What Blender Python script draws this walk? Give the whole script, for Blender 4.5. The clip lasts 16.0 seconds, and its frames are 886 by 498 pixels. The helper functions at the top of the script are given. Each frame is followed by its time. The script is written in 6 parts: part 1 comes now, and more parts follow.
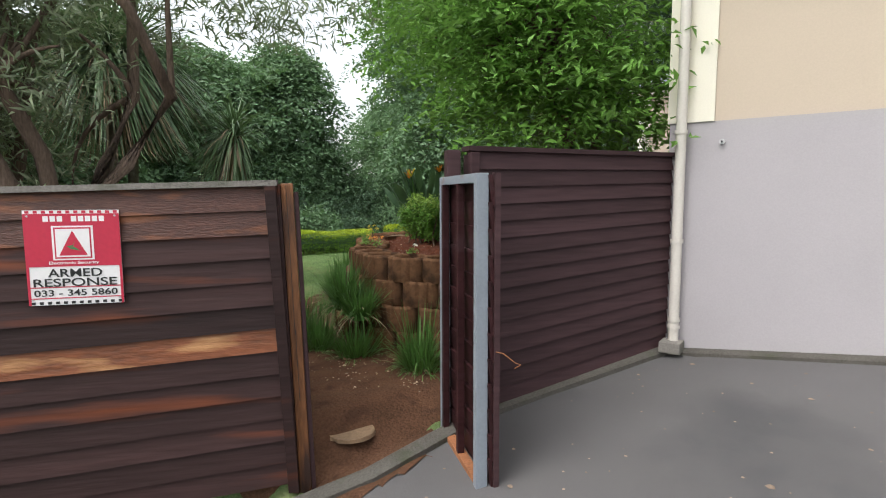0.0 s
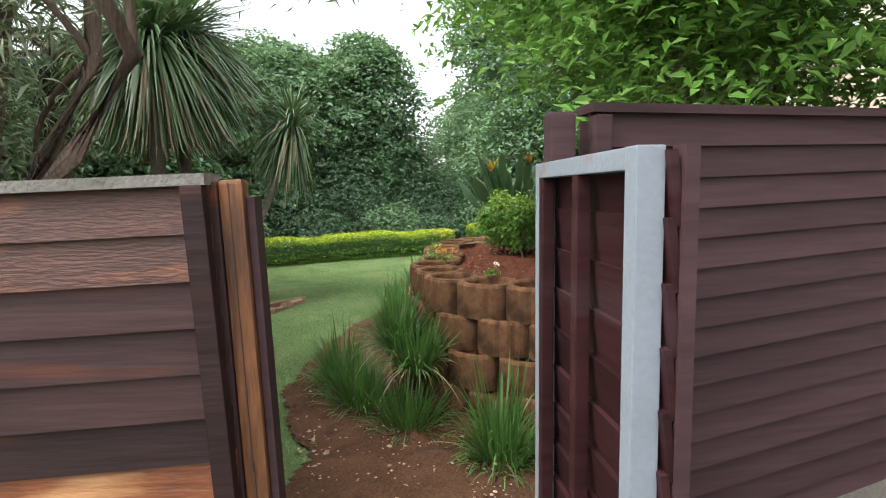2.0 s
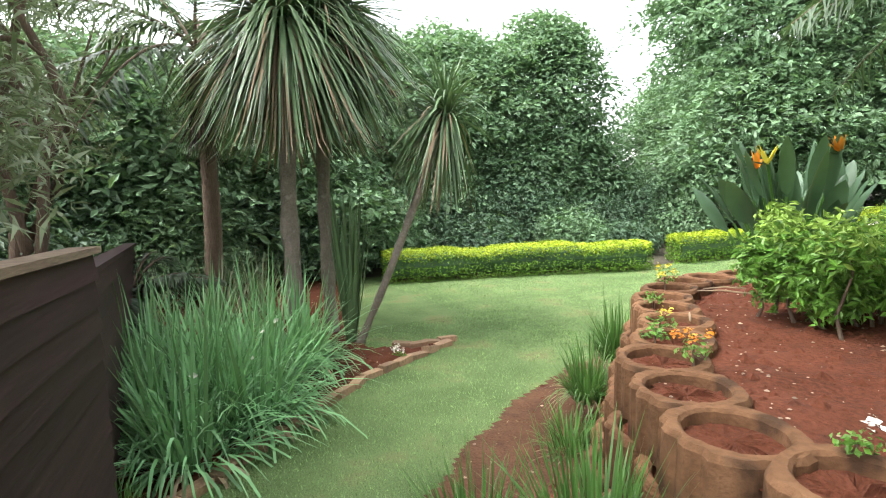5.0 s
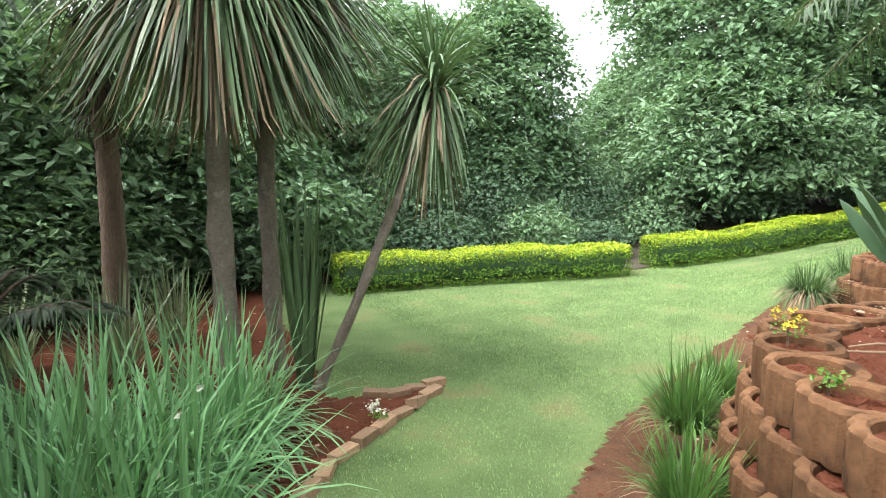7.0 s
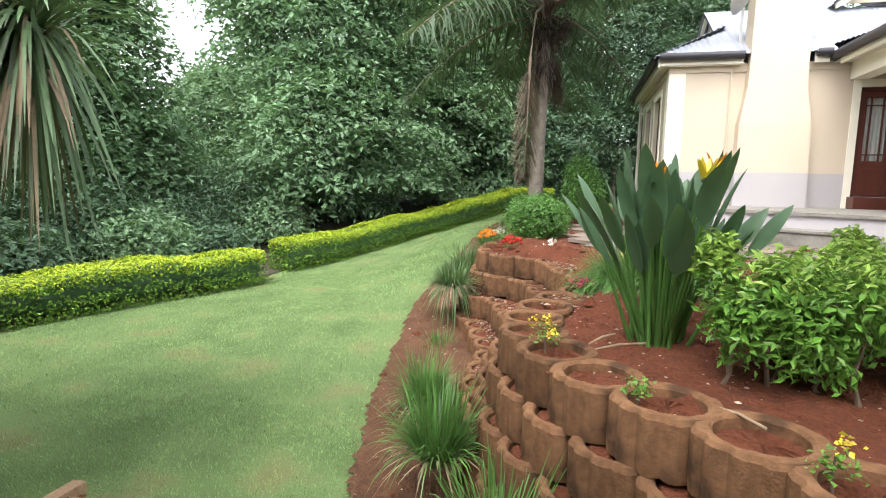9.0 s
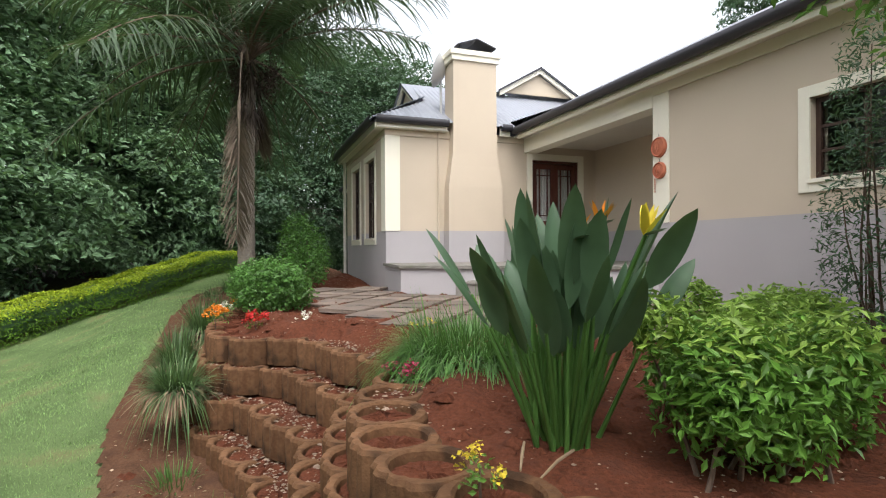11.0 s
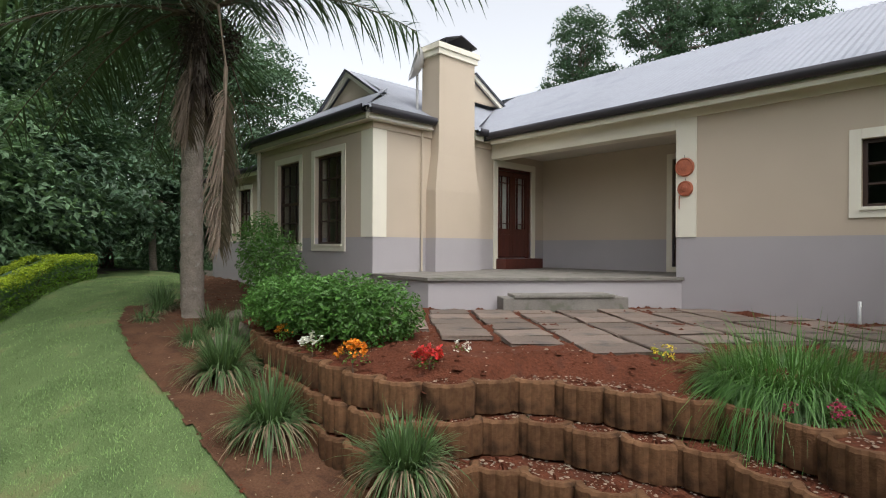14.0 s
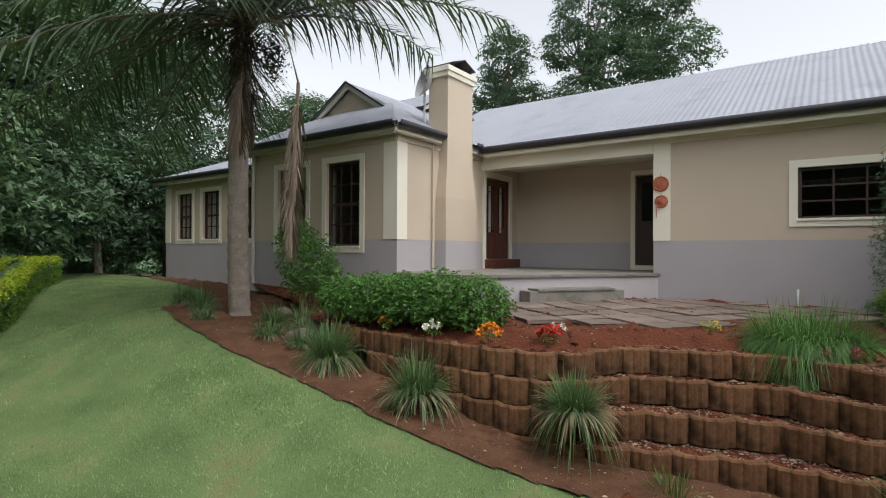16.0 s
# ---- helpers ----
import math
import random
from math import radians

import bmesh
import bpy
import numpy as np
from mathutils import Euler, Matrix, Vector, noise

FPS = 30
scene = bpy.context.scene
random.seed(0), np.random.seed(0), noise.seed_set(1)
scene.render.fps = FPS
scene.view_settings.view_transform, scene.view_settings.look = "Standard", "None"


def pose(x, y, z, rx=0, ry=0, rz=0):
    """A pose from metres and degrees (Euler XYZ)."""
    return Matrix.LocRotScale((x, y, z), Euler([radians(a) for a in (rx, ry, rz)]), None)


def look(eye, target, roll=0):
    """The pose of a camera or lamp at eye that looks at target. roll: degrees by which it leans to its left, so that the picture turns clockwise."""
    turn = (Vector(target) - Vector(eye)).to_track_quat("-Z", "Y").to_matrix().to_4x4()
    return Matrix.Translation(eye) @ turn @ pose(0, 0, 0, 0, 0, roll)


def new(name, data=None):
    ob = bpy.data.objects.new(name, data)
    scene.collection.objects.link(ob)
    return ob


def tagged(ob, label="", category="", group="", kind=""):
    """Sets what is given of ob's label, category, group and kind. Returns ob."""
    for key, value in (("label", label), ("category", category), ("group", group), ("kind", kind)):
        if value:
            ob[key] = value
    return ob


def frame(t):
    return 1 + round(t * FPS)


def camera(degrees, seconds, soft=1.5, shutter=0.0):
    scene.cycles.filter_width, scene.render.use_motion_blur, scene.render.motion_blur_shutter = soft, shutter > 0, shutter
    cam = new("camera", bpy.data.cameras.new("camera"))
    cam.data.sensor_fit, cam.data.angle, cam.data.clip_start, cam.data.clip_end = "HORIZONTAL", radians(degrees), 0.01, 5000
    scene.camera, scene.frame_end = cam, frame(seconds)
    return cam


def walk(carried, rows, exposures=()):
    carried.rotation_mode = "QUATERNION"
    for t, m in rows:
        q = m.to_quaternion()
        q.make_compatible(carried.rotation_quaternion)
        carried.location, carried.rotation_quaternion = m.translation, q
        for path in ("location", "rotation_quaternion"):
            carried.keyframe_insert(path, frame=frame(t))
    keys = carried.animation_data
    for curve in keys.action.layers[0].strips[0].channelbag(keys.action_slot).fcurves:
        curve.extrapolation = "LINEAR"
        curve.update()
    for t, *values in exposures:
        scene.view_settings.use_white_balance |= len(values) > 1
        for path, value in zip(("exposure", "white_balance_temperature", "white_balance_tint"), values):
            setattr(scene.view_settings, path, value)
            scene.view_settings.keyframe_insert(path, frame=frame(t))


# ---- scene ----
cam = camera(79.2, 16.0, 1.1)
PATH = [
    (0, (1.168, -0.846, 1.736), (2.788, 0.309, 1.535), -0.2),
    (0.5, (1.47, -0.656, 1.739), (3.071, 0.525, 1.526), 0.3),
    (1, (1.77, -0.423, 1.765), (3.331, 0.809, 1.549), -0.2),
    (1.5, (2.107, -0.149, 1.771), (3.606, 1.158, 1.554), -0.3),
    (2, (2.474, 0.132, 1.762), (3.884, 1.534, 1.546), -1.0),
    (2.5, (2.79, 0.392, 1.76), (4.07, 1.914, 1.547), -1.4),
    (3, (3.1, 0.658, 1.767), (4.291, 2.251, 1.555), -1.5),
    (3.5, (3.334, 0.929, 1.789), (4.428, 2.59, 1.579), -1.3),
    (4, (3.527, 1.226, 1.806), (4.518, 2.951, 1.595), -1.4),
    (4.5, (3.713, 1.541, 1.813), (4.632, 3.304, 1.599), -1.4),
    (4.7, (3.787, 1.682, 1.836), (4.672, 3.463, 1.623), -1.3),
    (6.8, (4.097, 3.327, 1.982), (5.125, 5.024, 1.732), -0.2),
    (7, (4.14, 3.485, 1.96), (5.235, 5.14, 1.708), -0.1),
    (7.5, (4.221, 3.815, 1.974), (5.54, 5.296, 1.721), 0.1),
    (8, (4.191, 4.125, 1.971), (5.814, 5.267, 1.722), 0.7),
    (8.5, (4.265, 4.416, 1.95), (6.085, 5.207, 1.703), 1.0),
    (9, (4.375, 4.645, 1.967), (6.301, 5.129, 1.727), 1.2),
    (9.5, (4.549, 4.854, 1.971), (6.531, 5.026, 1.772), 0.8),
    (10, (4.806, 5.063, 1.953), (6.8, 4.936, 1.855), 0.8),
    (10.2, (4.933, 5.133, 1.948), (6.914, 4.864, 1.887), 0.5),
    (12.3, (6.626, 6.439, 2.014), (8.396, 5.509, 1.981), 0.1),
    (12.5, (6.777, 6.617, 2.045), (8.534, 5.663, 2.01), 0.1),
    (13, (7.184, 7.143, 2.071), (8.863, 6.055, 2.044), 0.2),
    (13.5, (7.621, 7.688, 2.074), (9.193, 6.452, 2.053), 0.2),
    (14, (8.07, 8.28, 2.111), (9.534, 6.917, 2.107), 0.3),
    (14.5, (8.405, 8.784, 2.113), (9.681, 7.245, 2.117), 0.5),
    (15, (8.715, 9.335, 2.137), (9.923, 7.741, 2.144), 0.4),
    (15.5, (8.921, 9.914, 2.091), (10.109, 8.305, 2.097), 0.4),
    (16, (8.967, 10.512, 2.083), (10.134, 8.888, 2.09), 0.3),
]
walk(cam, [(t, look(eye, target, roll)) for t, eye, target, roll in PATH], [(0, -0.45), (1, -0.22), (1.5, -0.05), (2.5, 0.5), (3, 0.92), (3.5, 1.0), (4.5, 0.93), (7, 0.88), (8, 0.86), (9, 0.47), (10, 0.05), (12.5, -0.53), (14, -0.7), (16, -0.8)])

# world and light: an overcast sky with a weak, wide sun
SUN_EL, SUN_AZ = radians(60), radians(288)
world = bpy.data.worlds.new("overcast_sky")
scene.world = world
world.use_nodes = True
wn, wl = world.node_tree.nodes, world.node_tree.links
sky = wn.new("ShaderNodeTexSky")
sky.sky_type, sky.sun_disc, sky.sun_elevation, sky.sun_rotation = "NISHITA", False, SUN_EL, SUN_AZ
sky.dust_density = 4.0
soft_sky = wn.new("ShaderNodeHueSaturation")
soft_sky.inputs["Saturation"].default_value = 0.22
soft_sky.inputs["Value"].default_value = 3.4
wl.new(sky.outputs[0], soft_sky.inputs["Color"])
wl.new(soft_sky.outputs[0], wn["Background"].inputs["Color"])
wn["Background"].inputs["Strength"].default_value = 0.15
sun = new("sun", bpy.data.lights.new("sun", "SUN"))
sun.data.energy, sun.data.angle, sun.data.color = 0.5, radians(50), (1.0, 0.97, 0.92)
sun.matrix_world = look((math.sin(SUN_AZ) * 30, math.cos(SUN_AZ) * 30, 30 * math.tan(SUN_EL)), (0, 0, 0))


# ---- materials ----
def material(name, base, rough=0.8, vary=0.25, scale=6.0, fine=60.0, bump=0.3, bump_scale=None, metal=0.0, tint=None, spots=None, spot_scale=3.0, spot_at=0.55, random_amount=0.0, stretch=None, translucent=0.0, island=0.0, spec=0.5):
    """A principled material: base colour varied at two scales, optional stains of another colour, fine relief."""
    m = bpy.data.materials.new(name)
    m.use_nodes = True
    n, l = m.node_tree.nodes, m.node_tree.links
    b = n["Principled BSDF"]
    b.inputs["Roughness"].default_value, b.inputs["Metallic"].default_value = rough, metal
    b.inputs["Specular IOR Level"].default_value = spec
    geo = n.new("ShaderNodeTexCoord")
    vec = geo.outputs["Object"]
    if stretch:
        mp = n.new("ShaderNodeMapping")
        mp.inputs["Scale"].default_value = stretch
        l.new(vec, mp.inputs["Vector"])
        vec = mp.outputs[0]

    def noise_tex(s, detail=4.0):
        t = n.new("ShaderNodeTexNoise")
        t.inputs["Scale"].default_value, t.inputs["Detail"].default_value = s, detail
        l.new(vec, t.inputs["Vector"])
        return t.outputs["Fac"]

    def mix(fac, a, c, mode="MIX"):
        x = n.new("ShaderNodeMix")
        x.data_type, x.blend_type = "RGBA", mode
        for sock, v in ((x.inputs[0], fac), (x.inputs[6], a), (x.inputs[7], c)):
            if hasattr(v, "is_output"):
                l.new(v, sock)
            else:
                sock.default_value = v if isinstance(v, (int, float)) else (*v[:3], 1.0)
        return x.outputs[2]

    def ramp(fac, lo, hi):
        r = n.new("ShaderNodeMapRange")
        r.inputs[1].default_value, r.inputs[2].default_value = lo, hi
        l.new(fac, r.inputs[0])
        return r.outputs[0]

    dark = tuple(c * (1 - vary) for c in base)
    light = tuple(min(1, c * (1 + vary)) for c in (tint or base))
    col = mix(ramp(noise_tex(scale), 0.3, 0.7), dark, light)
    col = mix(0.5, col, mix(ramp(noise_tex(fine, 2.0), 0.3, 0.7), dark, light))
    if spots:
        col = mix(ramp(noise_tex(spot_scale, 6.0), spot_at, spot_at + 0.12), col, spots)
    if random_amount:
        oi = n.new("ShaderNodeObjectInfo")
        hs = n.new("ShaderNodeHueSaturation")
        mr = ramp(oi.outputs["Random"], 0, 1)
        mr.node.inputs[3].default_value, mr.node.inputs[4].default_value = 1 - random_amount, 1 + random_amount
        l.new(mr, hs.inputs["Value"])
        l.new(col, hs.inputs["Color"])
        col = hs.outputs[0]
    if island:
        g = n.new("ShaderNodeNewGeometry")
        hs = n.new("ShaderNodeHueSaturation")
        mr = ramp(g.outputs["Random Per Island"], 0, 1)
        mr.node.inputs[3].default_value, mr.node.inputs[4].default_value = 1 - island, 1 + island
        l.new(mr, hs.inputs["Value"])
        l.new(col, hs.inputs["Color"])
        col = hs.outputs[0]
    l.new(col, b.inputs["Base Color"])
    if bump:
        bp = n.new("ShaderNodeBump")
        bp.inputs["Strength"].default_value, bp.inputs["Distance"].default_value = bump, 0.02
        l.new(noise_tex(bump_scale or fine, 5.0), bp.inputs["Height"])
        l.new(bp.outputs[0], b.inputs["Normal"])
    if translucent:
        tr = n.new("ShaderNodeBsdfTranslucent")
        l.new(mix(0.5, col, (0.22, 0.38, 0.09)), tr.inputs["Color"])
        ms = n.new("ShaderNodeMixShader")
        ms.inputs[0].default_value = translucent
        l.new(b.outputs[0], ms.inputs[1])
        l.new(tr.outputs[0], ms.inputs[2])
        l.new(ms.outputs[0], n["Material Output"].inputs["Surface"])
    return m


def leaf_mat(name, base, vary=0.3, trans=0.3, rough=0.45, island=0.35, scale=1.2, tint=None):
    return material(name, base, rough, vary, scale, 9.0, 0.0, translucent=trans, island=island, tint=tint, spec=0.35)


ASPHALT = material("asphalt", (0.105, 0.1, 0.1), 0.85, 0.18, 1.3, 220, 0.35, 350, spots=(0.07, 0.068, 0.07), spot_scale=0.7)
CONCRETE = material("concrete", (0.2, 0.185, 0.165), 0.9, 0.3, 5, 70, 0.4, spots=(0.13, 0.13, 0.1), spot_scale=4)
KERB = material("kerb_concrete", (0.085, 0.078, 0.066), 0.92, 0.35, 5, 70, 0.5, spots=(0.06, 0.062, 0.04), spot_scale=4)
PLASTER_CREAM = material("plaster_cream", (0.53, 0.445, 0.345), 0.9, 0.05, 1.5, 90, 0.08, 160)
PLASTER_GREY = material("plaster_grey", (0.4, 0.375, 0.385), 0.9, 0.06, 1.6, 90, 0.08, 160)
PLASTER_WHITE = material("plaster_white", (0.78, 0.74, 0.62), 0.85, 0.04, 1.8, 90, 0.06, 160)
SOFFIT = material("soffit_board", (0.62, 0.58, 0.5), 0.8, 0.05, 2, 60, 0.05)
ROOF_METAL = material("roof_sheet", (0.27, 0.285, 0.325), 0.5, 0.12, 0.8, 14, 0.05, metal=0.0, spots=(0.23, 0.245, 0.285), spot_scale=1.2)
GUTTER = material("gutter_dark", (0.03, 0.028, 0.034), 0.5, 0.2, 4, 50, 0.05)
DARK_WOOD = material("window_wood", (0.045, 0.022, 0.014), 0.5, 0.3, 8, 60, 0.15, stretch=(1, 1, 0.15))
DOOR_WOOD = material("door_wood", (0.085, 0.022, 0.014), 0.42, 0.3, 6, 50, 0.12, stretch=(1, 1, 0.12))
CURTAIN = material("net_curtain", (0.62, 0.6, 0.56), 0.95, 0.08, 7, 40, 0.2, stretch=(4, 4, 0.2))
FENCE_DARK = material("fence_board", (0.034, 0.017, 0.016), 0.6, 0.35, 2, 12, 0.2, spec=0.25, spots=(0.13, 0.036, 0.014), spot_scale=1.6, spot_at=0.56, random_amount=0.35, stretch=(0.25, 0.25, 3))
CAP_WOOD = material("weathered_cap_wood", (0.24, 0.17, 0.12), 0.85, 0.35, 3, 30, 0.3, stretch=(0.4, 0.4, 3))
FENCE_PLUM = material("fence_board_plum", (0.05, 0.027, 0.029), 0.6, 0.3, 2, 12, 0.15, spec=0.2, random_amount=0.2, stretch=(0.25, 0.25, 3))
FENCE_WORN = material("fence_board_worn", (0.07, 0.024, 0.015), 0.5, 0.5, 3, 30, 0.3, spots=(0.25, 0.085, 0.03), spot_scale=2.2, spot_at=0.54, stretch=(0.8, 0.8, 4))
POST_WOOD = material("post_wood", (0.19, 0.075, 0.026), 0.6, 0.55, 5, 30, 0.4, spots=(0.04, 0.018, 0.012), spot_scale=5, spot_at=0.5, stretch=(2, 2, 0.3))
GATE_BOARD = material("gate_board", (0.034, 0.012, 0.013), 0.5, 0.4, 2, 10, 0.15, spec=0.2, spots=(0.045, 0.022, 0.024), spot_scale=1.6, random_amount=0.3, stretch=(0.4, 0.4, 4))
GATE_STEEL = material("gate_steel", (0.25, 0.28, 0.315), 0.5, 0.1, 4, 60, 0.1, metal=0.1, spots=(0.25, 0.11, 0.05), spot_scale=5, spot_at=0.68)
GATE_RUST = material("gate_rust", (0.3, 0.12, 0.05), 0.8, 0.4, 8, 80, 0.3)
BLOCK = material("block_concrete", (0.12, 0.058, 0.029), 0.92, 0.36, 4, 22, 0.3, 90, tint=(0.15, 0.08, 0.042), spots=(0.055, 0.03, 0.017), spot_scale=5.5, spot_at=0.5, random_amount=0.22, spec=0.15)
SOIL = material("red_soil", (0.105, 0.036, 0.02), 0.97, 0.4, 3.0, 45, 1.0, 38, spots=(0.085, 0.032, 0.02), spot_scale=6, spec=0.1)
SOIL_PALE = material("mulched_soil", (0.105, 0.054, 0.032), 0.97, 0.4, 4.0, 60, 1.0, 45, spots=(0.075, 0.038, 0.024), spot_scale=6, spec=0.1)
LITTER = material("woodland_floor", (0.05, 0.042, 0.026), 0.95, 0.4, 2, 30, 0.8, 20)
STONE_TAN = material("tan_stone", (0.26, 0.17, 0.1), 0.92, 0.3, 6, 60, 0.4)
ROCK = material("grey_rock", (0.13, 0.108, 0.085), 0.9, 0.4, 5, 40, 0.6)
FENCE_BARE = material("fence_board_bare", (0.17, 0.052, 0.018), 0.5, 0.5, 3, 14, 0.3, spots=(0.42, 0.21, 0.085), spot_scale=2.2, spot_at=0.54, stretch=(0.8, 0.8, 4))
LAWN = material("lawn", (0.1, 0.165, 0.066), 0.95, 0.35, 1.6, 110, 1.0, 90, tint=(0.155, 0.215, 0.088), spots=(0.19, 0.2, 0.092), spot_scale=1.6, spot_at=0.57, spec=0.05)
GRASS_BLADE = leaf_mat("grass_blade", (0.185, 0.295, 0.105), 0.5, 0.3, 0.75, 0.9)
TUFT = leaf_mat("tuft_blade", (0.085, 0.19, 0.045), 0.3, 0.25, 0.4, 0.45)
TUFT_DULL = leaf_mat("dull_tuft_blade", (0.085, 0.15, 0.055), 0.35, 0.2, 0.5, 0.5)
TUFT_BLUE = leaf_mat("reed_blade", (0.21, 0.41, 0.19), 0.3, 0.25, 0.4, 0.4)
DRY = leaf_mat("dry_blade", (0.27, 0.2, 0.13), 0.3, 0.1, 0.8, 0.4)
CORDYLINE = leaf_mat("cordyline_leaf", (0.105, 0.17, 0.08), 0.3, 0.12, 0.4, 0.45)
PALM_LEAF = leaf_mat("palm_leaf", (0.05, 0.078, 0.042), 0.3, 0.15, 0.4, 0.4)
HEDGE_TOP = leaf_mat("hedge_leaf_yellow", (0.42, 0.52, 0.035), 0.25, 0.3, 0.5, 0.3)
HEDGE_SIDE = leaf_mat("hedge_leaf_green", (0.15, 0.28, 0.035), 0.3, 0.25, 0.5, 0.4)
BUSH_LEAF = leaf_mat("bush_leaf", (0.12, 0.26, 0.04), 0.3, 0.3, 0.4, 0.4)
BUSH_PALE = leaf_mat("bush_leaf_pale", (0.25, 0.38, 0.07), 0.2, 0.3, 0.4, 0.3)
STREL_LEAF = leaf_mat("strelitzia_leaf", (0.07, 0.13, 0.07), 0.2, 0.12, 0.4, 0.25)
TREE_LEAF = leaf_mat("tree_leaf", (0.15, 0.25, 0.135), 0.3, 0.3, 0.5, 0.3)
TREE_BRIGHT = leaf_mat("tree_leaf_bright", (0.15, 0.31, 0.055), 0.3, 0.35, 0.5, 0.4)
TREE_OLIVE = leaf_mat("tree_leaf_olive", (0.22, 0.26, 0.16), 0.25, 0.25, 0.5, 0.35)
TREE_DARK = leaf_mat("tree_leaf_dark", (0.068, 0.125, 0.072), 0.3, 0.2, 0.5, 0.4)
CLIPPED = leaf_mat("clipped_shrub_leaf", (0.075, 0.18, 0.035), 0.3, 0.25, 0.4, 0.45)
BARK = material("bark", (0.13, 0.09, 0.065), 0.95, 0.4, 7, 50, 0.8, 30, stretch=(2, 2, 0.4))
PALM_FIBRE = material("palm_fibre", (0.04, 0.026, 0.018), 0.95, 0.4, 9, 60, 0.3)
DEAD_FROND = leaf_mat("dead_frond", (0.2, 0.15, 0.115), 0.3, 0.1, 0.85, 0.35)
BARK_GREY = material("bark_grey", (0.21, 0.175, 0.145), 0.95, 0.35, 7, 50, 0.7, 25, spots=(0.3, 0.28, 0.25), spot_scale=9, spot_at=0.6)
FLOWER_RED = leaf_mat("petal_red", (0.55, 0.02, 0.025), 0.2, 0.2)
FLOWER_ORANGE = leaf_mat("petal_orange", (0.8, 0.26, 0.02), 0.3, 0.2)
FLOWER_WHITE = leaf_mat("petal_white", (0.8, 0.78, 0.7), 0.1, 0.2)
FLOWER_YELLOW = leaf_mat("petal_yellow", (0.7, 0.55, 0.05), 0.2, 0.2)
FLOWER_PINK = leaf_mat("petal_pink", (0.45, 0.04, 0.12), 0.2, 0.2)
TERRACOTTA = material("terracotta", (0.42, 0.13, 0.07), 0.8, 0.25, 9, 60, 0.3)
SLAB = material("stone_slab", (0.165, 0.125, 0.1), 0.85, 0.25, 3, 40, 0.4, 30, spots=(0.095, 0.08, 0.07), spot_scale=2.5, random_amount=0.3)
BRICK = material("edging_brick", (0.3, 0.19, 0.115), 0.92, 0.3, 9, 70, 0.5, random_amount=0.25)
PEBBLE = material("pebble", (0.3, 0.22, 0.16), 0.9, 0.3, 9, 60, 0.2, random_amount=0.3, island=0.4)
SIGN_RED = material("sign_red", (0.5, 0.025, 0.06), 0.45, 0.08, 5, 50, 0.03)
SIGN_WHITE = material("sign_white", (0.8, 0.78, 0.78), 0.45, 0.05, 5, 50, 0.03)
SIGN_BLACK = material("sign_black", (0.02, 0.02, 0.02), 0.5, 0.1, 5, 50, 0.0)
SIGN_GREEN = material("sign_green", (0.05, 0.2, 0.07), 0.5, 0.1, 5, 50, 0.0)
PIPE_PAINT = material("pipe_paint", (0.62, 0.58, 0.52), 0.55, 0.08, 4, 60, 0.05)
GREY_METAL = material("dish_metal", (0.5, 0.5, 0.5), 0.45, 0.1, 4, 40, 0.05, metal=0.3)

GLASS = bpy.data.materials.new("window_glass")
GLASS.use_nodes = True
gb = GLASS.node_tree.nodes["Principled BSDF"]
gb.inputs["Base Color"].default_value = (0.85, 0.9, 0.9, 1)
gb.inputs["Roughness"].default_value = 0.03
gb.inputs["Transmission Weight"].default_value = 1.0
gb.inputs["IOR"].default_value = 1.2


# ---- mesh helpers ----
def np_mesh(name, verts, faces, mats, mat_ids=None, smooth=False):
    """A mesh from arrays of vertices and of faces with equal corner counts."""
    verts, faces = np.asarray(verts, np.float32).reshape(-1, 3), np.asarray(faces, np.int32)
    me = bpy.data.meshes.new(name)
    k = faces.shape[1]
    me.vertices.add(len(verts))
    me.vertices.foreach_set("co", verts.ravel())
    me.loops.add(faces.size)
    me.loops.foreach_set("vertex_index", faces.ravel())
    me.polygons.add(len(faces))
    me.polygons.foreach_set("loop_start", np.arange(0, faces.size, k, dtype=np.int32))
    me.update(calc_edges=True)
    for m in mats if isinstance(mats, (list, tuple)) else [mats]:
        me.materials.append(m)
    if mat_ids is not None:
        me.polygons.foreach_set("material_index", np.asarray(mat_ids, np.int32))
    me.polygons.foreach_set("use_smooth", np.full(len(faces), bool(smooth)))
    me.validate()
    return me


def part(name, data, mat, parent, label="", m=None):
    """Links a bmesh or a mesh as one object under a thing."""
    if isinstance(data, bmesh.types.BMesh):
        me = bpy.data.meshes.new(name)
        data.normal_update()
        data.to_mesh(me)
        data.free()
        me.materials.append(mat)
    else:
        me = data
    ob = new(name, me)
    if parent is not None:
        ob.parent = parent
    if m is not None:
        ob.matrix_local = m
    if label:
        ob["label"] = label
    return ob


def thing(name, at=(0, 0, 0), label="", category="", group="", kind="", rz=0.0):
    e = new(name)
    e.matrix_world = pose(*at, 0, 0, rz)
    return tagged(e, label, category, group, kind)


def box(bm, lo, hi, bevel=0.0):
    """Adds a box from corner to corner."""
    c = [(a + b) / 2 for a, b in zip(lo, hi)]
    s = [abs(b - a) for a, b in zip(lo, hi)]
    made = bmesh.ops.create_cube(bm, size=1.0, matrix=Matrix.Translation(c) @ Matrix.Diagonal((*s, 1)))
    if bevel:
        edges = {e for v in made["verts"] for e in v.link_edges}
        bmesh.ops.bevel(bm, geom=list(edges), offset=bevel, segments=2, affect="EDGES", profile=0.7)
    return bm


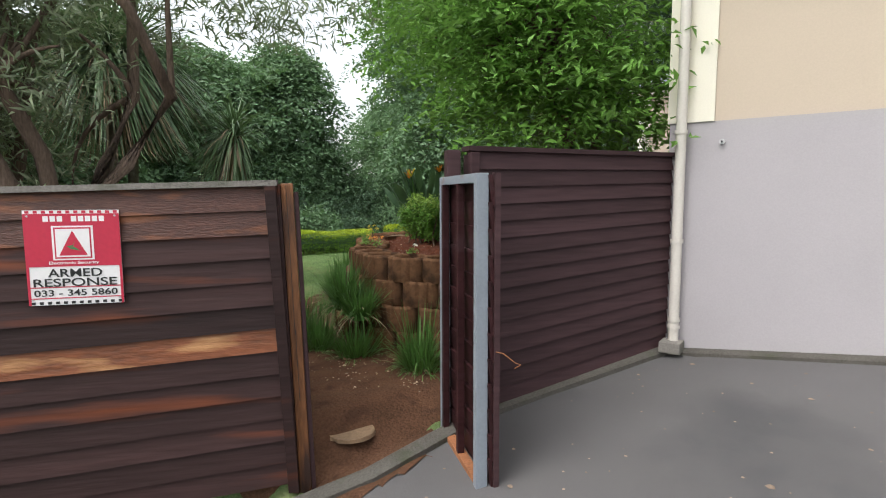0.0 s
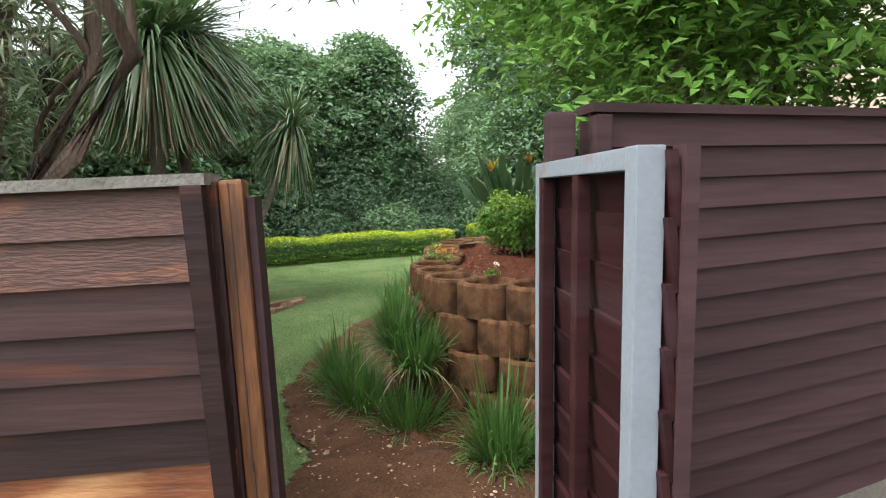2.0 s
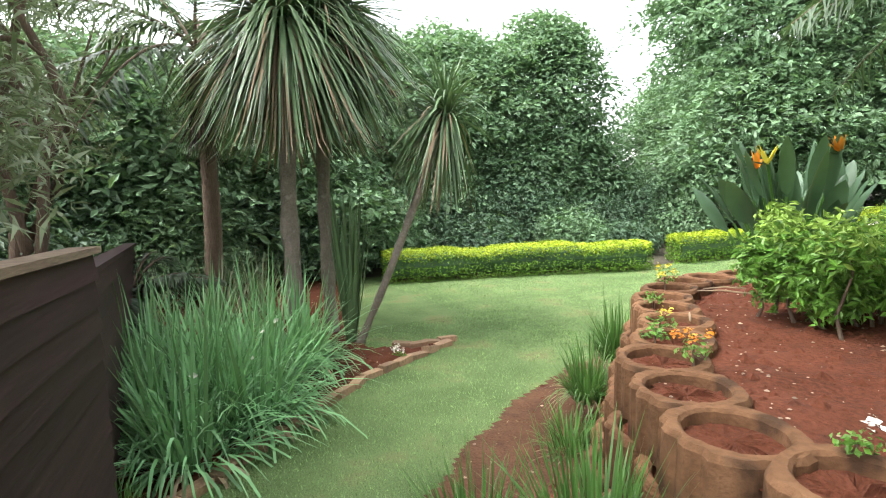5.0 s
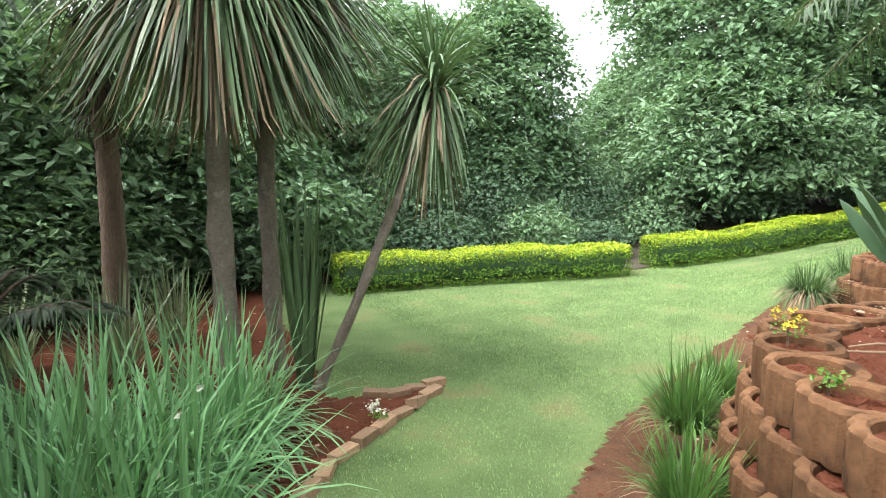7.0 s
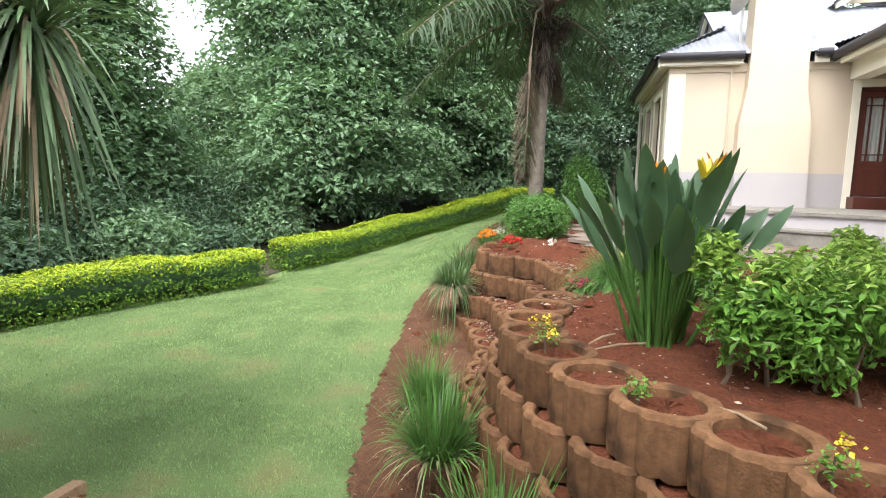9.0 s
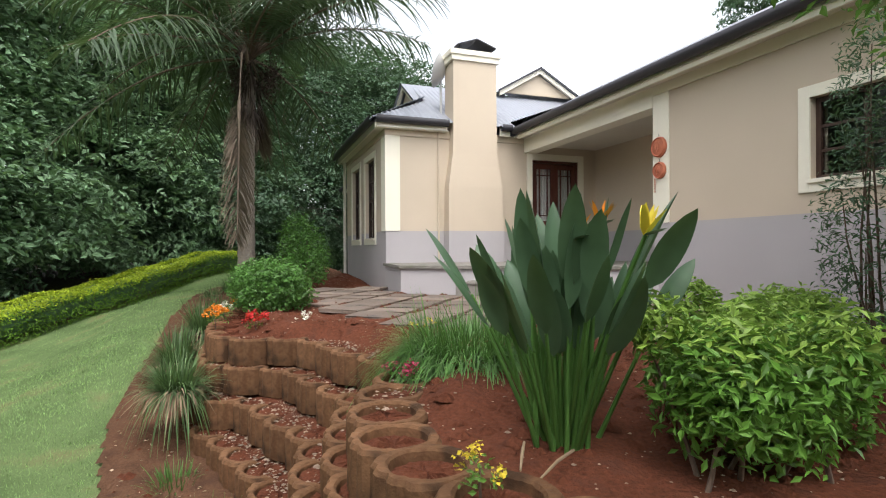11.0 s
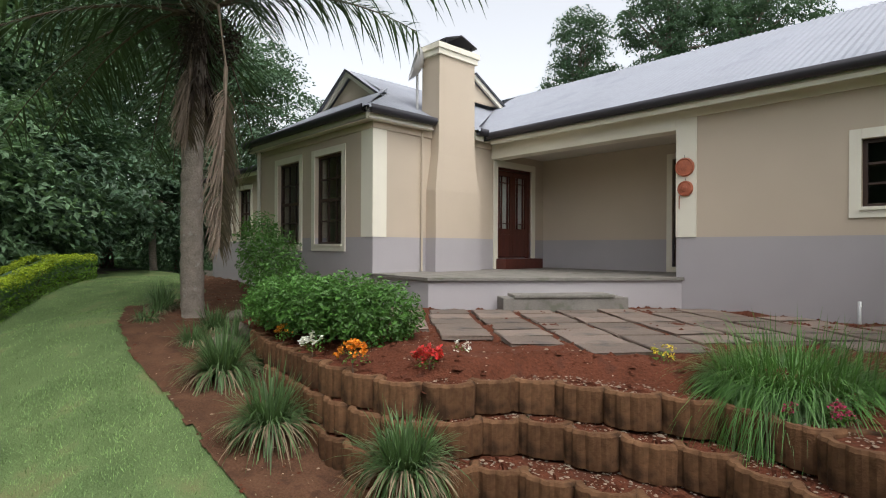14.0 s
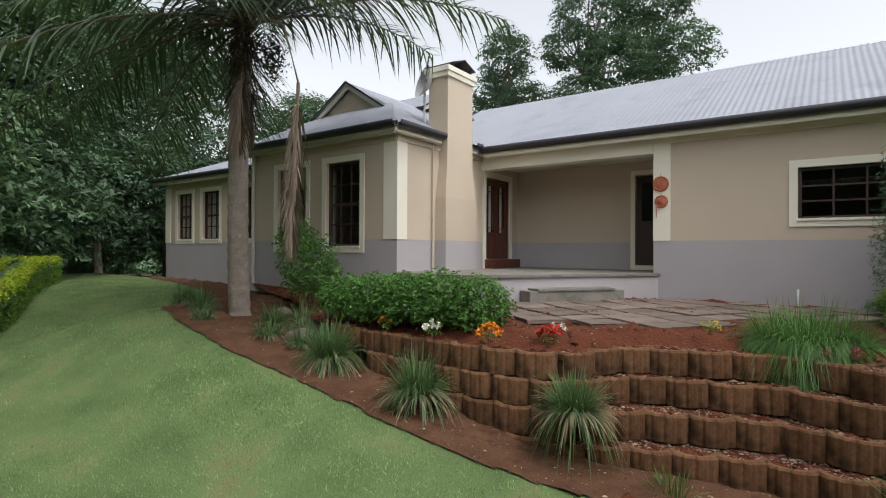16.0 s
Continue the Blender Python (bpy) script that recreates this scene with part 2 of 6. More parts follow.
def boxes(*pairs, bevel=0.0):
    bm = bmesh.new()
    for lo, hi in pairs:
        box(bm, lo, hi, bevel)
    return bm


def tube(points, radii, sides=10, rough_amount=0.0, seed=0):
    """Vertices and quads of a tube along points, closed at its end."""
    rng = np.random.default_rng(seed)
    pts, rad = np.asarray(points, float), np.asarray(radii, float)
    tang = np.gradient(pts, axis=0)
    tang /= np.linalg.norm(tang, axis=1)[:, None] + 1e-9
    ref = np.where(np.abs(tang[:, 2:3]) > 0.9, [[1.0, 0, 0]], [[0, 0, 1.0]])
    u = np.cross(tang, ref)
    u /= np.linalg.norm(u, axis=1)[:, None]
    v = np.cross(tang, u)
    a = np.linspace(0, 2 * np.pi, sides, endpoint=False)
    r = rad[:, None] * (1 + rough_amount * rng.normal(size=(len(pts), sides)))
    ring = pts[:, None] + r[..., None] * (np.cos(a)[None, :, None] * u[:, None] + np.sin(a)[None, :, None] * v[:, None])
    i = np.arange(len(pts) - 1)[:, None] * sides
    j = np.arange(sides)[None]
    k = (j + 1) % sides
    faces = np.stack([i + j, i + k, i + sides + k, i + sides + j], -1).reshape(-1, 4)
    return ring.reshape(-1, 3), faces


def joined(pieces):
    """Joins lists of (verts, faces)."""
    vs, fs, n = [], [], 0
    for v, fc in pieces:
        vs.append(v)
        fs.append(fc + n)
        n += len(v)
    return np.concatenate(vs), np.concatenate(fs)


def strips(base, way, length, width, droop, segs=4, tip=0.05, fold=0.0, keel=0.5):
    """Strap leaves: bent, tapered ribbons from base along way, drooping by their length."""
    base, way = np.asarray(base, float), np.asarray(way, float)
    way = way / (np.linalg.norm(way, axis=1)[:, None] + 1e-9)
    n = len(base)
    length, width, droop = (np.broadcast_to(np.asarray(q, float), (n,)) for q in (length, width, droop))
    side = np.cross(way, [0, 0, 1.0])
    bad = np.linalg.norm(side, axis=1) < 0.05
    side[bad] = [1, 0, 0]
    side /= np.linalg.norm(side, axis=1)[:, None]
    s = np.linspace(0, 1, segs + 1)
    taper = np.minimum(1, 0.45 + 2.2 * s) * (1 - s) ** keel
    taper[-1] = tip
    mid = base[:, None] + way[:, None] * (length[:, None] * s)[..., None]
    mid[..., 2] -= droop[:, None] * length[:, None] * s[None] ** 2
    off = side[:, None] * (width[:, None] * taper[None] / 2)[..., None]
    verts = np.stack([mid - off, mid + off], 2).reshape(-1, 3)
    i = (np.arange(n)[:, None] * 2 * (segs + 1) + 2 * np.arange(segs)[None]).reshape(-1)
    faces = np.stack([i, i + 1, i + 3, i + 2], -1)
    return verts, faces


def leaf_quads(centers, size, seed=0, up=0.6, aspect=0.5, out=None):
    """Diamond leaves with a folded rib at the given places; out: the direction each one leans to."""
    rng = np.random.default_rng(seed)
    n = len(centers)
    nrm = rng.normal(size=(n, 3))
    nrm[:, 2] = np.abs(nrm[:, 2]) + up
    if out is not None:
        nrm += out * 0.9
    nrm /= np.linalg.norm(nrm, axis=1)[:, None]
    a = np.cross(nrm, rng.normal(size=(n, 3)))
    a /= np.linalg.norm(a, axis=1)[:, None] + 1e-9
    b = np.cross(nrm, a)
    s = (size * rng.uniform(0.6, 1.3, n))[:, None]
    p0, p2 = centers - a * s / 2, centers + a * s / 2 - nrm * s * 0.12
    p1, p3 = centers + b * s * aspect / 2 + nrm * s * 0.08, centers - b * s * aspect / 2 + nrm * s * 0.08
    verts = np.stack([p0, p1, p2, p3], 1).reshape(-1, 3)
    return verts, np.arange(n * 4).reshape(-1, 4)


# ---- the lie of the land ----
def kerb_line(x):
    """The y of the fence line at x."""
    return np.where(x < 3.15, 1.65 + (3.15 - x) * 0.88, np.where(x < 4.34, 1.65 - (x - 3.15) * 0.32, 1.27 - (x - 4.34) * 0.73))


def yard_z(x, y):
    return -0.27 + 0.13 * x - 0.12 * y


def lawn_z(x, y):
    rise = (x - 12.5 - 3.4 * (1 - np.exp(-np.maximum(y - 5.5, 0) / 1.6))) * 0.172
    rise = 1.24 - np.log1p(np.exp((1.24 - rise) * 5)) / 5
    rise = np.log1p(np.exp(rise * 7)) / 7 - 0.04
    foot = np.log1p(np.exp((x - 9.9) * 0.155 * 9)) / 9
    foot = 1.2 - np.log1p(np.exp((1.2 - foot) * 6)) / 6
    beside = 1 / (1 + np.exp((y - 7.8) / 0.4)) / (1 + np.exp((x - 18.3) / 0.35))
    rise = rise + np.maximum(foot - rise, 0) * beside
    far = np.clip((np.hypot(x - 10, y - 6) - 26) / 30, 0, 1) * 1.0
    return 0.12 + rise - far * 1.5 + 0.02 * np.sin(x * 0.9) * np.cos(y * 0.7) + 0.1 * np.exp(-((x - 4) ** 2 + (y - 2.5) ** 2) / 3)


def land_z(x, y):
    x, y = np.asarray(x, float), np.asarray(y, float)
    side = np.clip((y - kerb_line(x)) / 0.4, 0, 1)
    yard = np.clip(yard_z(x, y), -0.8, 0.8) - 0.05
    z = yard * (1 - side) + lawn_z(x, y) * side
    return np.where((x > 5.9) & (y < 3.0), np.minimum(z, 0.4), z)


def inside(px, py, poly):
    """Whether points lie in a polygon."""
    hit = np.zeros(np.shape(px), bool)
    for (x0, y0), (x1, y1) in zip(poly, poly[1:] + poly[:1]):
        hit ^= ((y0 > py) != (y1 > py)) & (px < (x1 - x0) * (py - y0) / (y1 - y0 + 1e-12) + x0)
    return hit


def sheet(name, poly, cell, z_of, mat, ragged=0.0, seed=0, **tags):
    """A sheet of ground over a polygon, on a fine grid, with a ragged edge."""
    rng = np.random.default_rng(seed)
    xs = np.arange(min(p[0] for p in poly) - cell, max(p[0] for p in poly) + 2 * cell, cell)
    ys = np.arange(min(p[1] for p in poly) - cell, max(p[1] for p in poly) + 2 * cell, cell)
    gx, gy = np.meshgrid(xs, ys, indexing="ij")
    jx = gx + rng.normal(0, cell * 0.12, gx.shape)
    jy = gy + rng.normal(0, cell * 0.12, gy.shape)
    vz = z_of(jx, jy)
    cx, cy = (gx[:-1, :-1] + cell / 2), (gy[:-1, :-1] + cell / 2)
    wob = ragged * (np.sin(cx * 7.1 + 1.3 * np.sin(cy * 5)) + np.sin(cy * 8.3 + cx * 3))
    keep = inside(cx + wob + ragged * rng.normal(size=cx.shape) * 0.4, cy + wob[::-1, ::-1] * 0.7, poly)
    idx = np.arange(gx.size).reshape(gx.shape)
    f4 = np.stack([idx[:-1, :-1], idx[1:, :-1], idx[1:, 1:], idx[:-1, 1:]], -1)[keep]
    used, inv = np.unique(f4, return_inverse=True)
    verts = np.stack([jx, jy, vz], -1).reshape(-1, 3)[used]
    ob = new(name, np_mesh(name, verts, inv.reshape(-1, 4), mat, smooth=True))
    return tagged(ob, **tags)


# ---- ground ----
def graded(lo, hi, fine_lo, fine_hi, step):
    inner = np.arange(fine_lo, fine_hi, step)
    left = fine_lo - np.geomspace(step, fine_lo - lo, 26)[::-1]
    right = fine_hi + np.geomspace(step, hi - fine_hi, 26)
    return np.concatenate([left, inner, right])


gxs, gys = graded(-260, 280, -2, 26, 0.35), graded(-260, 280, -2, 16, 0.35)
gxx, gyy = np.meshgrid(gxs, gys, indexing="ij")
gi = np.arange(gxx.size).reshape(gxx.shape)
ground = new("ground", np_mesh("ground", np.stack([gxx, gyy, land_z(gxx, gyy)], -1).reshape(-1, 3), np.stack([gi[:-1, :-1], gi[1:, :-1], gi[1:, 1:], gi[:-1, 1:]], -1).reshape(-1, 4), LAWN, smooth=True))
tagged(ground, "mown green lawn with paler worn patches", "lawn", kind="structure")

YARD = [(-14, -14), (5.76, -14), (5.76, 0.22), (4.5, 1.03), (3.3, 1.42), (3.05, 1.58), (-3.5, 7.3), (-14, 16)]
sheet("asphalt_yard", YARD, 0.16, lambda x, y: yard_z(x, y) + 0.004 * np.sin(x * 5) * np.sin(y * 6), ASPHALT, label="grey asphalt yard with small stones", category="asphalt", kind="structure")

# front edges of the block courses, from the gate to the palm, lowest course last
COURSES = [
    (1.12, [(5.74, 1.3), (5.46, 1.85), (5.27, 2.3), (5.17, 2.72), (5.22, 3.02), (5.38, 3.3), (5.55, 3.6), (5.84, 3.86), (6.1, 4.0), (6.3, 4.18), (6.45, 4.38), (6.66, 4.58), (6.9, 4.78), (7.3, 5.0), (7.72, 5.12), (8.3, 5.04), (8.6, 4.95), (8.85, 4.83), (9.05, 4.7), (9.3, 4.63), (9.6, 4.73), (9.85, 4.87), (10.1, 4.93), (10.35, 4.98), (10.58, 5.08), (10.72, 5.24), (10.8, 5.48), (10.92, 5.73), (11.15, 5.88), (11.45, 5.94), (11.9, 5.95), (12.4, 5.92), (13.1, 5.82), (13.7, 5.76), (14.3, 5.6)]),
    (0.88, [(5.69, 1.3), (5.41, 1.85), (5.22, 2.3), (5.12, 2.72), (5.18, 3.05), (5.34, 3.35), (5.51, 3.66), (5.8, 3.92), (6.06, 4.06), (6.25, 4.23), (6.4, 4.43), (6.61, 4.63), (6.86, 4.84), (7.27, 5.06), (7.72, 5.19), (8.2, 5.18), (8.55, 5.13), (8.9, 5.08), (9.1, 5.0), (9.32, 4.9), (9.52, 4.93), (9.7, 5.04), (9.95, 5.12), (10.2, 5.19), (10.48, 5.22), (10.66, 5.4), (10.72, 5.66), (10.84, 5.88), (11.1, 6.0), (11.45, 6.03), (11.9, 6.02), (12.4, 5.99), (13.1, 5.89), (13.7, 5.82)]),
    (0.64, [(5.64, 1.3), (5.36, 1.85), (5.17, 2.3), (5.07, 2.72), (5.14, 3.08), (5.3, 3.4), (5.47, 3.72), (5.76, 3.98), (6.02, 4.12), (6.2, 4.28), (6.36, 4.48), (6.57, 4.68), (6.82, 4.9), (7.24, 5.12), (7.72, 5.26), (8.2, 5.3), (8.6, 5.32), (9.0, 5.27), (9.25, 5.2), (9.5, 5.28), (9.75, 5.38), (10.05, 5.5), (10.3, 5.54), (10.52, 5.66), (10.6, 5.88), (10.75, 6.03), (11.1, 6.08), (11.5, 6.1), (11.9, 6.09), (12.4, 6.06), (13.1, 5.96)]),
    (0.4, [(5.59, 1.3), (5.31, 1.85), (5.12, 2.3), (5.02, 2.72), (5.1, 3.11), (5.26, 3.45), (5.43, 3.78), (5.72, 4.04), (5.98, 4.18), (6.15, 4.33), (6.32, 4.53), (6.53, 4.74), (6.78, 4.96), (7.21, 5.18), (7.72, 5.33), (8.2, 5.42), (8.6, 5.52), (8.9, 5.55), (9.2, 5.51), (9.45, 5.58), (9.7, 5.66), (10.0, 5.78), (10.28, 5.82), (10.45, 5.98), (10.62, 6.12), (11.1, 6.15), (11.5, 6.16), (12.4, 6.13)]),
    (0.16, [(5.54, 1.3), (5.26, 1.85), (5.07, 2.3), (4.97, 2.72), (5.06, 3.14), (5.22, 3.5), (5.39, 3.84), (5.68, 4.1), (5.94, 4.24), (6.11, 4.38), (6.28, 4.58), (6.49, 4.8), (6.74, 5.02), (7.18, 5.25), (7.72, 5.42), (8.2, 5.56), (8.7, 5.74), (9.2, 5.86), (9.5, 5.88), (9.75, 5.97), (10.05, 6.06), (10.3, 6.08), (10.5, 6.18), (11.2, 6.22), (11.8, 6.22)]),
]


def along(line, step):
    """Points at even steps along a line, with its left normal."""
    p = np.array(line, float)
    seg = np.linalg.norm(np.diff(p, axis=0), axis=1)
    s = np.concatenate([[0], np.cumsum(seg)])
    at = np.arange(step / 2, s[-1], step)
    xy = np.stack([np.interp(at, s, p[:, 0]), np.interp(at, s, p[:, 1])], 1)
    ahead = np.stack([np.interp(at + 0.15, s, p[:, 0]) - np.interp(at - 0.15, s, p[:, 0]), np.interp(at + 0.15, s, p[:, 1]) - np.interp(at - 0.15, s, p[:, 1])], 1)
    ahead /= np.linalg.norm(ahead, axis=1)[:, None]
    return xy, np.stack([-ahead[:, 1], ahead[:, 0]], 1)


TOP = COURSES[0][1]
SLOPE_BED = TOP + [(15.3, 5.3), (16.2, 4.6), (17.5, 4.1), (19.4, 3.3), (19.4, 3.13), (15.3, 3.13), (13.7, 3.25), (11.5, 0.2), (5.78, 0.2)]


def bed_z(x, y):
    rim = np.interp(x, [p[0] for p in TOP if p[0] > 7.3], [p[1] for p in TOP if p[0] > 7.3])
    base = 1.06 + 0.17 * np.clip((rim - 0.3 - y) / 0.3, 0, 1) * np.clip((x - 7.5) / 1.5, 0, 1)
    base = np.where(x > 14, 1.06 + np.clip((x - 14) * 0.05, 0, 0.25), base)
    return base + 0.018 * np.sin(x * 9 + y * 4) * np.sin(y * 11) + 0.02 * np.sin(x * 3.1) * np.cos(y * 2.7)


top_xy, top_left = along(TOP, 0.2)
BED_EDGE = [tuple(q) for q in top_xy - top_left * 0.08] + SLOPE_BED[len(TOP):]
sheet("flower_bed", BED_EDGE, 0.07, bed_z, SOIL, 0.0, 3, label="raised bed of bare red soil", category="soil", kind="structure")

STRIP = [(2.9, 1.45), (3.25, 1.22), (4.4, 0.98), (5.7, 0.1), (6.5, 3.5), (7.6, 4.6), (9.2, 4.3), (10.7, 4.9), (11.4, 5.4), (14.3, 5.2), (16.5, 4.2), (19, 3.4), (25.5, 2.2), (25.8, 2.9), (19.2, 4.4), (18.0, 5.6), (17.6, 6.2), (16.4, 6.55), (14.8, 6.72), (13.7, 6.7), (12.6, 6.74), (11.5, 6.78), (10.4, 6.64), (8.57, 6.3), (7.3, 5.95), (6.54, 5.6), (5.6, 5.0), (4.98, 4.45), (4.5, 3.95), (4.2, 3.4), (4.0, 2.8), (3.6, 2.5), (3.3, 2.3), (3.0, 2.1)]
soil_wave = lambda x, y: 0.012 * np.sin(x * 11 + y * 5) * np.sin(y * 13) + 0.012
sheet("soil_strip", STRIP, 0.045, lambda x, y: land_z(x, y) + 0.008 + soil_wave(x, y) + 0.05 * np.exp(-((x - 3.55) ** 2 + (y - 1.5) ** 2) / 0.35), SOIL_PALE, 0.012, 4, label="red-brown mulched soil strip along the block wall", category="soil", kind="structure")
LEFT_BED = [(3.0, 2.3), (3.25, 3.2), (3.35, 4.4), (3.65, 5.05), (4.07, 5.45), (4.56, 5.92), (5.41, 6.67), (6.1, 7.05), (6.75, 7.42), (6.2, 7.45), (5.75, 7.72), (5.9, 8.4), (6.2, 10.5), (6.8, 12.6), (6.0, 15), (-6, 15), (-6, 10), (1.0, 4.2)]
sheet("planting_bed", LEFT_BED, 0.06, lambda x, y: land_z(x, y) + 0.004 + soil_wave(x, y), SOIL, 0.02, 5, label="red soil planting bed with leaf litter", category="soil", kind="structure")

# ---- retaining wall of hollow round blocks ----
def block_mesh(seed, filled, power=2.7):
    """One hollow planter block, split-ribbed outside; filled ones are level with soil behind their front rim."""
    rng = np.random.default_rng(seed)
    n = 48
    a = np.linspace(-np.pi, np.pi, n, endpoint=False)
    squarish = (np.abs(np.cos(a)) ** power + np.abs(np.sin(a)) ** power) ** (-1 / power)
    groove = np.ones(n)
    groove[[20, 24, 28]] = 0.925
    groove[[19, 21, 23, 25, 27, 29]] = 0.985
    wob = 1 + 0.004 * rng.normal(size=n)
    ro, ri, h = 0.206, 0.152, 0.245
    front = np.clip(np.cos(a) * 1.6 + 0.6, 0, 1)
    prof = [(ro * 0.985, 0.0, 1), (ro, 0.02, 1), (ro, h * 0.5, 1), (ro * 0.995, h - 0.02, 1), (ro - 0.014, h, 1), (ri + 0.012, h, 0), (ri, h - 0.012, 0), (ri * 0.98, h - 0.05, 0)]
    verts = []
    for q, (r, z, outer) in enumerate(prof):
        g = groove * squarish if outer else np.ones(n)
        w = wob + 0.002 * rng.normal(size=n)
        zz = np.full(n, z) + 0.0015 * rng.normal(size=n)
        if filled:
            zz = np.where(zz > h - 0.06, zz - (1 - front) * 0.07, zz)
        verts.append(np.stack([np.cos(a) * r * g * w, np.sin(a) * r * g * w, zz], 1))
    lift = h - (0.022 if filled else 0.045)
    verts.append(np.stack([np.cos(a) * 0.13, np.sin(a) * 0.13, lift + 0.004 * rng.normal(size=n)], 1))
    verts.append(np.stack([np.cos(a) * 0.07, np.sin(a) * 0.07, lift + 0.01 * rng.normal(size=n)], 1))
    verts.append(np.tile([[0, 0, lift + 0.005]], (n, 1)))
    verts = np.concatenate(verts)
    i, j = np.meshgrid(np.arange(len(prof) + 2), np.arange(n), indexing="ij")
    k = (j + 1) % n
    faces = np.stack([i * n + j, i * n + k, (i + 1) * n + k, (i + 1) * n + j], -1).reshape(-1, 4)
    ids = np.repeat([0] * (len(prof) - 1) + [1, 1, 1], n)
    return np_mesh("planter_block", verts, faces, [BLOCK, SOIL], ids)


wall = thing("retaining_wall", (0, 0, 0), "terraced retaining wall of hollow round concrete blocks filled with soil", "retaining wall", kind="structure")
OPEN_BLOCKS, FULL_BLOCKS = [block_mesh(s, False) for s in range(4)], [block_mesh(s + 9, True) for s in range(4)]
STEP_BLOCKS = [block_mesh(s + 19, True, 2.9) for s in range(4)]
rng = np.random.default_rng(11)
for c, (top, line) in enumerate(COURSES):
    front, aside = along(line, 0.06)
    xy, left = along(front - aside * 0.19, 0.366)
    if c % 2:
        xy, left = (xy[:-1] + xy[1:]) / 2, (left[:-1] + left[1:]) / 2
    for q, (p, nl) in enumerate(zip(xy, left)):
        at = p + rng.normal(0, 0.005, 2)
        face = math.degrees(math.atan2(nl[1], nl[0]))
        shape = STEP_BLOCKS if p[0] > 9.4 or (c and p[0] > 8.6) else FULL_BLOCKS if c else OPEN_BLOCKS
        part("planter_block", shape[(q + c) % 4], None, wall, m=pose(at[0], at[1], top - 0.245 + rng.normal(0, 0.004), rng.normal(0, 0.6), rng.normal(0, 0.6), face + rng.normal(0, 3)))
# soil behind the courses, on which the steps lie
pieces = []
for c, (top, line) in enumerate(COURSES[1:]):
    p = np.array(line)
    ahead = np.gradient(p, axis=0)
    ahead /= np.linalg.norm(ahead, axis=1)[:, None]
    nl = np.stack([-ahead[:, 1], ahead[:, 0]], 1)
    fr, bk = p - nl * 0.2, p - nl * 0.62
    v = np.stack([np.c_[fr, np.full(len(p), top - 0.035)], np.c_[bk, np.full(len(p), top - 0.01)]], 1).reshape(-1, 3)
    k = np.arange(len(p) - 1) * 2
    pieces.append((v, np.stack([k, k + 1, k + 3, k + 2], -1)))
tagged(new("terrace_soil", np_mesh("terrace_soil", *joined(pieces), SOIL)), "gravelly red soil on the wall's terraces", "soil", kind="structure")


# ---- house ----
BAND, EAVE = 2.29, 4.22


def wall_grid(name, axis, face, depth, u0, u1, z0, z1, holes, parent, band=True):
    """A wall in one plane with openings: grey below the band, cream above."""
    us = sorted({u0, u1, *(h[0] for h in holes), *(h[1] for h in holes)})
    zs = sorted({z0, z1, *(h[2] for h in holes), *(h[3] for h in holes), *([BAND] if band and z0 < BAND < z1 else [])})
    low, high = bmesh.new(), bmesh.new()
    for a, b in zip(us, us[1:]):
        for c, d in zip(zs, zs[1:]):
            if any(h[0] - 1e-6 <= a and b <= h[1] + 1e-6 and h[2] - 1e-6 <= c and d <= h[3] + 1e-6 for h in holes):
                continue
            bm = low if d <= BAND + 1e-6 else high
            p, q = sorted((face, face - depth))
            lo, hi = ((a, p, c), (b, q, d)) if axis == "y" else ((p, a, c), (q, b, d))
            box(bm, lo, hi)
    for nm, bm, mt in (("lower_wall", low, PLASTER_GREY), ("upper_wall", high, PLASTER_CREAM)):
        if bm.verts:
            part(nm, bm, mt, parent)
        else:
            bm.free()


house = thing("house", (0, 0, 0), "single-storey plastered house, cream above a grey band, with metal roof", "house", kind="structure")
FW = (7.6, 9.36, 2.62, 3.45)
W1, W2 = (16.23, 17.17, 2.16, 3.82), (17.78, 18.72, 2.16, 3.82)
L1, L2, L3 = (20.85, 21.7, 2.38, 3.77), (22.95, 23.82, 2.38, 3.77), (24.38, 25.2, 2.38, 3.77)
FD, BD = (-1.06, 0.05, 1.9, 3.77), (11.68, 12.4, 1.69, 3.76)
wall_grid("facade", "y", 0.2, 0.25, 5.76, 11.585, 0.2, EAVE, [FW], house)
wall_grid("end", "x", 6.01, 0.25, -7.6, -0.05, 0.2, EAVE, [], house)
wall_grid("wing_end", "x", 15.55, 0.25, -1.75, 3.13, 0.9, EAVE, [FD], house)
wall_grid("wing_front", "y", 3.13, 0.25, 15.55, 19.55, 0.9, EAVE, [W1, W2], house)
wall_grid("low_front", "y", 1.9, 0.25, 19.55, 25.9, 1.0, 4.15, [L1, L2, L3], house)
wall_grid("low_end", "x", 25.9, 0.25, -6, 1.65, 1.0, 4.15, [], house)
wall_grid("porch_back", "y", -1.5, 0.25, 11.335, 15.3, 1.4, EAVE, [BD], house)
wall_grid("porch_side", "x", 11.585, 0.25, -1.5, -0.05, 1.4, EAVE, [], house)
wall_grid("back", "y", -7.6, 0.25, 6.01, 25.65, 0.2, EAVE, [], house)
part("inner_wall", boxes(((13.2, -7.5, 0.5), (13.35, -1.8, 4.2)), ((18.9, -6, 0.9), (19.0, 2.8, 4.2))), PLASTER_CREAM, house)
part("porch_beam", boxes(((11.59, -0.05, 3.9), (15.3, 0.23, EAVE))), PLASTER_WHITE, house)
part("porch_ceiling", boxes(((11.59, -1.5, 4.05), (15.3, -0.05, 4.1))), SOFFIT, house)
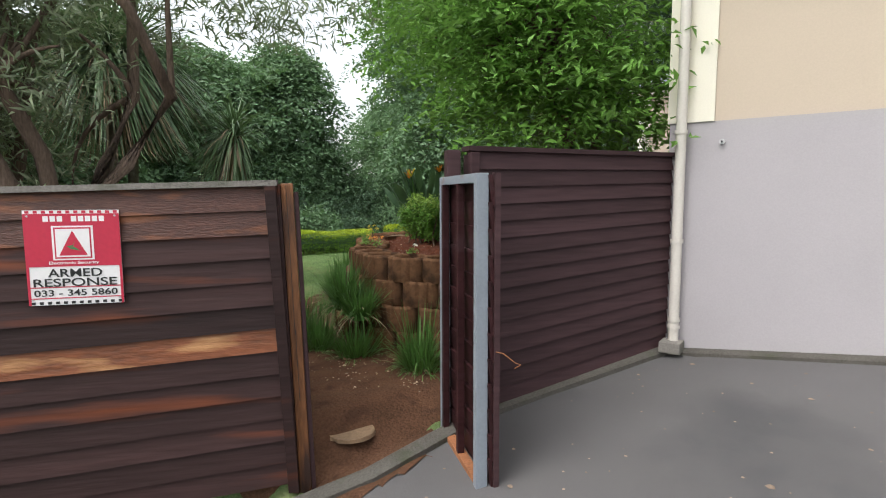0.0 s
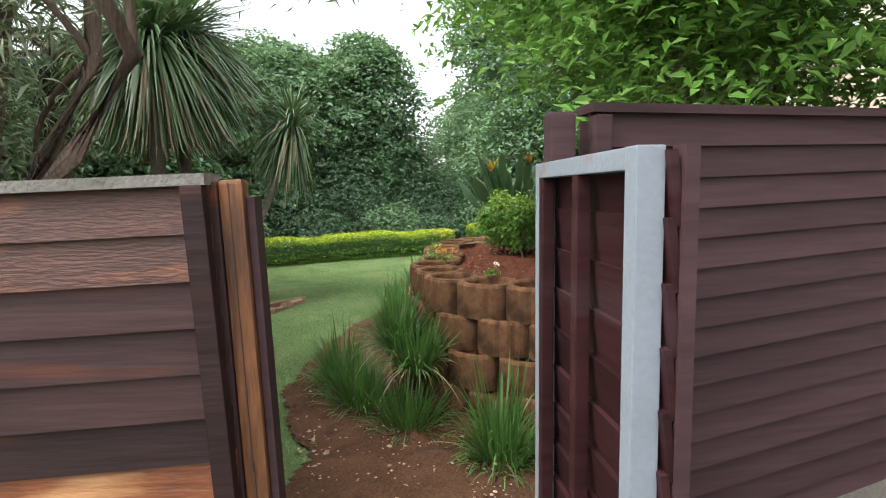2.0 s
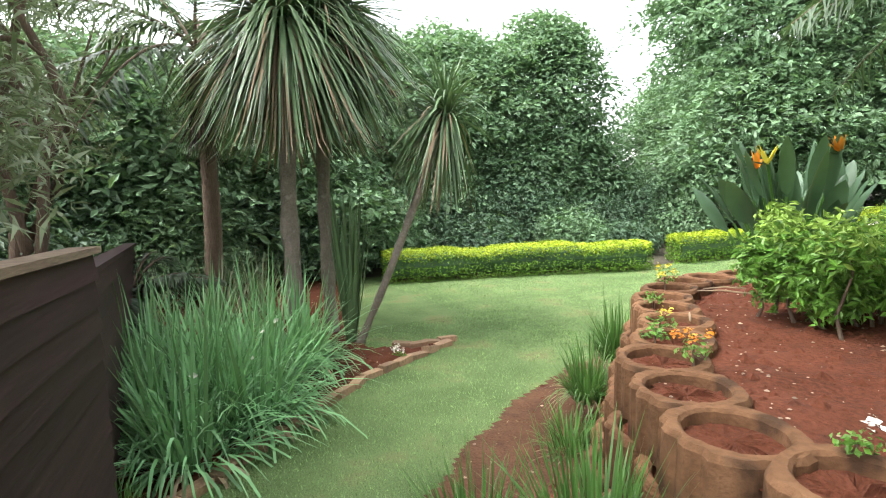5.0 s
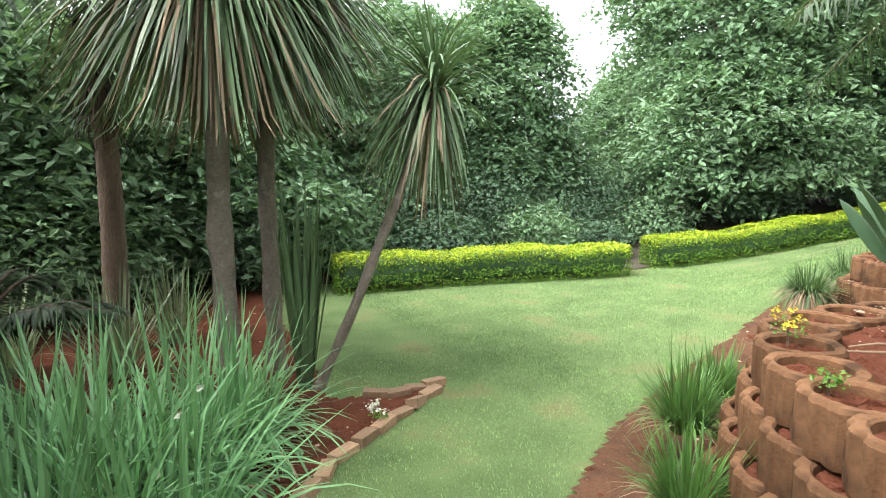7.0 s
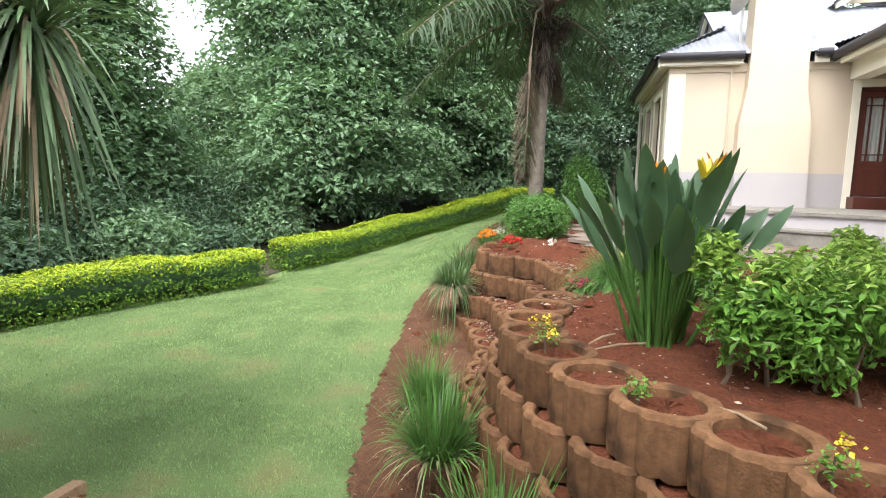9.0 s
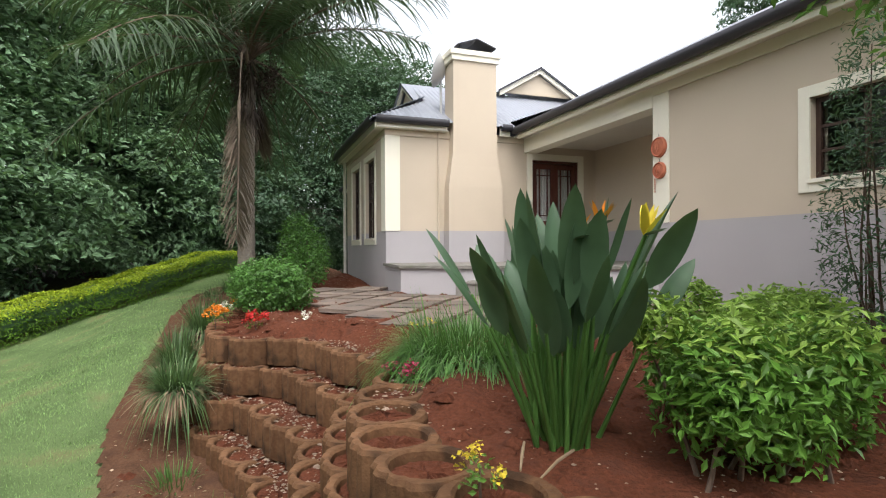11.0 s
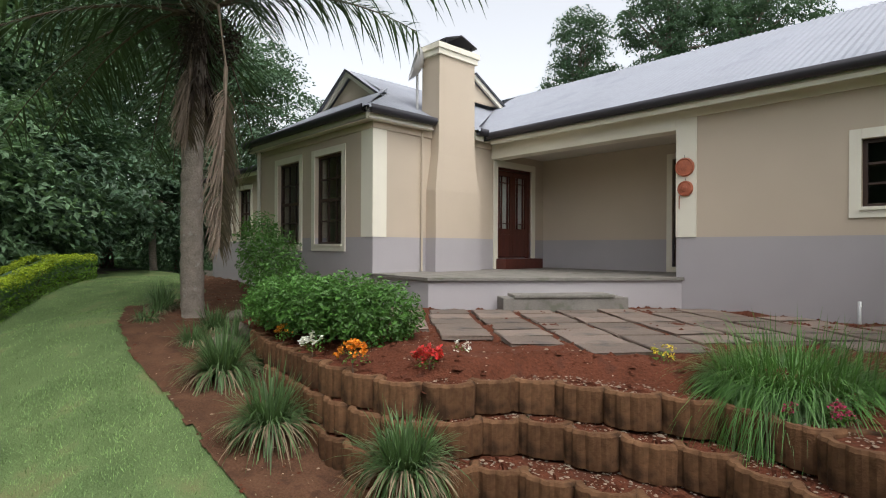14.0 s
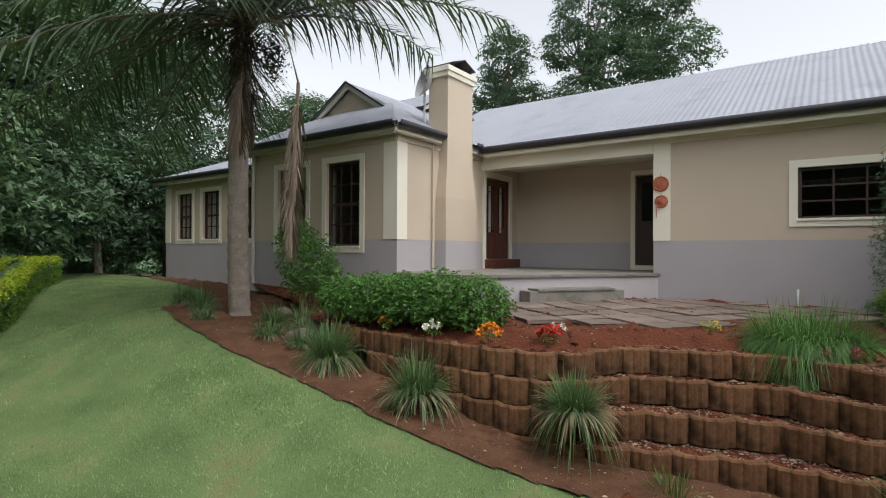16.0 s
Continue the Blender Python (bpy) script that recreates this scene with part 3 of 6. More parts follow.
part("inner_ceiling", boxes(((6.02, -7.5, 4.1), (25.6, -1.8, 4.14)), ((15.6, -1.7, 4.1), (19.5, 2.85, 4.14)), ((6.02, -1.8, 4.1), (11.3, -0.1, 4.14))), SOFFIT, house)
part("inner_floor", boxes(((6.0, -7.5, 1.6), (25.6, -1.8, 1.66)), ((15.6, -1.7, 1.6), (19.5, 2.9, 1.66)), ((19.5, -1.7, 1.6), (25.6, 1.6, 1.66)), ((6.0, -1.8, 1.6), (11.3, -0.1, 1.66))), DARK_WOOD, house)
# white pilasters, bands and mouldings, a little proud of the plaster
part("pilaster", boxes(((11.29, 0.2, BAND), (11.59, 0.215, 4.06))), PLASTER_WHITE, house)
part("pilaster", boxes(((15.285, 2.86, BAND), (15.3, 3.145, 4.08)), ((15.3, 3.13, BAND), (15.62, 3.145, 4.08))), PLASTER_WHITE, house)
part("pilaster", boxes(((5.745, -0.12, BAND), (5.76, 0.215, 4.1)), ((5.76, 0.2, BAND), (6.05, 0.215, 4.1))), PLASTER_WHITE, house)
part("pilaster", boxes(((25.6, 1.9, BAND), (25.915, 1.915, 4.1))), PLASTER_WHITE, house)
part("frieze", boxes(((6.05, 0.2, 4.06), (15.3, 0.225, EAVE)), ((5.735, 0.2, 4.1), (6.05, 0.23, EAVE)), ((5.735, -7.6, 4.1), (5.76, 0.2, EAVE))), PLASTER_WHITE, house)
part("frieze", boxes(((15.27, 0.25, 4.08), (15.3, 3.15, EAVE)), ((15.3, 3.13, 4.08), (19.55, 3.16, EAVE))), PLASTER_CREAM, house)
part("frieze", boxes(((19.56, 1.9, 3.98), (25.9, 1.925, 4.15))), PLASTER_CREAM, house)


def ring_frame(axis, face, u0, u1, z0, z1, w, proud, back=0.0):
    """A flat frame round an opening."""
    bm = bmesh.new()
    for a, b, c, d in ((u0 - w, u0, z0 - w, z1 + w), (u1, u1 + w, z0 - w, z1 + w), (u0, u1, z1, z1 + w), (u0, u1, z0 - w, z0)):
        p, q = sorted((face - back, face + proud))
        if axis == "y":
            box(bm, (a, p, c), (b, q, d), 0.004)
        else:
            box(bm, (p, a, c), (q, b, d), 0.004)
    return bm


def sash_window(name, u0, u1, z0, z1, face, cols, rows, label, sash_rail=True):
    """A timber window in a wall facing +y: surround, frame, bars, panes."""
    w = thing(name, ((u0 + u1) / 2, face, z0), label, "window", kind="structure")
    inv = w.matrix_world.inverted()
    surround = part("surround", ring_frame("y", face, u0, u1, z0, z1, 0.12, 0.02), PLASTER_WHITE, w, "raised white plaster surround", inv)
    part("window_frame", ring_frame("y", face - 0.1, u0 + 0.05, u1 - 0.05, z0 + 0.05, z1 - 0.05, 0.05, 0.03, 0.03), DARK_WOOD, w, "dark stained timber frame", inv)
    bm = bmesh.new()
    for q in range(1, cols):
        x = u0 + 0.05 + (u1 - u0 - 0.1) * q / cols
        box(bm, (x - 0.014, face - 0.12, z0 + 0.05), (x + 0.014, face - 0.085, z1 - 0.05))
    for q in range(1, rows):
        z = z0 + 0.05 + (z1 - z0 - 0.1) * q / rows
        t = 0.03 if sash_rail and q == rows // 2 else 0.014
        box(bm, (u0 + 0.05, face - 0.122, z - t), (u1 - 0.05, face - 0.083, z + t))
    if bm.verts:
        part("glazing_bar", bm, DARK_WOOD, w, "", inv)
    pane = part("pane", boxes(((u0 + 0.05, face - 0.108, z0 + 0.05), (u1 - 0.05, face - 0.102, z1 - 0.05))), GLASS, w, "", inv)
    pane.visible_shadow = False
    part("window_sill", boxes(((u0 - 0.02, face - 0.1, z0 - 0.03), (u1 + 0.02, face + 0.04, z0 + 0.012)), bevel=0.006), PLASTER_WHITE, w, "", inv)
    return w


sash_window("window_1", *FW, 0.2, 4, 3, "wide dark timber cottage-pane window in a white surround", False)
sash_window("window_2", *W1, 3.13, 3, 4, "tall dark timber sash window in a white surround")
sash_window("window_3", *W2, 3.13, 3, 4, "tall dark timber sash window in a white surround")
for q, L in enumerate((L1, L2, L3)):
    sash_window(f"window_{q + 4}", *L, 1.9, 3, 4, "timber sash window of the lower wing")
for L in (L2, L3):
    fy = 1.9
    cv, cf = [], []
    xs = np.linspace(L[0], L[0] + 0.28, 24)
    for c0 in (L[0], L[1] - 0.28):
        xx = xs - L[0] + c0
        yy = fy - 0.3 + 0.03 * np.sin((xx - c0) * 70)
        b = len(cv)
        cv += [(a, e, z) for z in (L[2] - 0.1, L[3]) for a, e in zip(xx, yy)]
        cf += [(b + i, b + i + 1, b + 25 + i, b + 24 + i) for i in range(23)]
    tagged(new("curtain", np_mesh("curtain", cv, cf, CURTAIN, smooth=True)), "pale curtain drawn aside behind the window", "curtain", "curtains of the wing")

# glazed double door on the porch
fd = thing("door_1", (15.3, -0.5, 1.9), "closed dark red timber double door with net curtains behind glass", "door", kind="structure")
inv = fd.matrix_world.inverted()
part("surround", boxes(((15.275, 0.05, 1.69), (15.32, 0.17, 3.9)), ((15.275, -1.18, 1.69), (15.32, -1.06, 3.9)), ((15.275, -1.06, 3.77), (15.32, 0.05, 3.9))), PLASTER_WHITE, fd, "white plaster surround", inv)
part("door_frame", boxes(((15.33, 0.0, 1.9), (15.42, 0.05, 3.77)), ((15.33, -1.06, 1.9), (15.42, -1.01, 3.77)), ((15.33, -1.01, 3.72), (15.42, 0.0, 3.77)), bevel=0.004), DOOR_WOOD, fd, "", inv)
for y0, y1 in ((-0.505, -0.005), (-1.005, -0.51)):
    leaf = part("door_leaf", boxes(((15.35, y0, 1.92), (15.39, y0 + 0.085, 3.71)), ((15.35, y1 - 0.085, 1.92), (15.39, y1, 3.71)), ((15.35, y0 + 0.085, 3.6), (15.39, y1 - 0.085, 3.71)), ((15.35, y0 + 0.085, 2.4), (15.39, y1 - 0.085, 2.52)), ((15.355, y0 + 0.085, 1.92), (15.385, y1 - 0.085, 2.4)), bevel=0.004), DOOR_WOOD, fd, "", inv)
    yb = [y0 + 0.085 + (y1 - y0 - 0.17) * f for f in (0.22, 0.78)]
    zb = [2.52 + 1.08 * f for f in (0.1, 0.88)]
    part("glazing_bar", boxes(*[((15.352, y - 0.009, 2.52), (15.388, y + 0.009, 3.6)) for y in yb], *[((15.353, y0 + 0.085, z - 0.009), (15.387, y1 - 0.085, z + 0.009)) for z in zb]), DOOR_WOOD, fd, "", inv)
    g = part("pane", boxes(((15.367, y0 + 0.085, 2.52), (15.373, y1 - 0.085, 3.6))), GLASS, fd, "", inv)
    g.visible_shadow = False
    ys = np.linspace(y0 + 0.06, y1 - 0.06, 40)
    cv = [(15.42 + 0.012 * math.sin(y * 90), y, z) for z in (2.4, 3.66) for y in ys]
    part("net_curtain", np_mesh("net_curtain", cv, [(i, i + 1, 41 + i, 40 + i) for i in range(39)], CURTAIN, smooth=True), None, fd, "white net curtain behind the glass", inv)
part("door_step", boxes(((15.02, -1.12, 1.69), (15.36, 0.1, 1.895)), bevel=0.012), DOOR_WOOD, fd, "dark red painted threshold step", inv)
bd = thing("door_2", (12.04, -1.5, 1.69), "dark timber door with a glazed upper panel in the porch", "door", kind="structure")
inv = bd.matrix_world.inverted()
part("surround", ring_frame("y", -1.5, BD[0], BD[1], BD[2] + 0.1, BD[3], 0.1, 0.02), PLASTER_WHITE, bd, "white plaster surround", inv)
part("door_leaf", boxes(((11.7, -1.6, 1.7), (11.8, -1.56, 3.74)), ((12.28, -1.6, 1.7), (12.38, -1.56, 3.74)), ((11.8, -1.6, 3.6), (12.28, -1.56, 3.74)), ((11.8, -1.6, 1.7), (12.28, -1.56, 2.75)), bevel=0.004), DARK_WOOD, bd, "", inv)
g = part("pane", boxes(((11.8, -1.585, 2.75), (12.28, -1.578, 3.6))), GLASS, bd, "", inv)

# chimney with a flared foot
ch = thing("chimney", (15.3, 1.4, 1.69), "tall cream plastered chimney with flared foot and steel cowl", "chimney", kind="structure")
inv = ch.matrix_world.inverted()
prof = [(0.0, 0.58, 15.03), (0.6, 0.58, 15.03), (0.601, 0.575, 15.03), (1.45, 0.565, 15.05), (1.85, 0.5, 15.08), (2.1, 0.465, 15.09), (2.5, 0.455, 15.09), (3.9, 0.45, 15.09)]
for nm, mt, sel in (("chimney_foot", PLASTER_GREY, prof[:2]), ("chimney_shaft", PLASTER_CREAM, prof[2:])):
    v, fc = [], []
    for z, hw, x in sel:
        xb = 15.56 if z > 2.4 else 15.35
        v += [(x, 1.4 - hw, 1.69 + z), (x, 1.4 + hw, 1.69 + z), (xb, 1.4 + hw, 1.69 + z), (xb, 1.4 - hw, 1.69 + z)]
    for k in range(len(sel) - 1):
        fc += [(4 * k + i, 4 * k + (i + 1) % 4, 4 * k + 4 + (i + 1) % 4, 4 * k + 4 + i) for i in range(4)]
    part(nm, np_mesh(nm, v, fc, mt), None, ch, "", inv)
part("chimney_cap", boxes(((15.05, 0.9, 5.56), (15.6, 1.9, 5.66)), ((15.02, 0.87, 5.66), (15.63, 1.93, 5.76)), bevel=0.01), PLASTER_WHITE, ch, "moulded white cap", inv)
v = [(14.98, 1.0, 5.84), (15.66, 1.0, 5.84), (14.98, 1.4, 5.98), (15.66, 1.4, 5.98), (14.98, 1.8, 5.84), (15.66, 1.8, 5.84)]
part("cowl", np_mesh("cowl", v + [(a, b, c - 0.02) for a, b, c in v], [(0, 1, 3, 2), (2, 3, 5, 4), (6, 8, 9, 7), (8, 10, 11, 9), (0, 6, 7, 1), (4, 5, 11, 10), (0, 2, 8, 6), (2, 4, 10, 8), (1, 7, 9, 3), (3, 9, 11, 5)], GUTTER), None, ch, "dark folded steel cowl", inv)
part("cowl_leg", boxes(*[((x, y, 5.74), (x + 0.03, y + 0.03, 5.87)) for x in (15.06, 15.55) for y in (1.05, 1.7)]), GUTTER, ch, "", inv)

# porch platform, steps
pl = [(15.3, 3.15), (13.75, 3.27), (11.5, 0.2), (11.59, -1.5), (15.3, -1.5)]


def slab_poly(name, poly, z0, z1, mat, parent):
    bm = bmesh.new()
    lo = [bm.verts.new((x, y, z0)) for x, y in poly]
    hi = [bm.verts.new((x, y, z1)) for x, y in poly]
    bm.faces.new(hi), bm.faces.new(lo[::-1])
    for i in range(len(poly)):
        j = (i + 1) % len(poly)
        bm.faces.new((lo[i], lo[j], hi[j], hi[i]))
    bmesh.ops.recalc_face_normals(bm, faces=bm.faces)
    return part(name, bm, mat, parent)


slab_poly("porch_base", pl, 0.9, 1.645, PLASTER_GREY, house)
slab_poly("porch_floor", [(15.3, 3.19), (13.72, 3.31), (11.46, 0.2), (11.59, -1.5), (15.3, -1.5)], 1.645, 1.69, CONCRETE, house)
edge = Vector((11.5 - 13.75, 0.2 - 3.27, 0)).normalized()
outw = Vector((edge.y, -edge.x, 0))
steps = thing("porch_steps", (12.62, 1.75, 1.2), "worn grey concrete porch steps", "steps", kind="structure")
m_steps = steps.matrix_world.inverted() @ Matrix(((edge.x, outw.x, 0, 12.62), (edge.y, outw.y, 0, 1.75), (0, 0, 1, 0), (0, 0, 0, 1)))
part("step", boxes(((-0.9, -0.05, 1.0), (0.9, 0.36, 1.43)), bevel=0.018), CONCRETE, steps, "", m_steps)
part("tread", boxes(((-0.75, -0.04, 1.43), (0.7, 0.38, 1.47)), bevel=0.01), CONCRETE, steps, "", m_steps)


# ---- roofs ----
def roof_plane(corners, parent, name="roof_sheet", pitch=0.11):
    """A corrugated roof plane: the first edge is the eave, corrugations run up from it."""
    p = [Vector(c) for c in corners]
    e = (p[1] - p[0]).normalized()
    nrm = e.cross((p[-1] - p[0])).normalized()
    if nrm.z < 0:
        nrm = -nrm
    up = nrm.cross(e)
    if up.z < 0:
        up = -up
    uv = [((q - p[0]).dot(e), (q - p[0]).dot(up)) for q in p]
    lo, hi = min(u for u, _ in uv), max(u for u, _ in uv)
    n = int((hi - lo) / pitch * 4)
    v, fc = [], []
    for q in range(n + 1):
        u = lo + (hi - lo) * min(max(q / n, 1e-5), 1 - 1e-5)
        cut = []
        for (a0, b0), (a1, b1) in zip(uv, uv[1:] + uv[:1]):
            if (a0 - u) * (a1 - u) < 0:
                cut.append(b0 + (b1 - b0) * (u - a0) / (a1 - a0))
        b0, b1 = (min(cut), max(cut)) if len(cut) > 1 else (0, 0)
        off = nrm * 0.012 * math.sin(u / pitch * 2 * math.pi)
        for b in (b0, b1):
            v.append(p[0] + e * u + up * b + off)
    fc = [(2 * i, 2 * i + 2, 2 * i + 3, 2 * i + 1) for i in range(n)]
    return part(name, np_mesh(name, [tuple(q) for q in v], fc, ROOF_METAL, smooth=True), None, parent)


RIDGE = 6.42
roof_plane([(5.3, 0.6, 4.3), (15.3, 0.6, 4.3), (17.5, -1.8, 5.45), (17.7, -3.6, RIDGE), (5.3, -3.6, RIDGE)], house)
roof_plane([(5.3, -7.9, 4.4), (26, -7.9, 4.4), (26, -3.6, RIDGE), (5.3, -3.6, RIDGE)], house)
# wing: hipped, with small gables near the ridge
roof_plane([(15.1, 3.42, 4.36), (19.8, 3.42, 4.36), (18.6, 2.0, 5.2), (16.4, 2.0, 5.2)], house)
roof_plane([(15.1, 0.5, 4.36), (15.1, 3.42, 4.36), (16.4, 2.0, 5.1), (17.5, 2.0, 5.72), (17.5, -2.3, 5.72), (15.4, 0.5, 4.53)], house)
roof_plane([(19.8, -3.6, 4.36), (19.8, 3.42, 4.36), (18.6, 2.0, 5.07), (17.5, 2.0, 5.72), (17.5, -3.6, 5.72)], house)
roof_plane([(19.7, 2.25, 4.22), (26.3, 2.25, 4.22), (24.5, -1.5, 5.7), (18.0, -1.5, 5.7)], house)
roof_plane([(26.3, -7.0, 4.22), (26.3, 2.25, 4.22), (24.5, -1.5, 5.7), (24.5, -4.5, 5.7)], house)


def gablet(at, turn, half, high, depth):
    """A small roof gable with boarded face, white bargeboards and its own two roof sheets."""
    g = thing("roof_gable", at, "small boarded roof gable with white bargeboards", "gable", rz=turn, kind="structure")
    v = [(-half, 0, 0), (half, 0, 0), (0, 0, high), (-half, -0.05, 0), (half, -0.05, 0), (0, -0.05, high)]
    part("gable_board", np_mesh("gable_board", v, [(0, 1, 2), (3, 5, 4)], PLASTER_CREAM), None, g)
    for s in (-1, 1):
        v = []
        for y in (0.12, 0.06):
            v += [(s * (half + 0.15), y, -0.12), (0, y, high + 0.0), (0, y, high + 0.11), (s * (half + 0.15), y, -0.01)]
        part("bargeboard", np_mesh("bargeboard", v, [(0, 1, 2, 3), (7, 6, 5, 4), (3, 2, 6, 7), (0, 4, 5, 1)], PLASTER_WHITE), None, g)
        w = [(s * (half + 0.2), 0.16, -0.02), (0, 0.16, high + 0.13), (0, -depth, high + 0.13), (s * (half + 0.2), -depth, -0.02)]
        part("roof_sheet", np_mesh("roof_sheet", w, [(0, 1, 2, 3)], ROOF_METAL), None, g)
        part("ridge_trim", np_mesh("ridge_trim", [(s * (half + 0.22), 0.17, -0.05), (0, 0.17, high + 0.1), (0, 0.17, high + 0.15), (s * (half + 0.22), 0.17, 0.0)], [(0, 1, 2, 3)], GUTTER), None, g)
    return g


gablet((17.6, 2.05, 5.05), 0, 1.0, 0.62, 2.5)
gablet((17.3, -1.25, 5.75), 90, 0.95, 0.52, 2.0)


def gutter_run(a, b, parent, white=True):
    """A dark half-round gutter with a white fascia board behind it."""
    a, b = Vector(a), Vector(b)
    d = (b - a).normalized()
    n = Vector((d.y, -d.x, 0))
    prof = [(-0.02, 0.06), (-0.02, 0.0), (0.0, -0.05), (0.05, -0.07), (0.1, -0.05), (0.12, 0.0), (0.12, 0.055), (0.105, 0.055), (0.1, 0.0)]
    v = [tuple(p + n * q + Vector((0, 0, z))) for p in (a, b) for q, z in prof]
    k = len(prof)
    part("gutter", np_mesh("gutter", v, [(i, i + 1, k + i + 1, k + i) for i in range(k - 1)], GUTTER, smooth=True), None, parent, "dark brown gutter")
    f = [tuple(p + n * q + Vector((0, 0, z))) for p in (a, b) for q, z in ((-0.05, 0.04), (-0.02, 0.04), (-0.02, -0.15), (-0.05, -0.15))]
    part("fascia", np_mesh("fascia", f, [(0, 1, 5, 4), (1, 2, 6, 5), (2, 3, 7, 6), (3, 0, 4, 7)], PLASTER_WHITE), None, parent, "white fascia board")


gutter_run((15.1, 0.5, 4.28), (5.3, 0.5, 4.28), house)
gutter_run((15.13, 3.36, 4.33), (15.13, 1.96, 4.33), house)
gutter_run((15.13, 0.84, 4.33), (15.13, 0.62, 4.33), house)
gutter_run((19.8, 3.36, 4.33), (15.13, 3.36, 4.33), house)
gutter_run((26.2, 2.2, 4.2), (19.7, 2.2, 4.2), house)
gutter_run((5.32, -7.8, 4.28), (5.32, 0.5, 4.28), house)
part("soffit", boxes(((5.3, 0.225, 4.19), (15.27, 0.5, 4.21)), ((15.12, 1.95, 4.19), (15.27, 3.34, 4.21)), ((15.27, 3.16, 4.19), (19.8, 3.34, 4.21)), ((19.6, 1.925, 4.12), (26.2, 2.2, 4.14)), ((5.3, -7.8, 4.19), (5.735, 0.225, 4.21))), SOFFIT, house)


# ---- fence and gate ----
def board_fence(name, a, b, z_a, z_b, top_a, top_b, mats, worn, label, cap=True, n_boards=13, cap_mat=None):
    """Overlapping horizontal boards between two points, capped, each board a piece of its own."""
    a, b = Vector((*a, 0)), Vector((*b, 0))
    d, length = (b - a).normalized(), (b - a).length
    f = thing(name, (a.x, a.y, 0), label, "fence", kind="structure", rz=math.degrees(math.atan2(d.y, d.x)))
    for q in range(n_boards):
        za, zb = (z_a + (top_a - z_a) * q / n_boards, z_b + (top_b - z_b) * q / n_boards)
        ha, hb = (top_a - z_a) / n_boards + 0.022, (top_b - z_b) / n_boards + 0.022
        v = []
        for x, z, h in ((0, za, ha), (length + (0.07 * (1 - q / n_boards) if worn else 0), zb, hb)):
            v += [(x, -0.03, z), (x, -0.052, z), (x, -0.03, z + h), (x, -0.012, z + h)]
        me = np_mesh("fence_board", v, [(0, 1, 2, 3), (4, 7, 6, 5), (0, 4, 5, 1), (1, 5, 6, 2), (2, 6, 7, 3), (3, 7, 4, 0)], FENCE_BARE if worn and q == 6 else worn if q in (11, 12) and worn else mats)
        part("fence_board", me, None, f, "weathered orange-brown board" if worn and q in (6, 11, 12) else "")
    for x in np.arange(0.06, length, 1.7):
        k = x / length
        part("fence_post", boxes(((x - 0.045, -0.008, z_a * (1 - k) + z_b * k - 0.2), (x + 0.045, 0.085, top_a * (1 - k) + top_b * k - 0.02)), bevel=0.006), mats, f)
    if cap:
        bm = bmesh.new()
        v = []
        for x, z in ((-0.01, top_a), (length + 0.01, top_b)):
            v += [bm.verts.new((x, y, z + dz)) for y, dz in ((-0.07, 0.0), (0.06, 0.0), (0.06, 0.032), (-0.07, 0.032))]
        for i in range(4):
            j = (i + 1) % 4
            bm.faces.new((v[i], v[j], v[4 + j], v[4 + i]))
        bm.faces.new(v[:4][::-1]), bm.faces.new(v[4:])
        part("fence_cap", bm, cap_mat or (CONCRETE if worn else mats), f, "greyed capping board" if worn else "")
    return f


fence_left = board_fence("fence_1", (-2.45, 6.58), (3.1, 1.69), -0.45, 0.05, 1.58, 1.79, FENCE_DARK, FENCE_WORN, "dark red-brown weatherboard fence with one bare orange board", n_boards=13)
fence_right = board_fence("fence_2", (4.26, 1.16), (5.76, 0.2), 0.2, 0.5, 2.03, 2.03, FENCE_PLUM, None, "dark plum-brown weatherboard fence beside the house", n_boards=15)
trim = part("edge_trim", boxes(((7.34, -0.075, 0.0), (7.4, -0.03, 1.79)), bevel=0.004), FENCE_DARK, fence_left)
trim.matrix_local = pose(0.075, 0, 0) @ pose(7.37, 0, 0, 0, -2.4, 0) @ pose(-7.37, 0, 0)
board_fence("fence_3", (3.1, 2.02), (3.31, 3.6), 0.05, 0.08, 1.72, 1.72, FENCE_PLUM, None, "dark weathered board fence beside the planting bed", n_boards=12, cap_mat=CAP_WOOD)
board_fence("fence_4", (3.33, 3.66), (3.47, 4.95), 0.08, 0.1, 1.66, 1.62, FENCE_PLUM, None, "dark board fence panel set on from the first", n_boards=12, cap_mat=CAP_WOOD)
board_fence("fence_5", (3.42, 5.0), (3.35, 9.5), 0.08, 0.1, 1.5, 1.3, FENCE_PLUM, None, "low dark board fence behind the reeds", n_boards=10)
part("edge_trim", boxes(((0.0, -0.08, 0.2), (0.06, -0.03, 2.02)), bevel=0.004), FENCE_PLUM, fence_right)


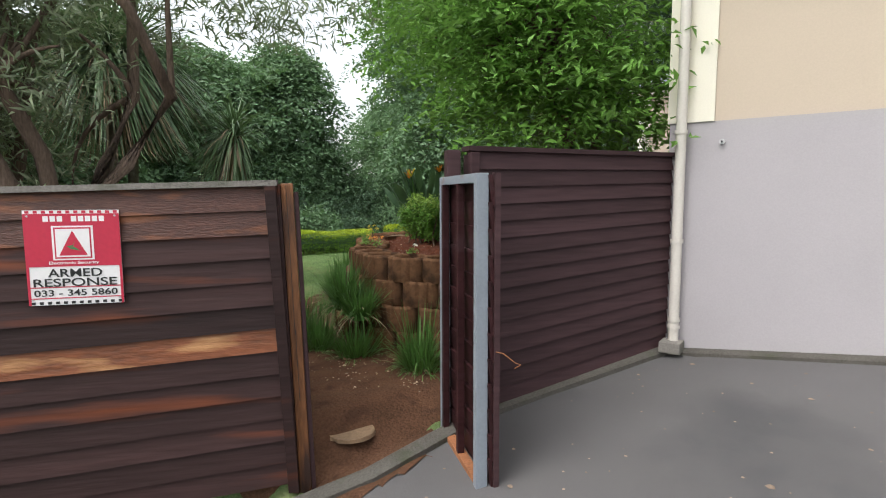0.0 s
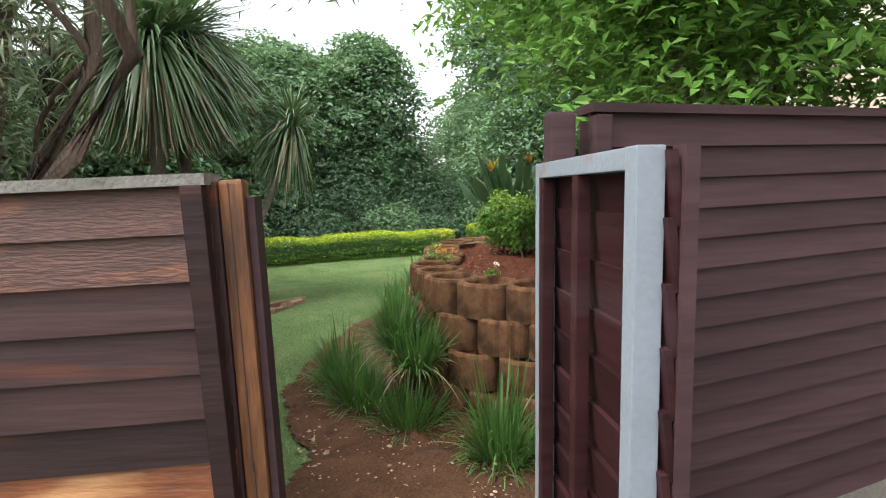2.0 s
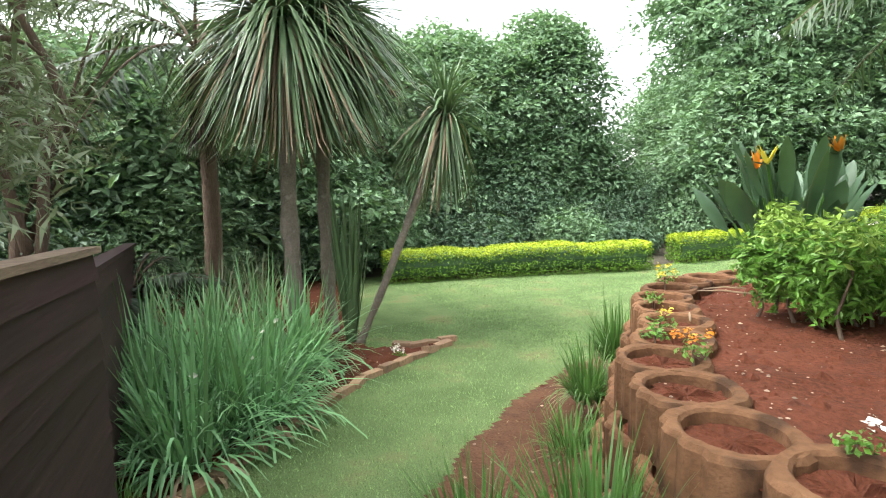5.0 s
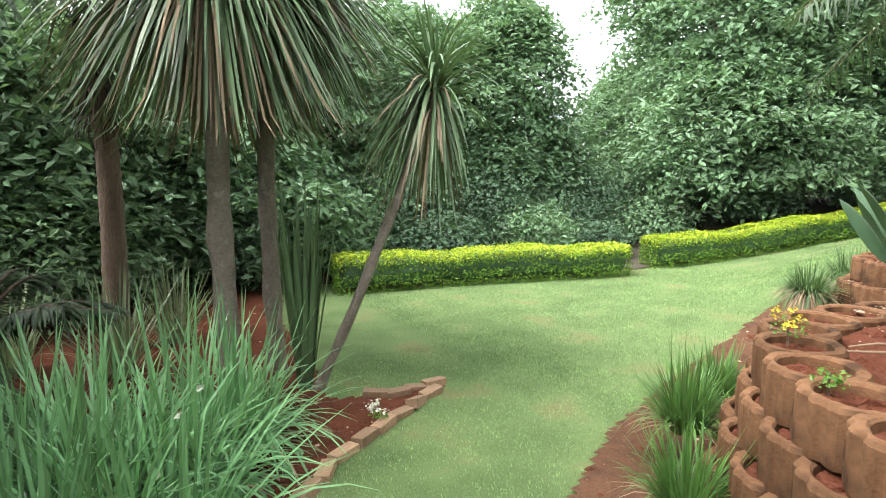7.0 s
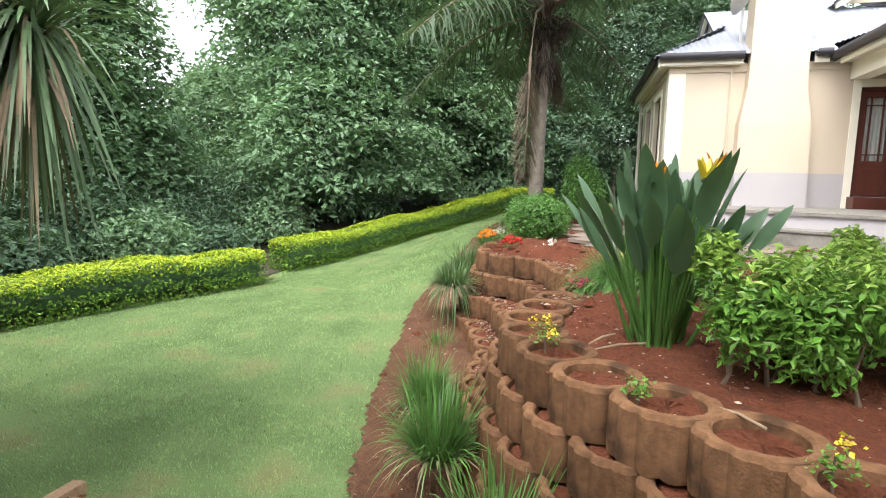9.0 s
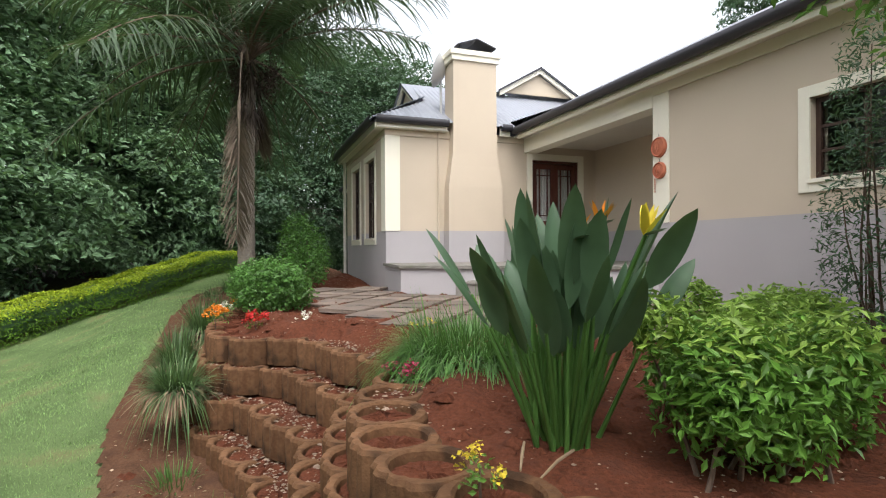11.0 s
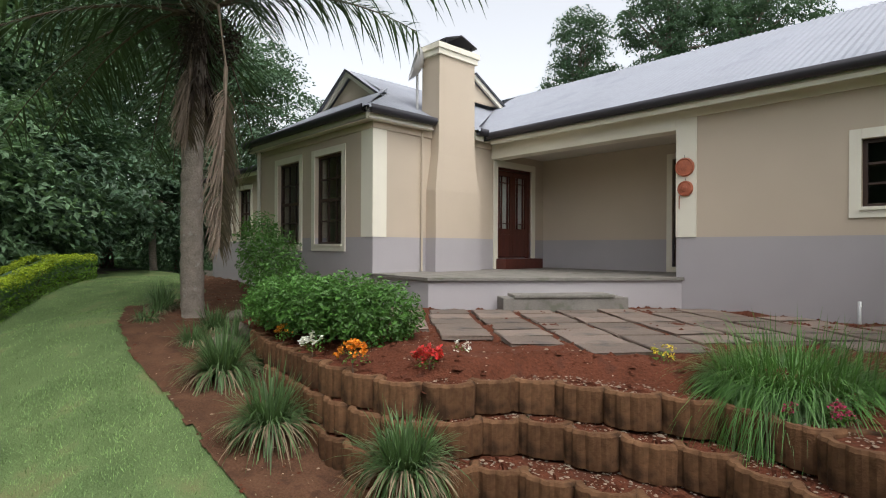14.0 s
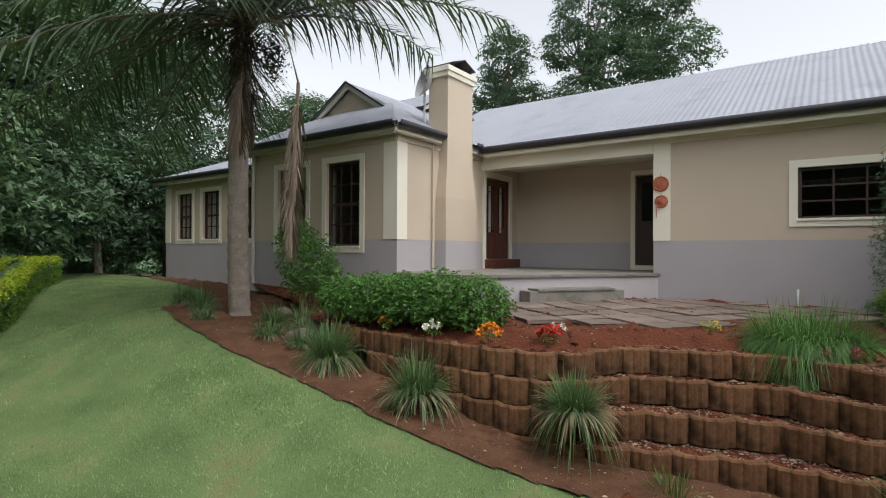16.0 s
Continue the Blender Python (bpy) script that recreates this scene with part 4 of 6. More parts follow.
def gate_post(at, z0, z1, mat, label, size=0.1, lean=0.0, plank=True):
    p = thing("gate_post", (at[0], at[1], z0), label, "post", rz=-41)
    p.matrix_world = pose(at[0], at[1], z0, 0, 0, -41) @ pose(lean, 0, 0, 0, -lean * 34, 0)
    part("post_shaft", boxes(((-size / 2, -size / 2, -0.15), (size / 2, size / 2, z1 - z0)), bevel=0.012), mat, p)
    if plank:
        part("post_plank", boxes(((-size / 2 - 0.04, -size / 2 - 0.005, -0.1), (-size / 2 - 0.002, size / 2 + 0.01, z1 - z0 - 0.004)), bevel=0.006), FENCE_DARK, p, "dark stained plank")
        part("gate_stop", boxes(((size / 2 + 0.002, -size / 2 + 0.02, -0.1), (size / 2 + 0.026, size / 2 + 0.03, z1 - z0 - 0.05)), bevel=0.004), FENCE_PLUM, p, "dark gate stop board")
        part("post_crack", boxes(((-0.006, -size / 2 - 0.0015, 0.9), (-0.003, -size / 2 + 0.004, z1 - z0 - 0.01)), ((-0.003, -size / 2 - 0.0015, 0.5), (0.0, -size / 2 + 0.004, 0.93))), SIGN_BLACK, p, "long drying crack")
    return p


gate_post((3.16, 1.665), 0.03, 1.805, POST_WOOD, "orange-brown timber gate post with a split face", 0.068, lean=0.05)
gate_post((4.185, 1.225), 0.1, 2.035, FENCE_PLUM, "dark plum timber gate post", 0.095, plank=False)

gate = thing("gate", (4.085, 1.225, 0.1), "open garden gate of boards in a grey steel frame", "gate", rz=math.degrees(math.atan2(0.6 - 1.225, 3.57 - 4.085)))
GL, GH = 0.79, 1.75
part("gate_frame", boxes(((0, -0.03, 0), (0.045, 0.03, GH)), ((GL - 0.055, -0.035, 0), (GL, 0.03, GH)), ((0.045, -0.03, GH - 0.05), (GL - 0.06, 0.03, GH)), bevel=0.004), GATE_STEEL, gate, "grey painted steel frame")
part("gate_rail", boxes(((0.045, -0.03, 0.0), (GL - 0.06, 0.03, 0.045)), bevel=0.004), GATE_RUST, gate, "rusty bottom rail")
for gx in (0.047, 0.38):
    part("gate_stile", boxes(((gx, -0.03, 0.045), (gx + 0.042, 0.012, GH - 0.05)), bevel=0.005), GATE_BOARD, gate)
nb = 12
for q in range(nb):
    z0, h = 0.03 + (GH - 0.06) * q / nb, (GH - 0.06) / nb + 0.018
    v = []
    for x in (0.0, GL + 0.02):
        v += [(x, 0.046, z0), (x, 0.066, z0), (x, 0.045, z0 + h), (x, 0.026, z0 + h)]
    part("gate_board", np_mesh("gate_board", v, [(0, 1, 2, 3), (4, 7, 6, 5), (0, 4, 5, 1), (1, 5, 6, 2), (2, 6, 7, 3), (3, 7, 4, 0)], GATE_BOARD), None, gate)
part("gate_trim", boxes(((GL - 0.02, 0.055, 0.0), (GL + 0.035, 0.085, GH))), FENCE_PLUM, gate)
for z in (0.25, 1.3):
    part("hinge", boxes(((-0.06, 0.0, z), (0.03, 0.02, z + 0.03)), bevel=0.003), GUTTER, gate)
part("latch", np_mesh("latch", *tube([(GL + 0.04, 0.06, 0.8), (GL + 0.05, 0.1, 0.79), (GL + 0.07, 0.16, 0.74), (GL + 0.05, 0.2, 0.72), (GL + 0.04, 0.17, 0.7)], [0.003] * 5, 6), GATE_RUST), None, gate, "loop of thin rusty wire")


# kerb along the fence and house
def kerb(name, line, w, h, mat, label):
    p = np.array(line, float)
    ahead = np.gradient(p, axis=0)
    ahead /= np.linalg.norm(ahead, axis=1)[:, None]
    nl = np.stack([-ahead[:, 1], ahead[:, 0]], 1)
    z = yard_z(p[:, 0], p[:, 1])
    v = []
    for q in range(len(p)):
        for o, dz in ((0, -0.1), (0, h * 0.8), (0.02, h), (w - 0.02, h + 0.01), (w, h), (w, -0.1)):
            v.append((p[q, 0] + nl[q, 0] * o, p[q, 1] + nl[q, 1] * o, z[q] + dz))
    k = 6
    fc = [(a * k + i, (a + 1) * k + i, (a + 1) * k + i + 1, a * k + i + 1) for a in range(len(p) - 1) for i in range(k - 1)]
    return tagged(new(name, np_mesh(name, v, fc, mat)), label, "kerb", kind="structure")


kerb("kerb_1", [(3.0, 1.48), (3.4, 1.26), (3.9, 1.12), (4.35, 0.98), (4.9, 0.62), (5.4, 0.28), (5.74, 0.06)], 0.12, 0.045, KERB, "low stained concrete kerb below the fence")
kerb("kerb_2", [(5.64, 0.2), (5.64, -2), (5.64, -7)], 0.12, 0.03, KERB, "concrete edge at the foot of the house wall")


# ---- plants ----
def unit(v):
    return v / (np.linalg.norm(v, axis=1)[:, None] + 1e-9)


def sphere_dirs(rng, n, lo=-1.0, hi=1.0):
    a, z = rng.uniform(0, 2 * np.pi, n), rng.uniform(lo, hi, n)
    r = np.sqrt(np.maximum(0, 1 - z * z))
    return np.stack([np.cos(a) * r, np.sin(a) * r, z], 1)


def crown_points(rng, blobs, clumps, per, spread):
    """Places of leaves in clumps, spread over the outer parts of several ellipsoids (x, y, z, rx, ry, rz)."""
    b = np.array(blobs, float)
    vol = (b[:, 3] * b[:, 4]) ** 0.8 * b[:, 5] ** 0.4
    which = rng.choice(len(b), clumps, p=vol / vol.sum())
    d = sphere_dirs(rng, clumps, -0.75, 1.0)
    rad = rng.uniform(0.55, 1.08, clumps) ** 0.7
    cen = b[which, :3] + d * b[which, 3:] * rad[:, None]
    reach = spread * 1.75 * rng.uniform(0.6, 1.25, (clumps, 1))
    ang, u = rng.uniform(0, 2 * np.pi, (clumps, per)), np.sqrt(rng.uniform(0, 1, (clumps, per)))
    r = reach * u
    off = np.stack([np.cos(ang) * r, np.sin(ang) * r, rng.normal(0, 0.16 * spread, (clumps, per)) - 0.5 * r * u], -1)
    pts = (cen[:, None] + off).reshape(-1, 3)
    out = np.repeat(d, per, axis=0)
    return pts, out, cen


def tree(name, base, trunks, blobs, clumps, per, leaf, mat, bark, label, seed, aspect=0.5, spread=0.3, limbs=10, trunk_r=0.15, group="", up=0.5, clear=None):
    """A tree: trunks as bent tapered tubes, limbs to the clumps, a crown of many leaves."""
    rng = np.random.default_rng(seed)
    t = thing(name, base, label, "tree", group)
    base = np.array(base, float)
    pts, out, cen = crown_points(rng, blobs, clumps, per, spread)
    if clear is not None:
        ok = ~inside(pts[:, 0], pts[:, 1], clear) | (pts[:, 2] > 2.9)
        pts, out = pts[ok], out[ok]
        cen = cen[~inside(cen[:, 0], cen[:, 1], clear)]
    pieces, tips = [], []
    for tr in trunks:
        p = np.array(tr, float)
        s = np.linspace(0, len(p) - 1, 9)
        q = np.stack([np.interp(s, np.arange(len(p)), p[:, k]) for k in range(3)], 1)
        q[1:-1] += rng.normal(0, 0.04, (7, 3))
        r = np.linspace(trunk_r, trunk_r * 0.4, 9)
        r[0] *= 1.35
        pieces.append(tube(q, r, 10, 0.04, seed))
        tips.append(q[-1])
        tips.append(q[5])
    part("trunk", np_mesh("trunk", *joined([(v - base, f) for v, f in pieces]), bark, smooth=True), None, t)
    lp = []
    for c in cen[rng.choice(len(cen), min(limbs, len(cen)), replace=False)]:
        a = tips[int(np.argmin([np.linalg.norm(c - q) for q in tips]))]
        mid = (a + c) / 2 + rng.normal(0, 0.12, 3) + [0, 0, 0.1]
        s = np.linspace(0, 1, 7)[:, None]
        q = (1 - s) ** 2 * a + 2 * s * (1 - s) * mid + s ** 2 * c
        lp.append(tube(q, np.linspace(trunk_r * 0.38, 0.008, 7), 6, 0.03, seed))
    for v, f in lp:
        part("limb", np_mesh("limb", v - base, f, bark, smooth=True), None, t)
    v, f = leaf_quads(pts - base, leaf, seed, up, aspect, out)
    part("crown", np_mesh("crown", v, f, mat), None, t)
    return t


def bush(name, at, blobs, n, leaf, mats, label, seed, aspect=0.55, group="", shell=0.6, stems=8):
    """A leafy shrub over short stems; the second leaf colour goes on its upper part."""
    rng = np.random.default_rng(seed)
    t = thing(name, at, label, "bush", group)
    b = np.array(blobs, float)
    which = rng.choice(len(b), n, p=b[:, 3] ** 2 / (b[:, 3] ** 2).sum())
    d = sphere_dirs(rng, n, -0.8, 1.0)
    lump = 1 + 0.12 * np.sin(d[:, 0] * 6 + which) * np.sin(d[:, 1] * 7 + 2 * d[:, 2] * 5)
    p = b[which, :3] + d * b[which, 3:] * (rng.uniform(shell, 1.05, n) * lump)[:, None]
    p[:, 2] = np.maximum(p[:, 2], 0.02)
    v, f = leaf_quads(p, leaf, seed, 0.5, aspect, d)
    ids = None
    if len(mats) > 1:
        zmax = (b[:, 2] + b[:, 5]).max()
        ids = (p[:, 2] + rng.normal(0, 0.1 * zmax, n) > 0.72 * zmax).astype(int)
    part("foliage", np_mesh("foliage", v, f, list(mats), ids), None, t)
    st = []
    for q in range(stems):
        e = b[q % len(b), :3] + rng.normal(0, 0.4, 3) * b[q % len(b), 3:] * 0.7
        s = np.linspace(0, 1, 5)[:, None]
        a = np.array([*(b[q % len(b), :2] * 0.7 + rng.normal(0, 0.04, 2)), -0.03])
        st.append(tube(a * (1 - s) + e * s + rng.normal(0, 0.012, (5, 3)), np.linspace(0.012, 0.004, 5), 5))
    part("stem", np_mesh("stem", *joined(st), BARK), None, t)
    return t


def tuft(name, at, n, length, width, spread, mat, label, seed, droop=0.45, base_r=0.08, lean=0.55, group="", dry=0.0, cat="grass"):
    """A clump of grass-like blades, with some dry ones at its foot."""
    rng = np.random.default_rng(seed)
    t = thing(name, at, label, cat, group)
    a = rng.uniform(0, 2 * np.pi, n)
    r = base_r * np.sqrt(rng.uniform(0, 1, n))
    b = np.stack([np.cos(a) * r, np.sin(a) * r, np.full(n, -0.02)], 1)
    out = rng.uniform(0.02, 1.0, n) ** 0.8 * lean * spread
    aa = a + rng.normal(0, 0.5, n)
    way = np.stack([np.cos(aa) * out, np.sin(aa) * out, np.ones(n)], 1)
    ln = length * rng.uniform(0.55, 1.1, n)
    v, f = strips(b, way, ln, width * rng.uniform(0.6, 1.2, n), droop * rng.uniform(0.2, 1.5, n) * (0.25 + out), 5)
    tagged(part("blade", np_mesh("blade", v, f, mat), None, t), kind="stuff")
    if dry:
        m = int(n * dry)
        a = rng.uniform(0, 2 * np.pi, m)
        b = np.stack([np.cos(a) * base_r, np.sin(a) * base_r, np.full(m, 0.02)], 1)
        way = np.stack([np.cos(a), np.sin(a), rng.uniform(0.1, 1.0, m)], 1)
        v, f = strips(b, way, length * rng.uniform(0.3, 0.7, m), width, rng.uniform(0.4, 1.0, m), 4)
        part("dry_blade", np_mesh("dry_blade", v, f, DRY), None, t)
    return t


def cordyline(name, base, trunk, head, n, length, width, label, seed, r=0.09, bark=BARK, down=-0.75, skirt=0.5, low=0.0, away=None):
    """A cabbage tree: a bare trunk and a head of strap leaves, the older ones hanging."""
    rng = np.random.default_rng(seed)
    t = thing(name, base, label, "tree")
    base = np.array(base, float)
    p = np.array(trunk, float) - base
    s = np.linspace(0, len(p) - 1, 14)
    q = np.stack([np.interp(s, np.arange(len(p)), p[:, k]) for k in range(3)], 1)
    rr = r * (1 + 0.12 * np.sin(np.arange(14) * 2.4))
    rr[0] *= 1.4
    part("trunk", np_mesh("trunk", *tube(q, rr, 12, 0.05, seed), bark, smooth=True), None, t)
    h = np.array(head, float) - base
    d = sphere_dirs(rng, n, down, 1.0)
    if away:
        d = d[~((d[:, :2] @ np.array(away) > 0.4) & (d[:, 2] < 0.05))]
        n = len(d)
    b = h + d * 0.06 + np.stack([np.zeros(n), np.zeros(n), rng.uniform(-0.25, 0.05, n)], 1)
    v, f = strips(b, d, length * rng.uniform(0.65, 1.1, n), width * rng.uniform(0.7, 1.2, n), rng.uniform(0.1, 0.55, n) + 0.25 * (d[:, 2] < 0.2), 6, keel=0.35)
    lift = lambda w: np.c_[w[:, :2], np.where(w[:, 2] < low, low + (w[:, 2] - low) * 0.25, w[:, 2])] if low else w
    part("leaf", np_mesh("leaf", lift(v), f, CORDYLINE), None, t)
    m = int(n * skirt)
    if m:
        a = rng.uniform(0, 2 * np.pi, m)
        if away:
            turn_to = math.atan2(away[1], away[0]) + np.pi
            a = turn_to + (a - np.pi) * 0.62
        b = h + np.stack([np.cos(a) * 0.1, np.sin(a) * 0.1, rng.uniform(-0.45, -0.05, m)], 1)
        sp = rng.uniform(0.15, 0.75, m)
        way = np.stack([np.cos(a) * sp, np.sin(a) * sp, rng.uniform(-0.5, 0.25, m)], 1)
        v, f = strips(b, way, length * rng.uniform(0.6, 1.0, m), width * 0.8, rng.uniform(0.5, 0.95, m), 5, keel=0.35)
        ids = (rng.uniform(size=m) < 0.36).astype(int).repeat(5)
        part("old_leaf", np_mesh("old_leaf", lift(v), f, [CORDYLINE, DRY], ids), None, t, "hanging older leaves, some dry")
    return t


def frond(rng, root, way, length, droop, leaflet, n=46, width=0.035, hang=0.6):
    """One feather frond: its rib and its leaflets."""
    way = np.array(way, float) / np.linalg.norm(way)
    s = np.linspace(0, 1, 14)
    rib = root + way * (length * s)[:, None]
    rib[:, 2] -= droop * length * s ** 2
    k = np.linspace(0.12, 1.0, n)
    pos = np.stack([np.interp(k, s, rib[:, q]) for q in range(3)], 1)
    tang = np.stack([np.interp(k, s, np.gradient(rib[:, q])) for q in range(3)], 1)
    tang = unit(tang)
    side = unit(np.cross(tang, [0, 0, 1.0]))
    ln = leaflet * np.sin(np.pi * (0.12 + 0.8 * k)) ** 0.7
    out = []
    for sg in (-1, 1):
        w = side * sg + tang * 0.7 + rng.normal(0, 0.22, (n, 3)) + [0, 0, 0.1]
        out.append(strips(pos, w, ln * rng.uniform(0.8, 1.1, n), width, hang * rng.uniform(0.6, 1.3, n), 4))
    return tube(rib, np.linspace(0.028, 0.006, 14), 6), out


def feather_palm(name, base, top, r, n_fronds, length, label, seed, dead=3, elev=(0.0, 1.2), droop=(0.35, 0.8), fibre=True, bark=BARK_GREY, fruit=()):
    rng = np.random.default_rng(seed)
    t = thing(name, base, label, "palm")
    base, top = np.array(base, float), np.array(top, float) - np.array(base, float)
    n = 60
    s = np.linspace(0, 1, n)[:, None]
    p = top * s + np.array([0.06, 0.03, 0]) * np.sin(s * 3)
    rr = r * (1.15 - 0.2 * s[:, 0]) * (1 + 0.075 * (np.arange(n) % 3 == 0))
    rr[0] *= 1.25
    part("trunk", np_mesh("trunk", *tube(p, rr, 16, 0.02, seed), bark, smooth=True), None, t, "ringed grey trunk with lichen")
    if fibre:
        m = 320
        a = rng.uniform(0, 2 * np.pi, m)
        b = top + np.stack([np.cos(a) * r * 1.1, np.sin(a) * r * 1.1, rng.uniform(-0.95, 0.3, m)], 1)
        v, f = strips(b, np.stack([np.cos(a) * 0.5, np.sin(a) * 0.5, rng.uniform(-1, 0.3, m)], 1), rng.uniform(0.15, 0.42, m), 0.03, 0.6, 4)
        part("leaf_base", np_mesh("leaf_base", v, f, PALM_FIBRE), None, t, "dark fibrous old leaf bases")
    crown = top + np.array([0, 0, 0.35])
    ribs, lv = [], []
    for q in range(n_fronds):
        a = q * 2.399 + rng.normal(0, 0.15)
        e = rng.uniform(*elev)
        rib, leaf = frond(rng, crown + rng.normal(0, 0.03, 3), (math.cos(a) * math.cos(e), math.sin(a) * math.cos(e), math.sin(e)), length * rng.uniform(0.8, 1.1), rng.uniform(*droop), 0.55 * length / 2.6, 52, 0.042)
        part("frond_rib", np_mesh("frond_rib", *rib, BARK), None, t)
        part("frond_leaflet", np_mesh("frond_leaflet", *joined(leaf), PALM_LEAF), None, t)
    for q in range(dead):
        a = (3.04, 2.4, 5.6)[q % 3]
        reach, sink = (1.5, 0.25, 0.3)[q % 3], (0.85, 0.45, 0.4)[q % 3]
        drop = (2.3, 1.1, 0.9)[q % 3]
        tip = top + np.array([math.cos(a) * reach, math.sin(a) * reach, -sink])
        rib, leaf = frond(rng, tip, (0.03, 0.02, -1.0), drop, 0.0, 0.38, 150, 0.026, 1.0)
        arm = tube(np.array([top + [0, 0, 0.1], top + [math.cos(a) * reach * 0.35, math.sin(a) * reach * 0.35, 0.35], top + [math.cos(a) * reach * 0.75, math.sin(a) * reach * 0.75, 0.05], tip]), [0.035, 0.03, 0.022, 0.016], 6)
        part("dead_rib", np_mesh("dead_rib", *arm, DEAD_FROND), None, t)
        part("dead_frond", np_mesh("dead_frond", *joined([rib, *leaf]), DEAD_FROND), None, t, "dead brown frond hanging from the crown")
    for q, (fx, fy, fz) in enumerate(fruit):
        c = rng.normal(0, 1, (420, 3)) * [0.1, 0.1, 0.17] + top + np.array([fx, fy, fz])
        v, f = leaf_quads(c, 0.045, seed + q, 0.2, 0.8)
        bunch = part("fruit_bunch", np_mesh("fruit_bunch", v, f, PALM_FIBRE), None, t, "dark hanging bunch of dried fruit")
        tagged(bunch, "dark hanging bunch of dried fruit", kind="stuff")
    return t


def gz(x, y):
    return float(land_z(x, y))


# hedge: clipped, yellow on top
def hedge(line, w, h, label, seed):
    rng = np.random.default_rng(seed)
    p = np.array(line, float)
    seg = np.linalg.norm(np.diff(p, axis=0), axis=1)
    s = np.concatenate([[0], np.cumsum(seg)])
    L = s[-1]
    t = thing("hedge", (p[0, 0], p[0, 1], gz(*p[0])), label, "hedge", "clipped hedges along the lawn")
    base = np.array(t.location)
    n = int(L * 3000)
    at = rng.uniform(-0.02, L + 0.02, n)
    th = rng.uniform(-0.15, 1.15, n) * np.pi
    cu, su = np.cos(th), np.sin(th)
    sq = lambda c: np.sign(c) * np.abs(c) ** 0.4
    o, z = sq(cu) * w / 2, (0.5 + 0.5 * np.where(su < 0, -(np.abs(su) ** 0.3), sq(su))) * h
    z = np.where(su < 0, rng.uniform(0.02, 0.5, n) * h, z)
    end = np.minimum(at, L - at)
    round_end = np.clip(1 - (1 - np.clip(end / 0.25, 0, 1)) ** 2, 0, 1) ** 0.5
    o, z = o * (0.55 + 0.45 * round_end), z * (0.93 + 0.07 * round_end)
    cap = rng.uniform(size=n) < 0.03
    o, z = np.where(cap, rng.uniform(-0.5, 0.5, n) * w * 0.9, o), np.where(cap, rng.uniform(0.05, 0.95, n) * h, z)
    at = np.where(cap, np.where(rng.uniform(size=n) < 0.5, 0.02, L - 0.02), at)
    lump = 1 + 0.05 * np.sin(at * 2.3) + 0.03 * np.sin(at * 5.1 + 1)
    x, y = np.interp(at, s, p[:, 0]), np.interp(at, s, p[:, 1])
    tx, ty = np.interp(at + 0.2, s, p[:, 0]) - np.interp(at - 0.2, s, p[:, 0]), np.interp(at + 0.2, s, p[:, 1]) - np.interp(at - 0.2, s, p[:, 1])
    k = np.hypot(tx, ty) + 1e-9
    x, y = x - ty / k * o, y + tx / k * o
    pts = np.stack([x, y, land_z(x, y) + z * lump], 1) + rng.normal(0, 0.018, (n, 3))
    out = np.stack([-ty / k * cu, tx / k * cu, np.maximum(su, 0)], 1)
    v, f = leaf_quads(pts - base, 0.05, seed, 0.3, 0.6, out)
    ids = (z + rng.normal(0, 0.05, n) > 0.8 * h).astype(int)
    part("foliage", np_mesh("foliage", v, f, [HEDGE_SIDE, HEDGE_TOP], ids), None, t)
    core = []
    for q in np.linspace(0.2, L - 0.2, int(L * 3)):
        cx, cy = float(np.interp(q, s, p[:, 0])), float(np.interp(q, s, p[:, 1]))
        for _ in range(3):
            b = np.array([cx, cy, gz(cx, cy) - 0.02]) + [rng.normal(0, 0.08), rng.normal(0, 0.08), 0]
            core.append(tube(np.linspace(0, 1, 4)[:, None] * np.array([rng.normal(0, 0.1), rng.normal(0, 0.1), h * 0.9]) + b - base, [0.014, 0.012, 0.008, 0.004], 5))
    part("stem", np_mesh("stem", *joined(core), BARK), None, t)
    # solid dark tube down the middle, standing in for shade between the leaves
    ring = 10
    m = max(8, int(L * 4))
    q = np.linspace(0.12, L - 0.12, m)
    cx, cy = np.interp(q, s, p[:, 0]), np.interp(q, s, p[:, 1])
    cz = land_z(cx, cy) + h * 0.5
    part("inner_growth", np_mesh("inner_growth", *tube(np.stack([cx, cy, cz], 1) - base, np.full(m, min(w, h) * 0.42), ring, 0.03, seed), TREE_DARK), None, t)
    return t


hedge([(7.55, 12.0), (9.5, 11.6), (11.5, 11.0), (13.15, 10.45)], 0.7, 0.62, "clipped hedge, dark green with bright yellow-green top", 21)
hedge([(14.2, 10.65), (16.2, 9.95), (18.2, 8.95), (19.7, 7.9), (22.2, 6.7), (23.9, 5.75)], 0.7, 0.62, "long clipped hedge with bright yellow-green top", 22)

# cabbage trees and palms of the planting bed
cordyline("cabbage_tree", (5.1, 8.35, 0.1), [(5.1, 8.35, 0.0), (5.08, 8.4, 1.6), (5.12, 8.4, 3.8)], (5.12, 8.4, 4.0), 640, 1.5, 0.038, "tall cabbage tree with a big drooping head", 31, 0.1, BARK_GREY, -0.5, 0.9, 2.25)
cordyline("cabbage_tree", (5.62, 8.75, 0.1), [(5.62, 8.75, 0.0), (5.6, 8.8, 1.8), (5.66, 8.8, 4.0)], (5.66, 8.8, 4.2), 560, 1.45, 0.038, "tall cabbage tree with a grey trunk", 32, 0.085, BARK_GREY, -0.5, 0.9, 2.35)
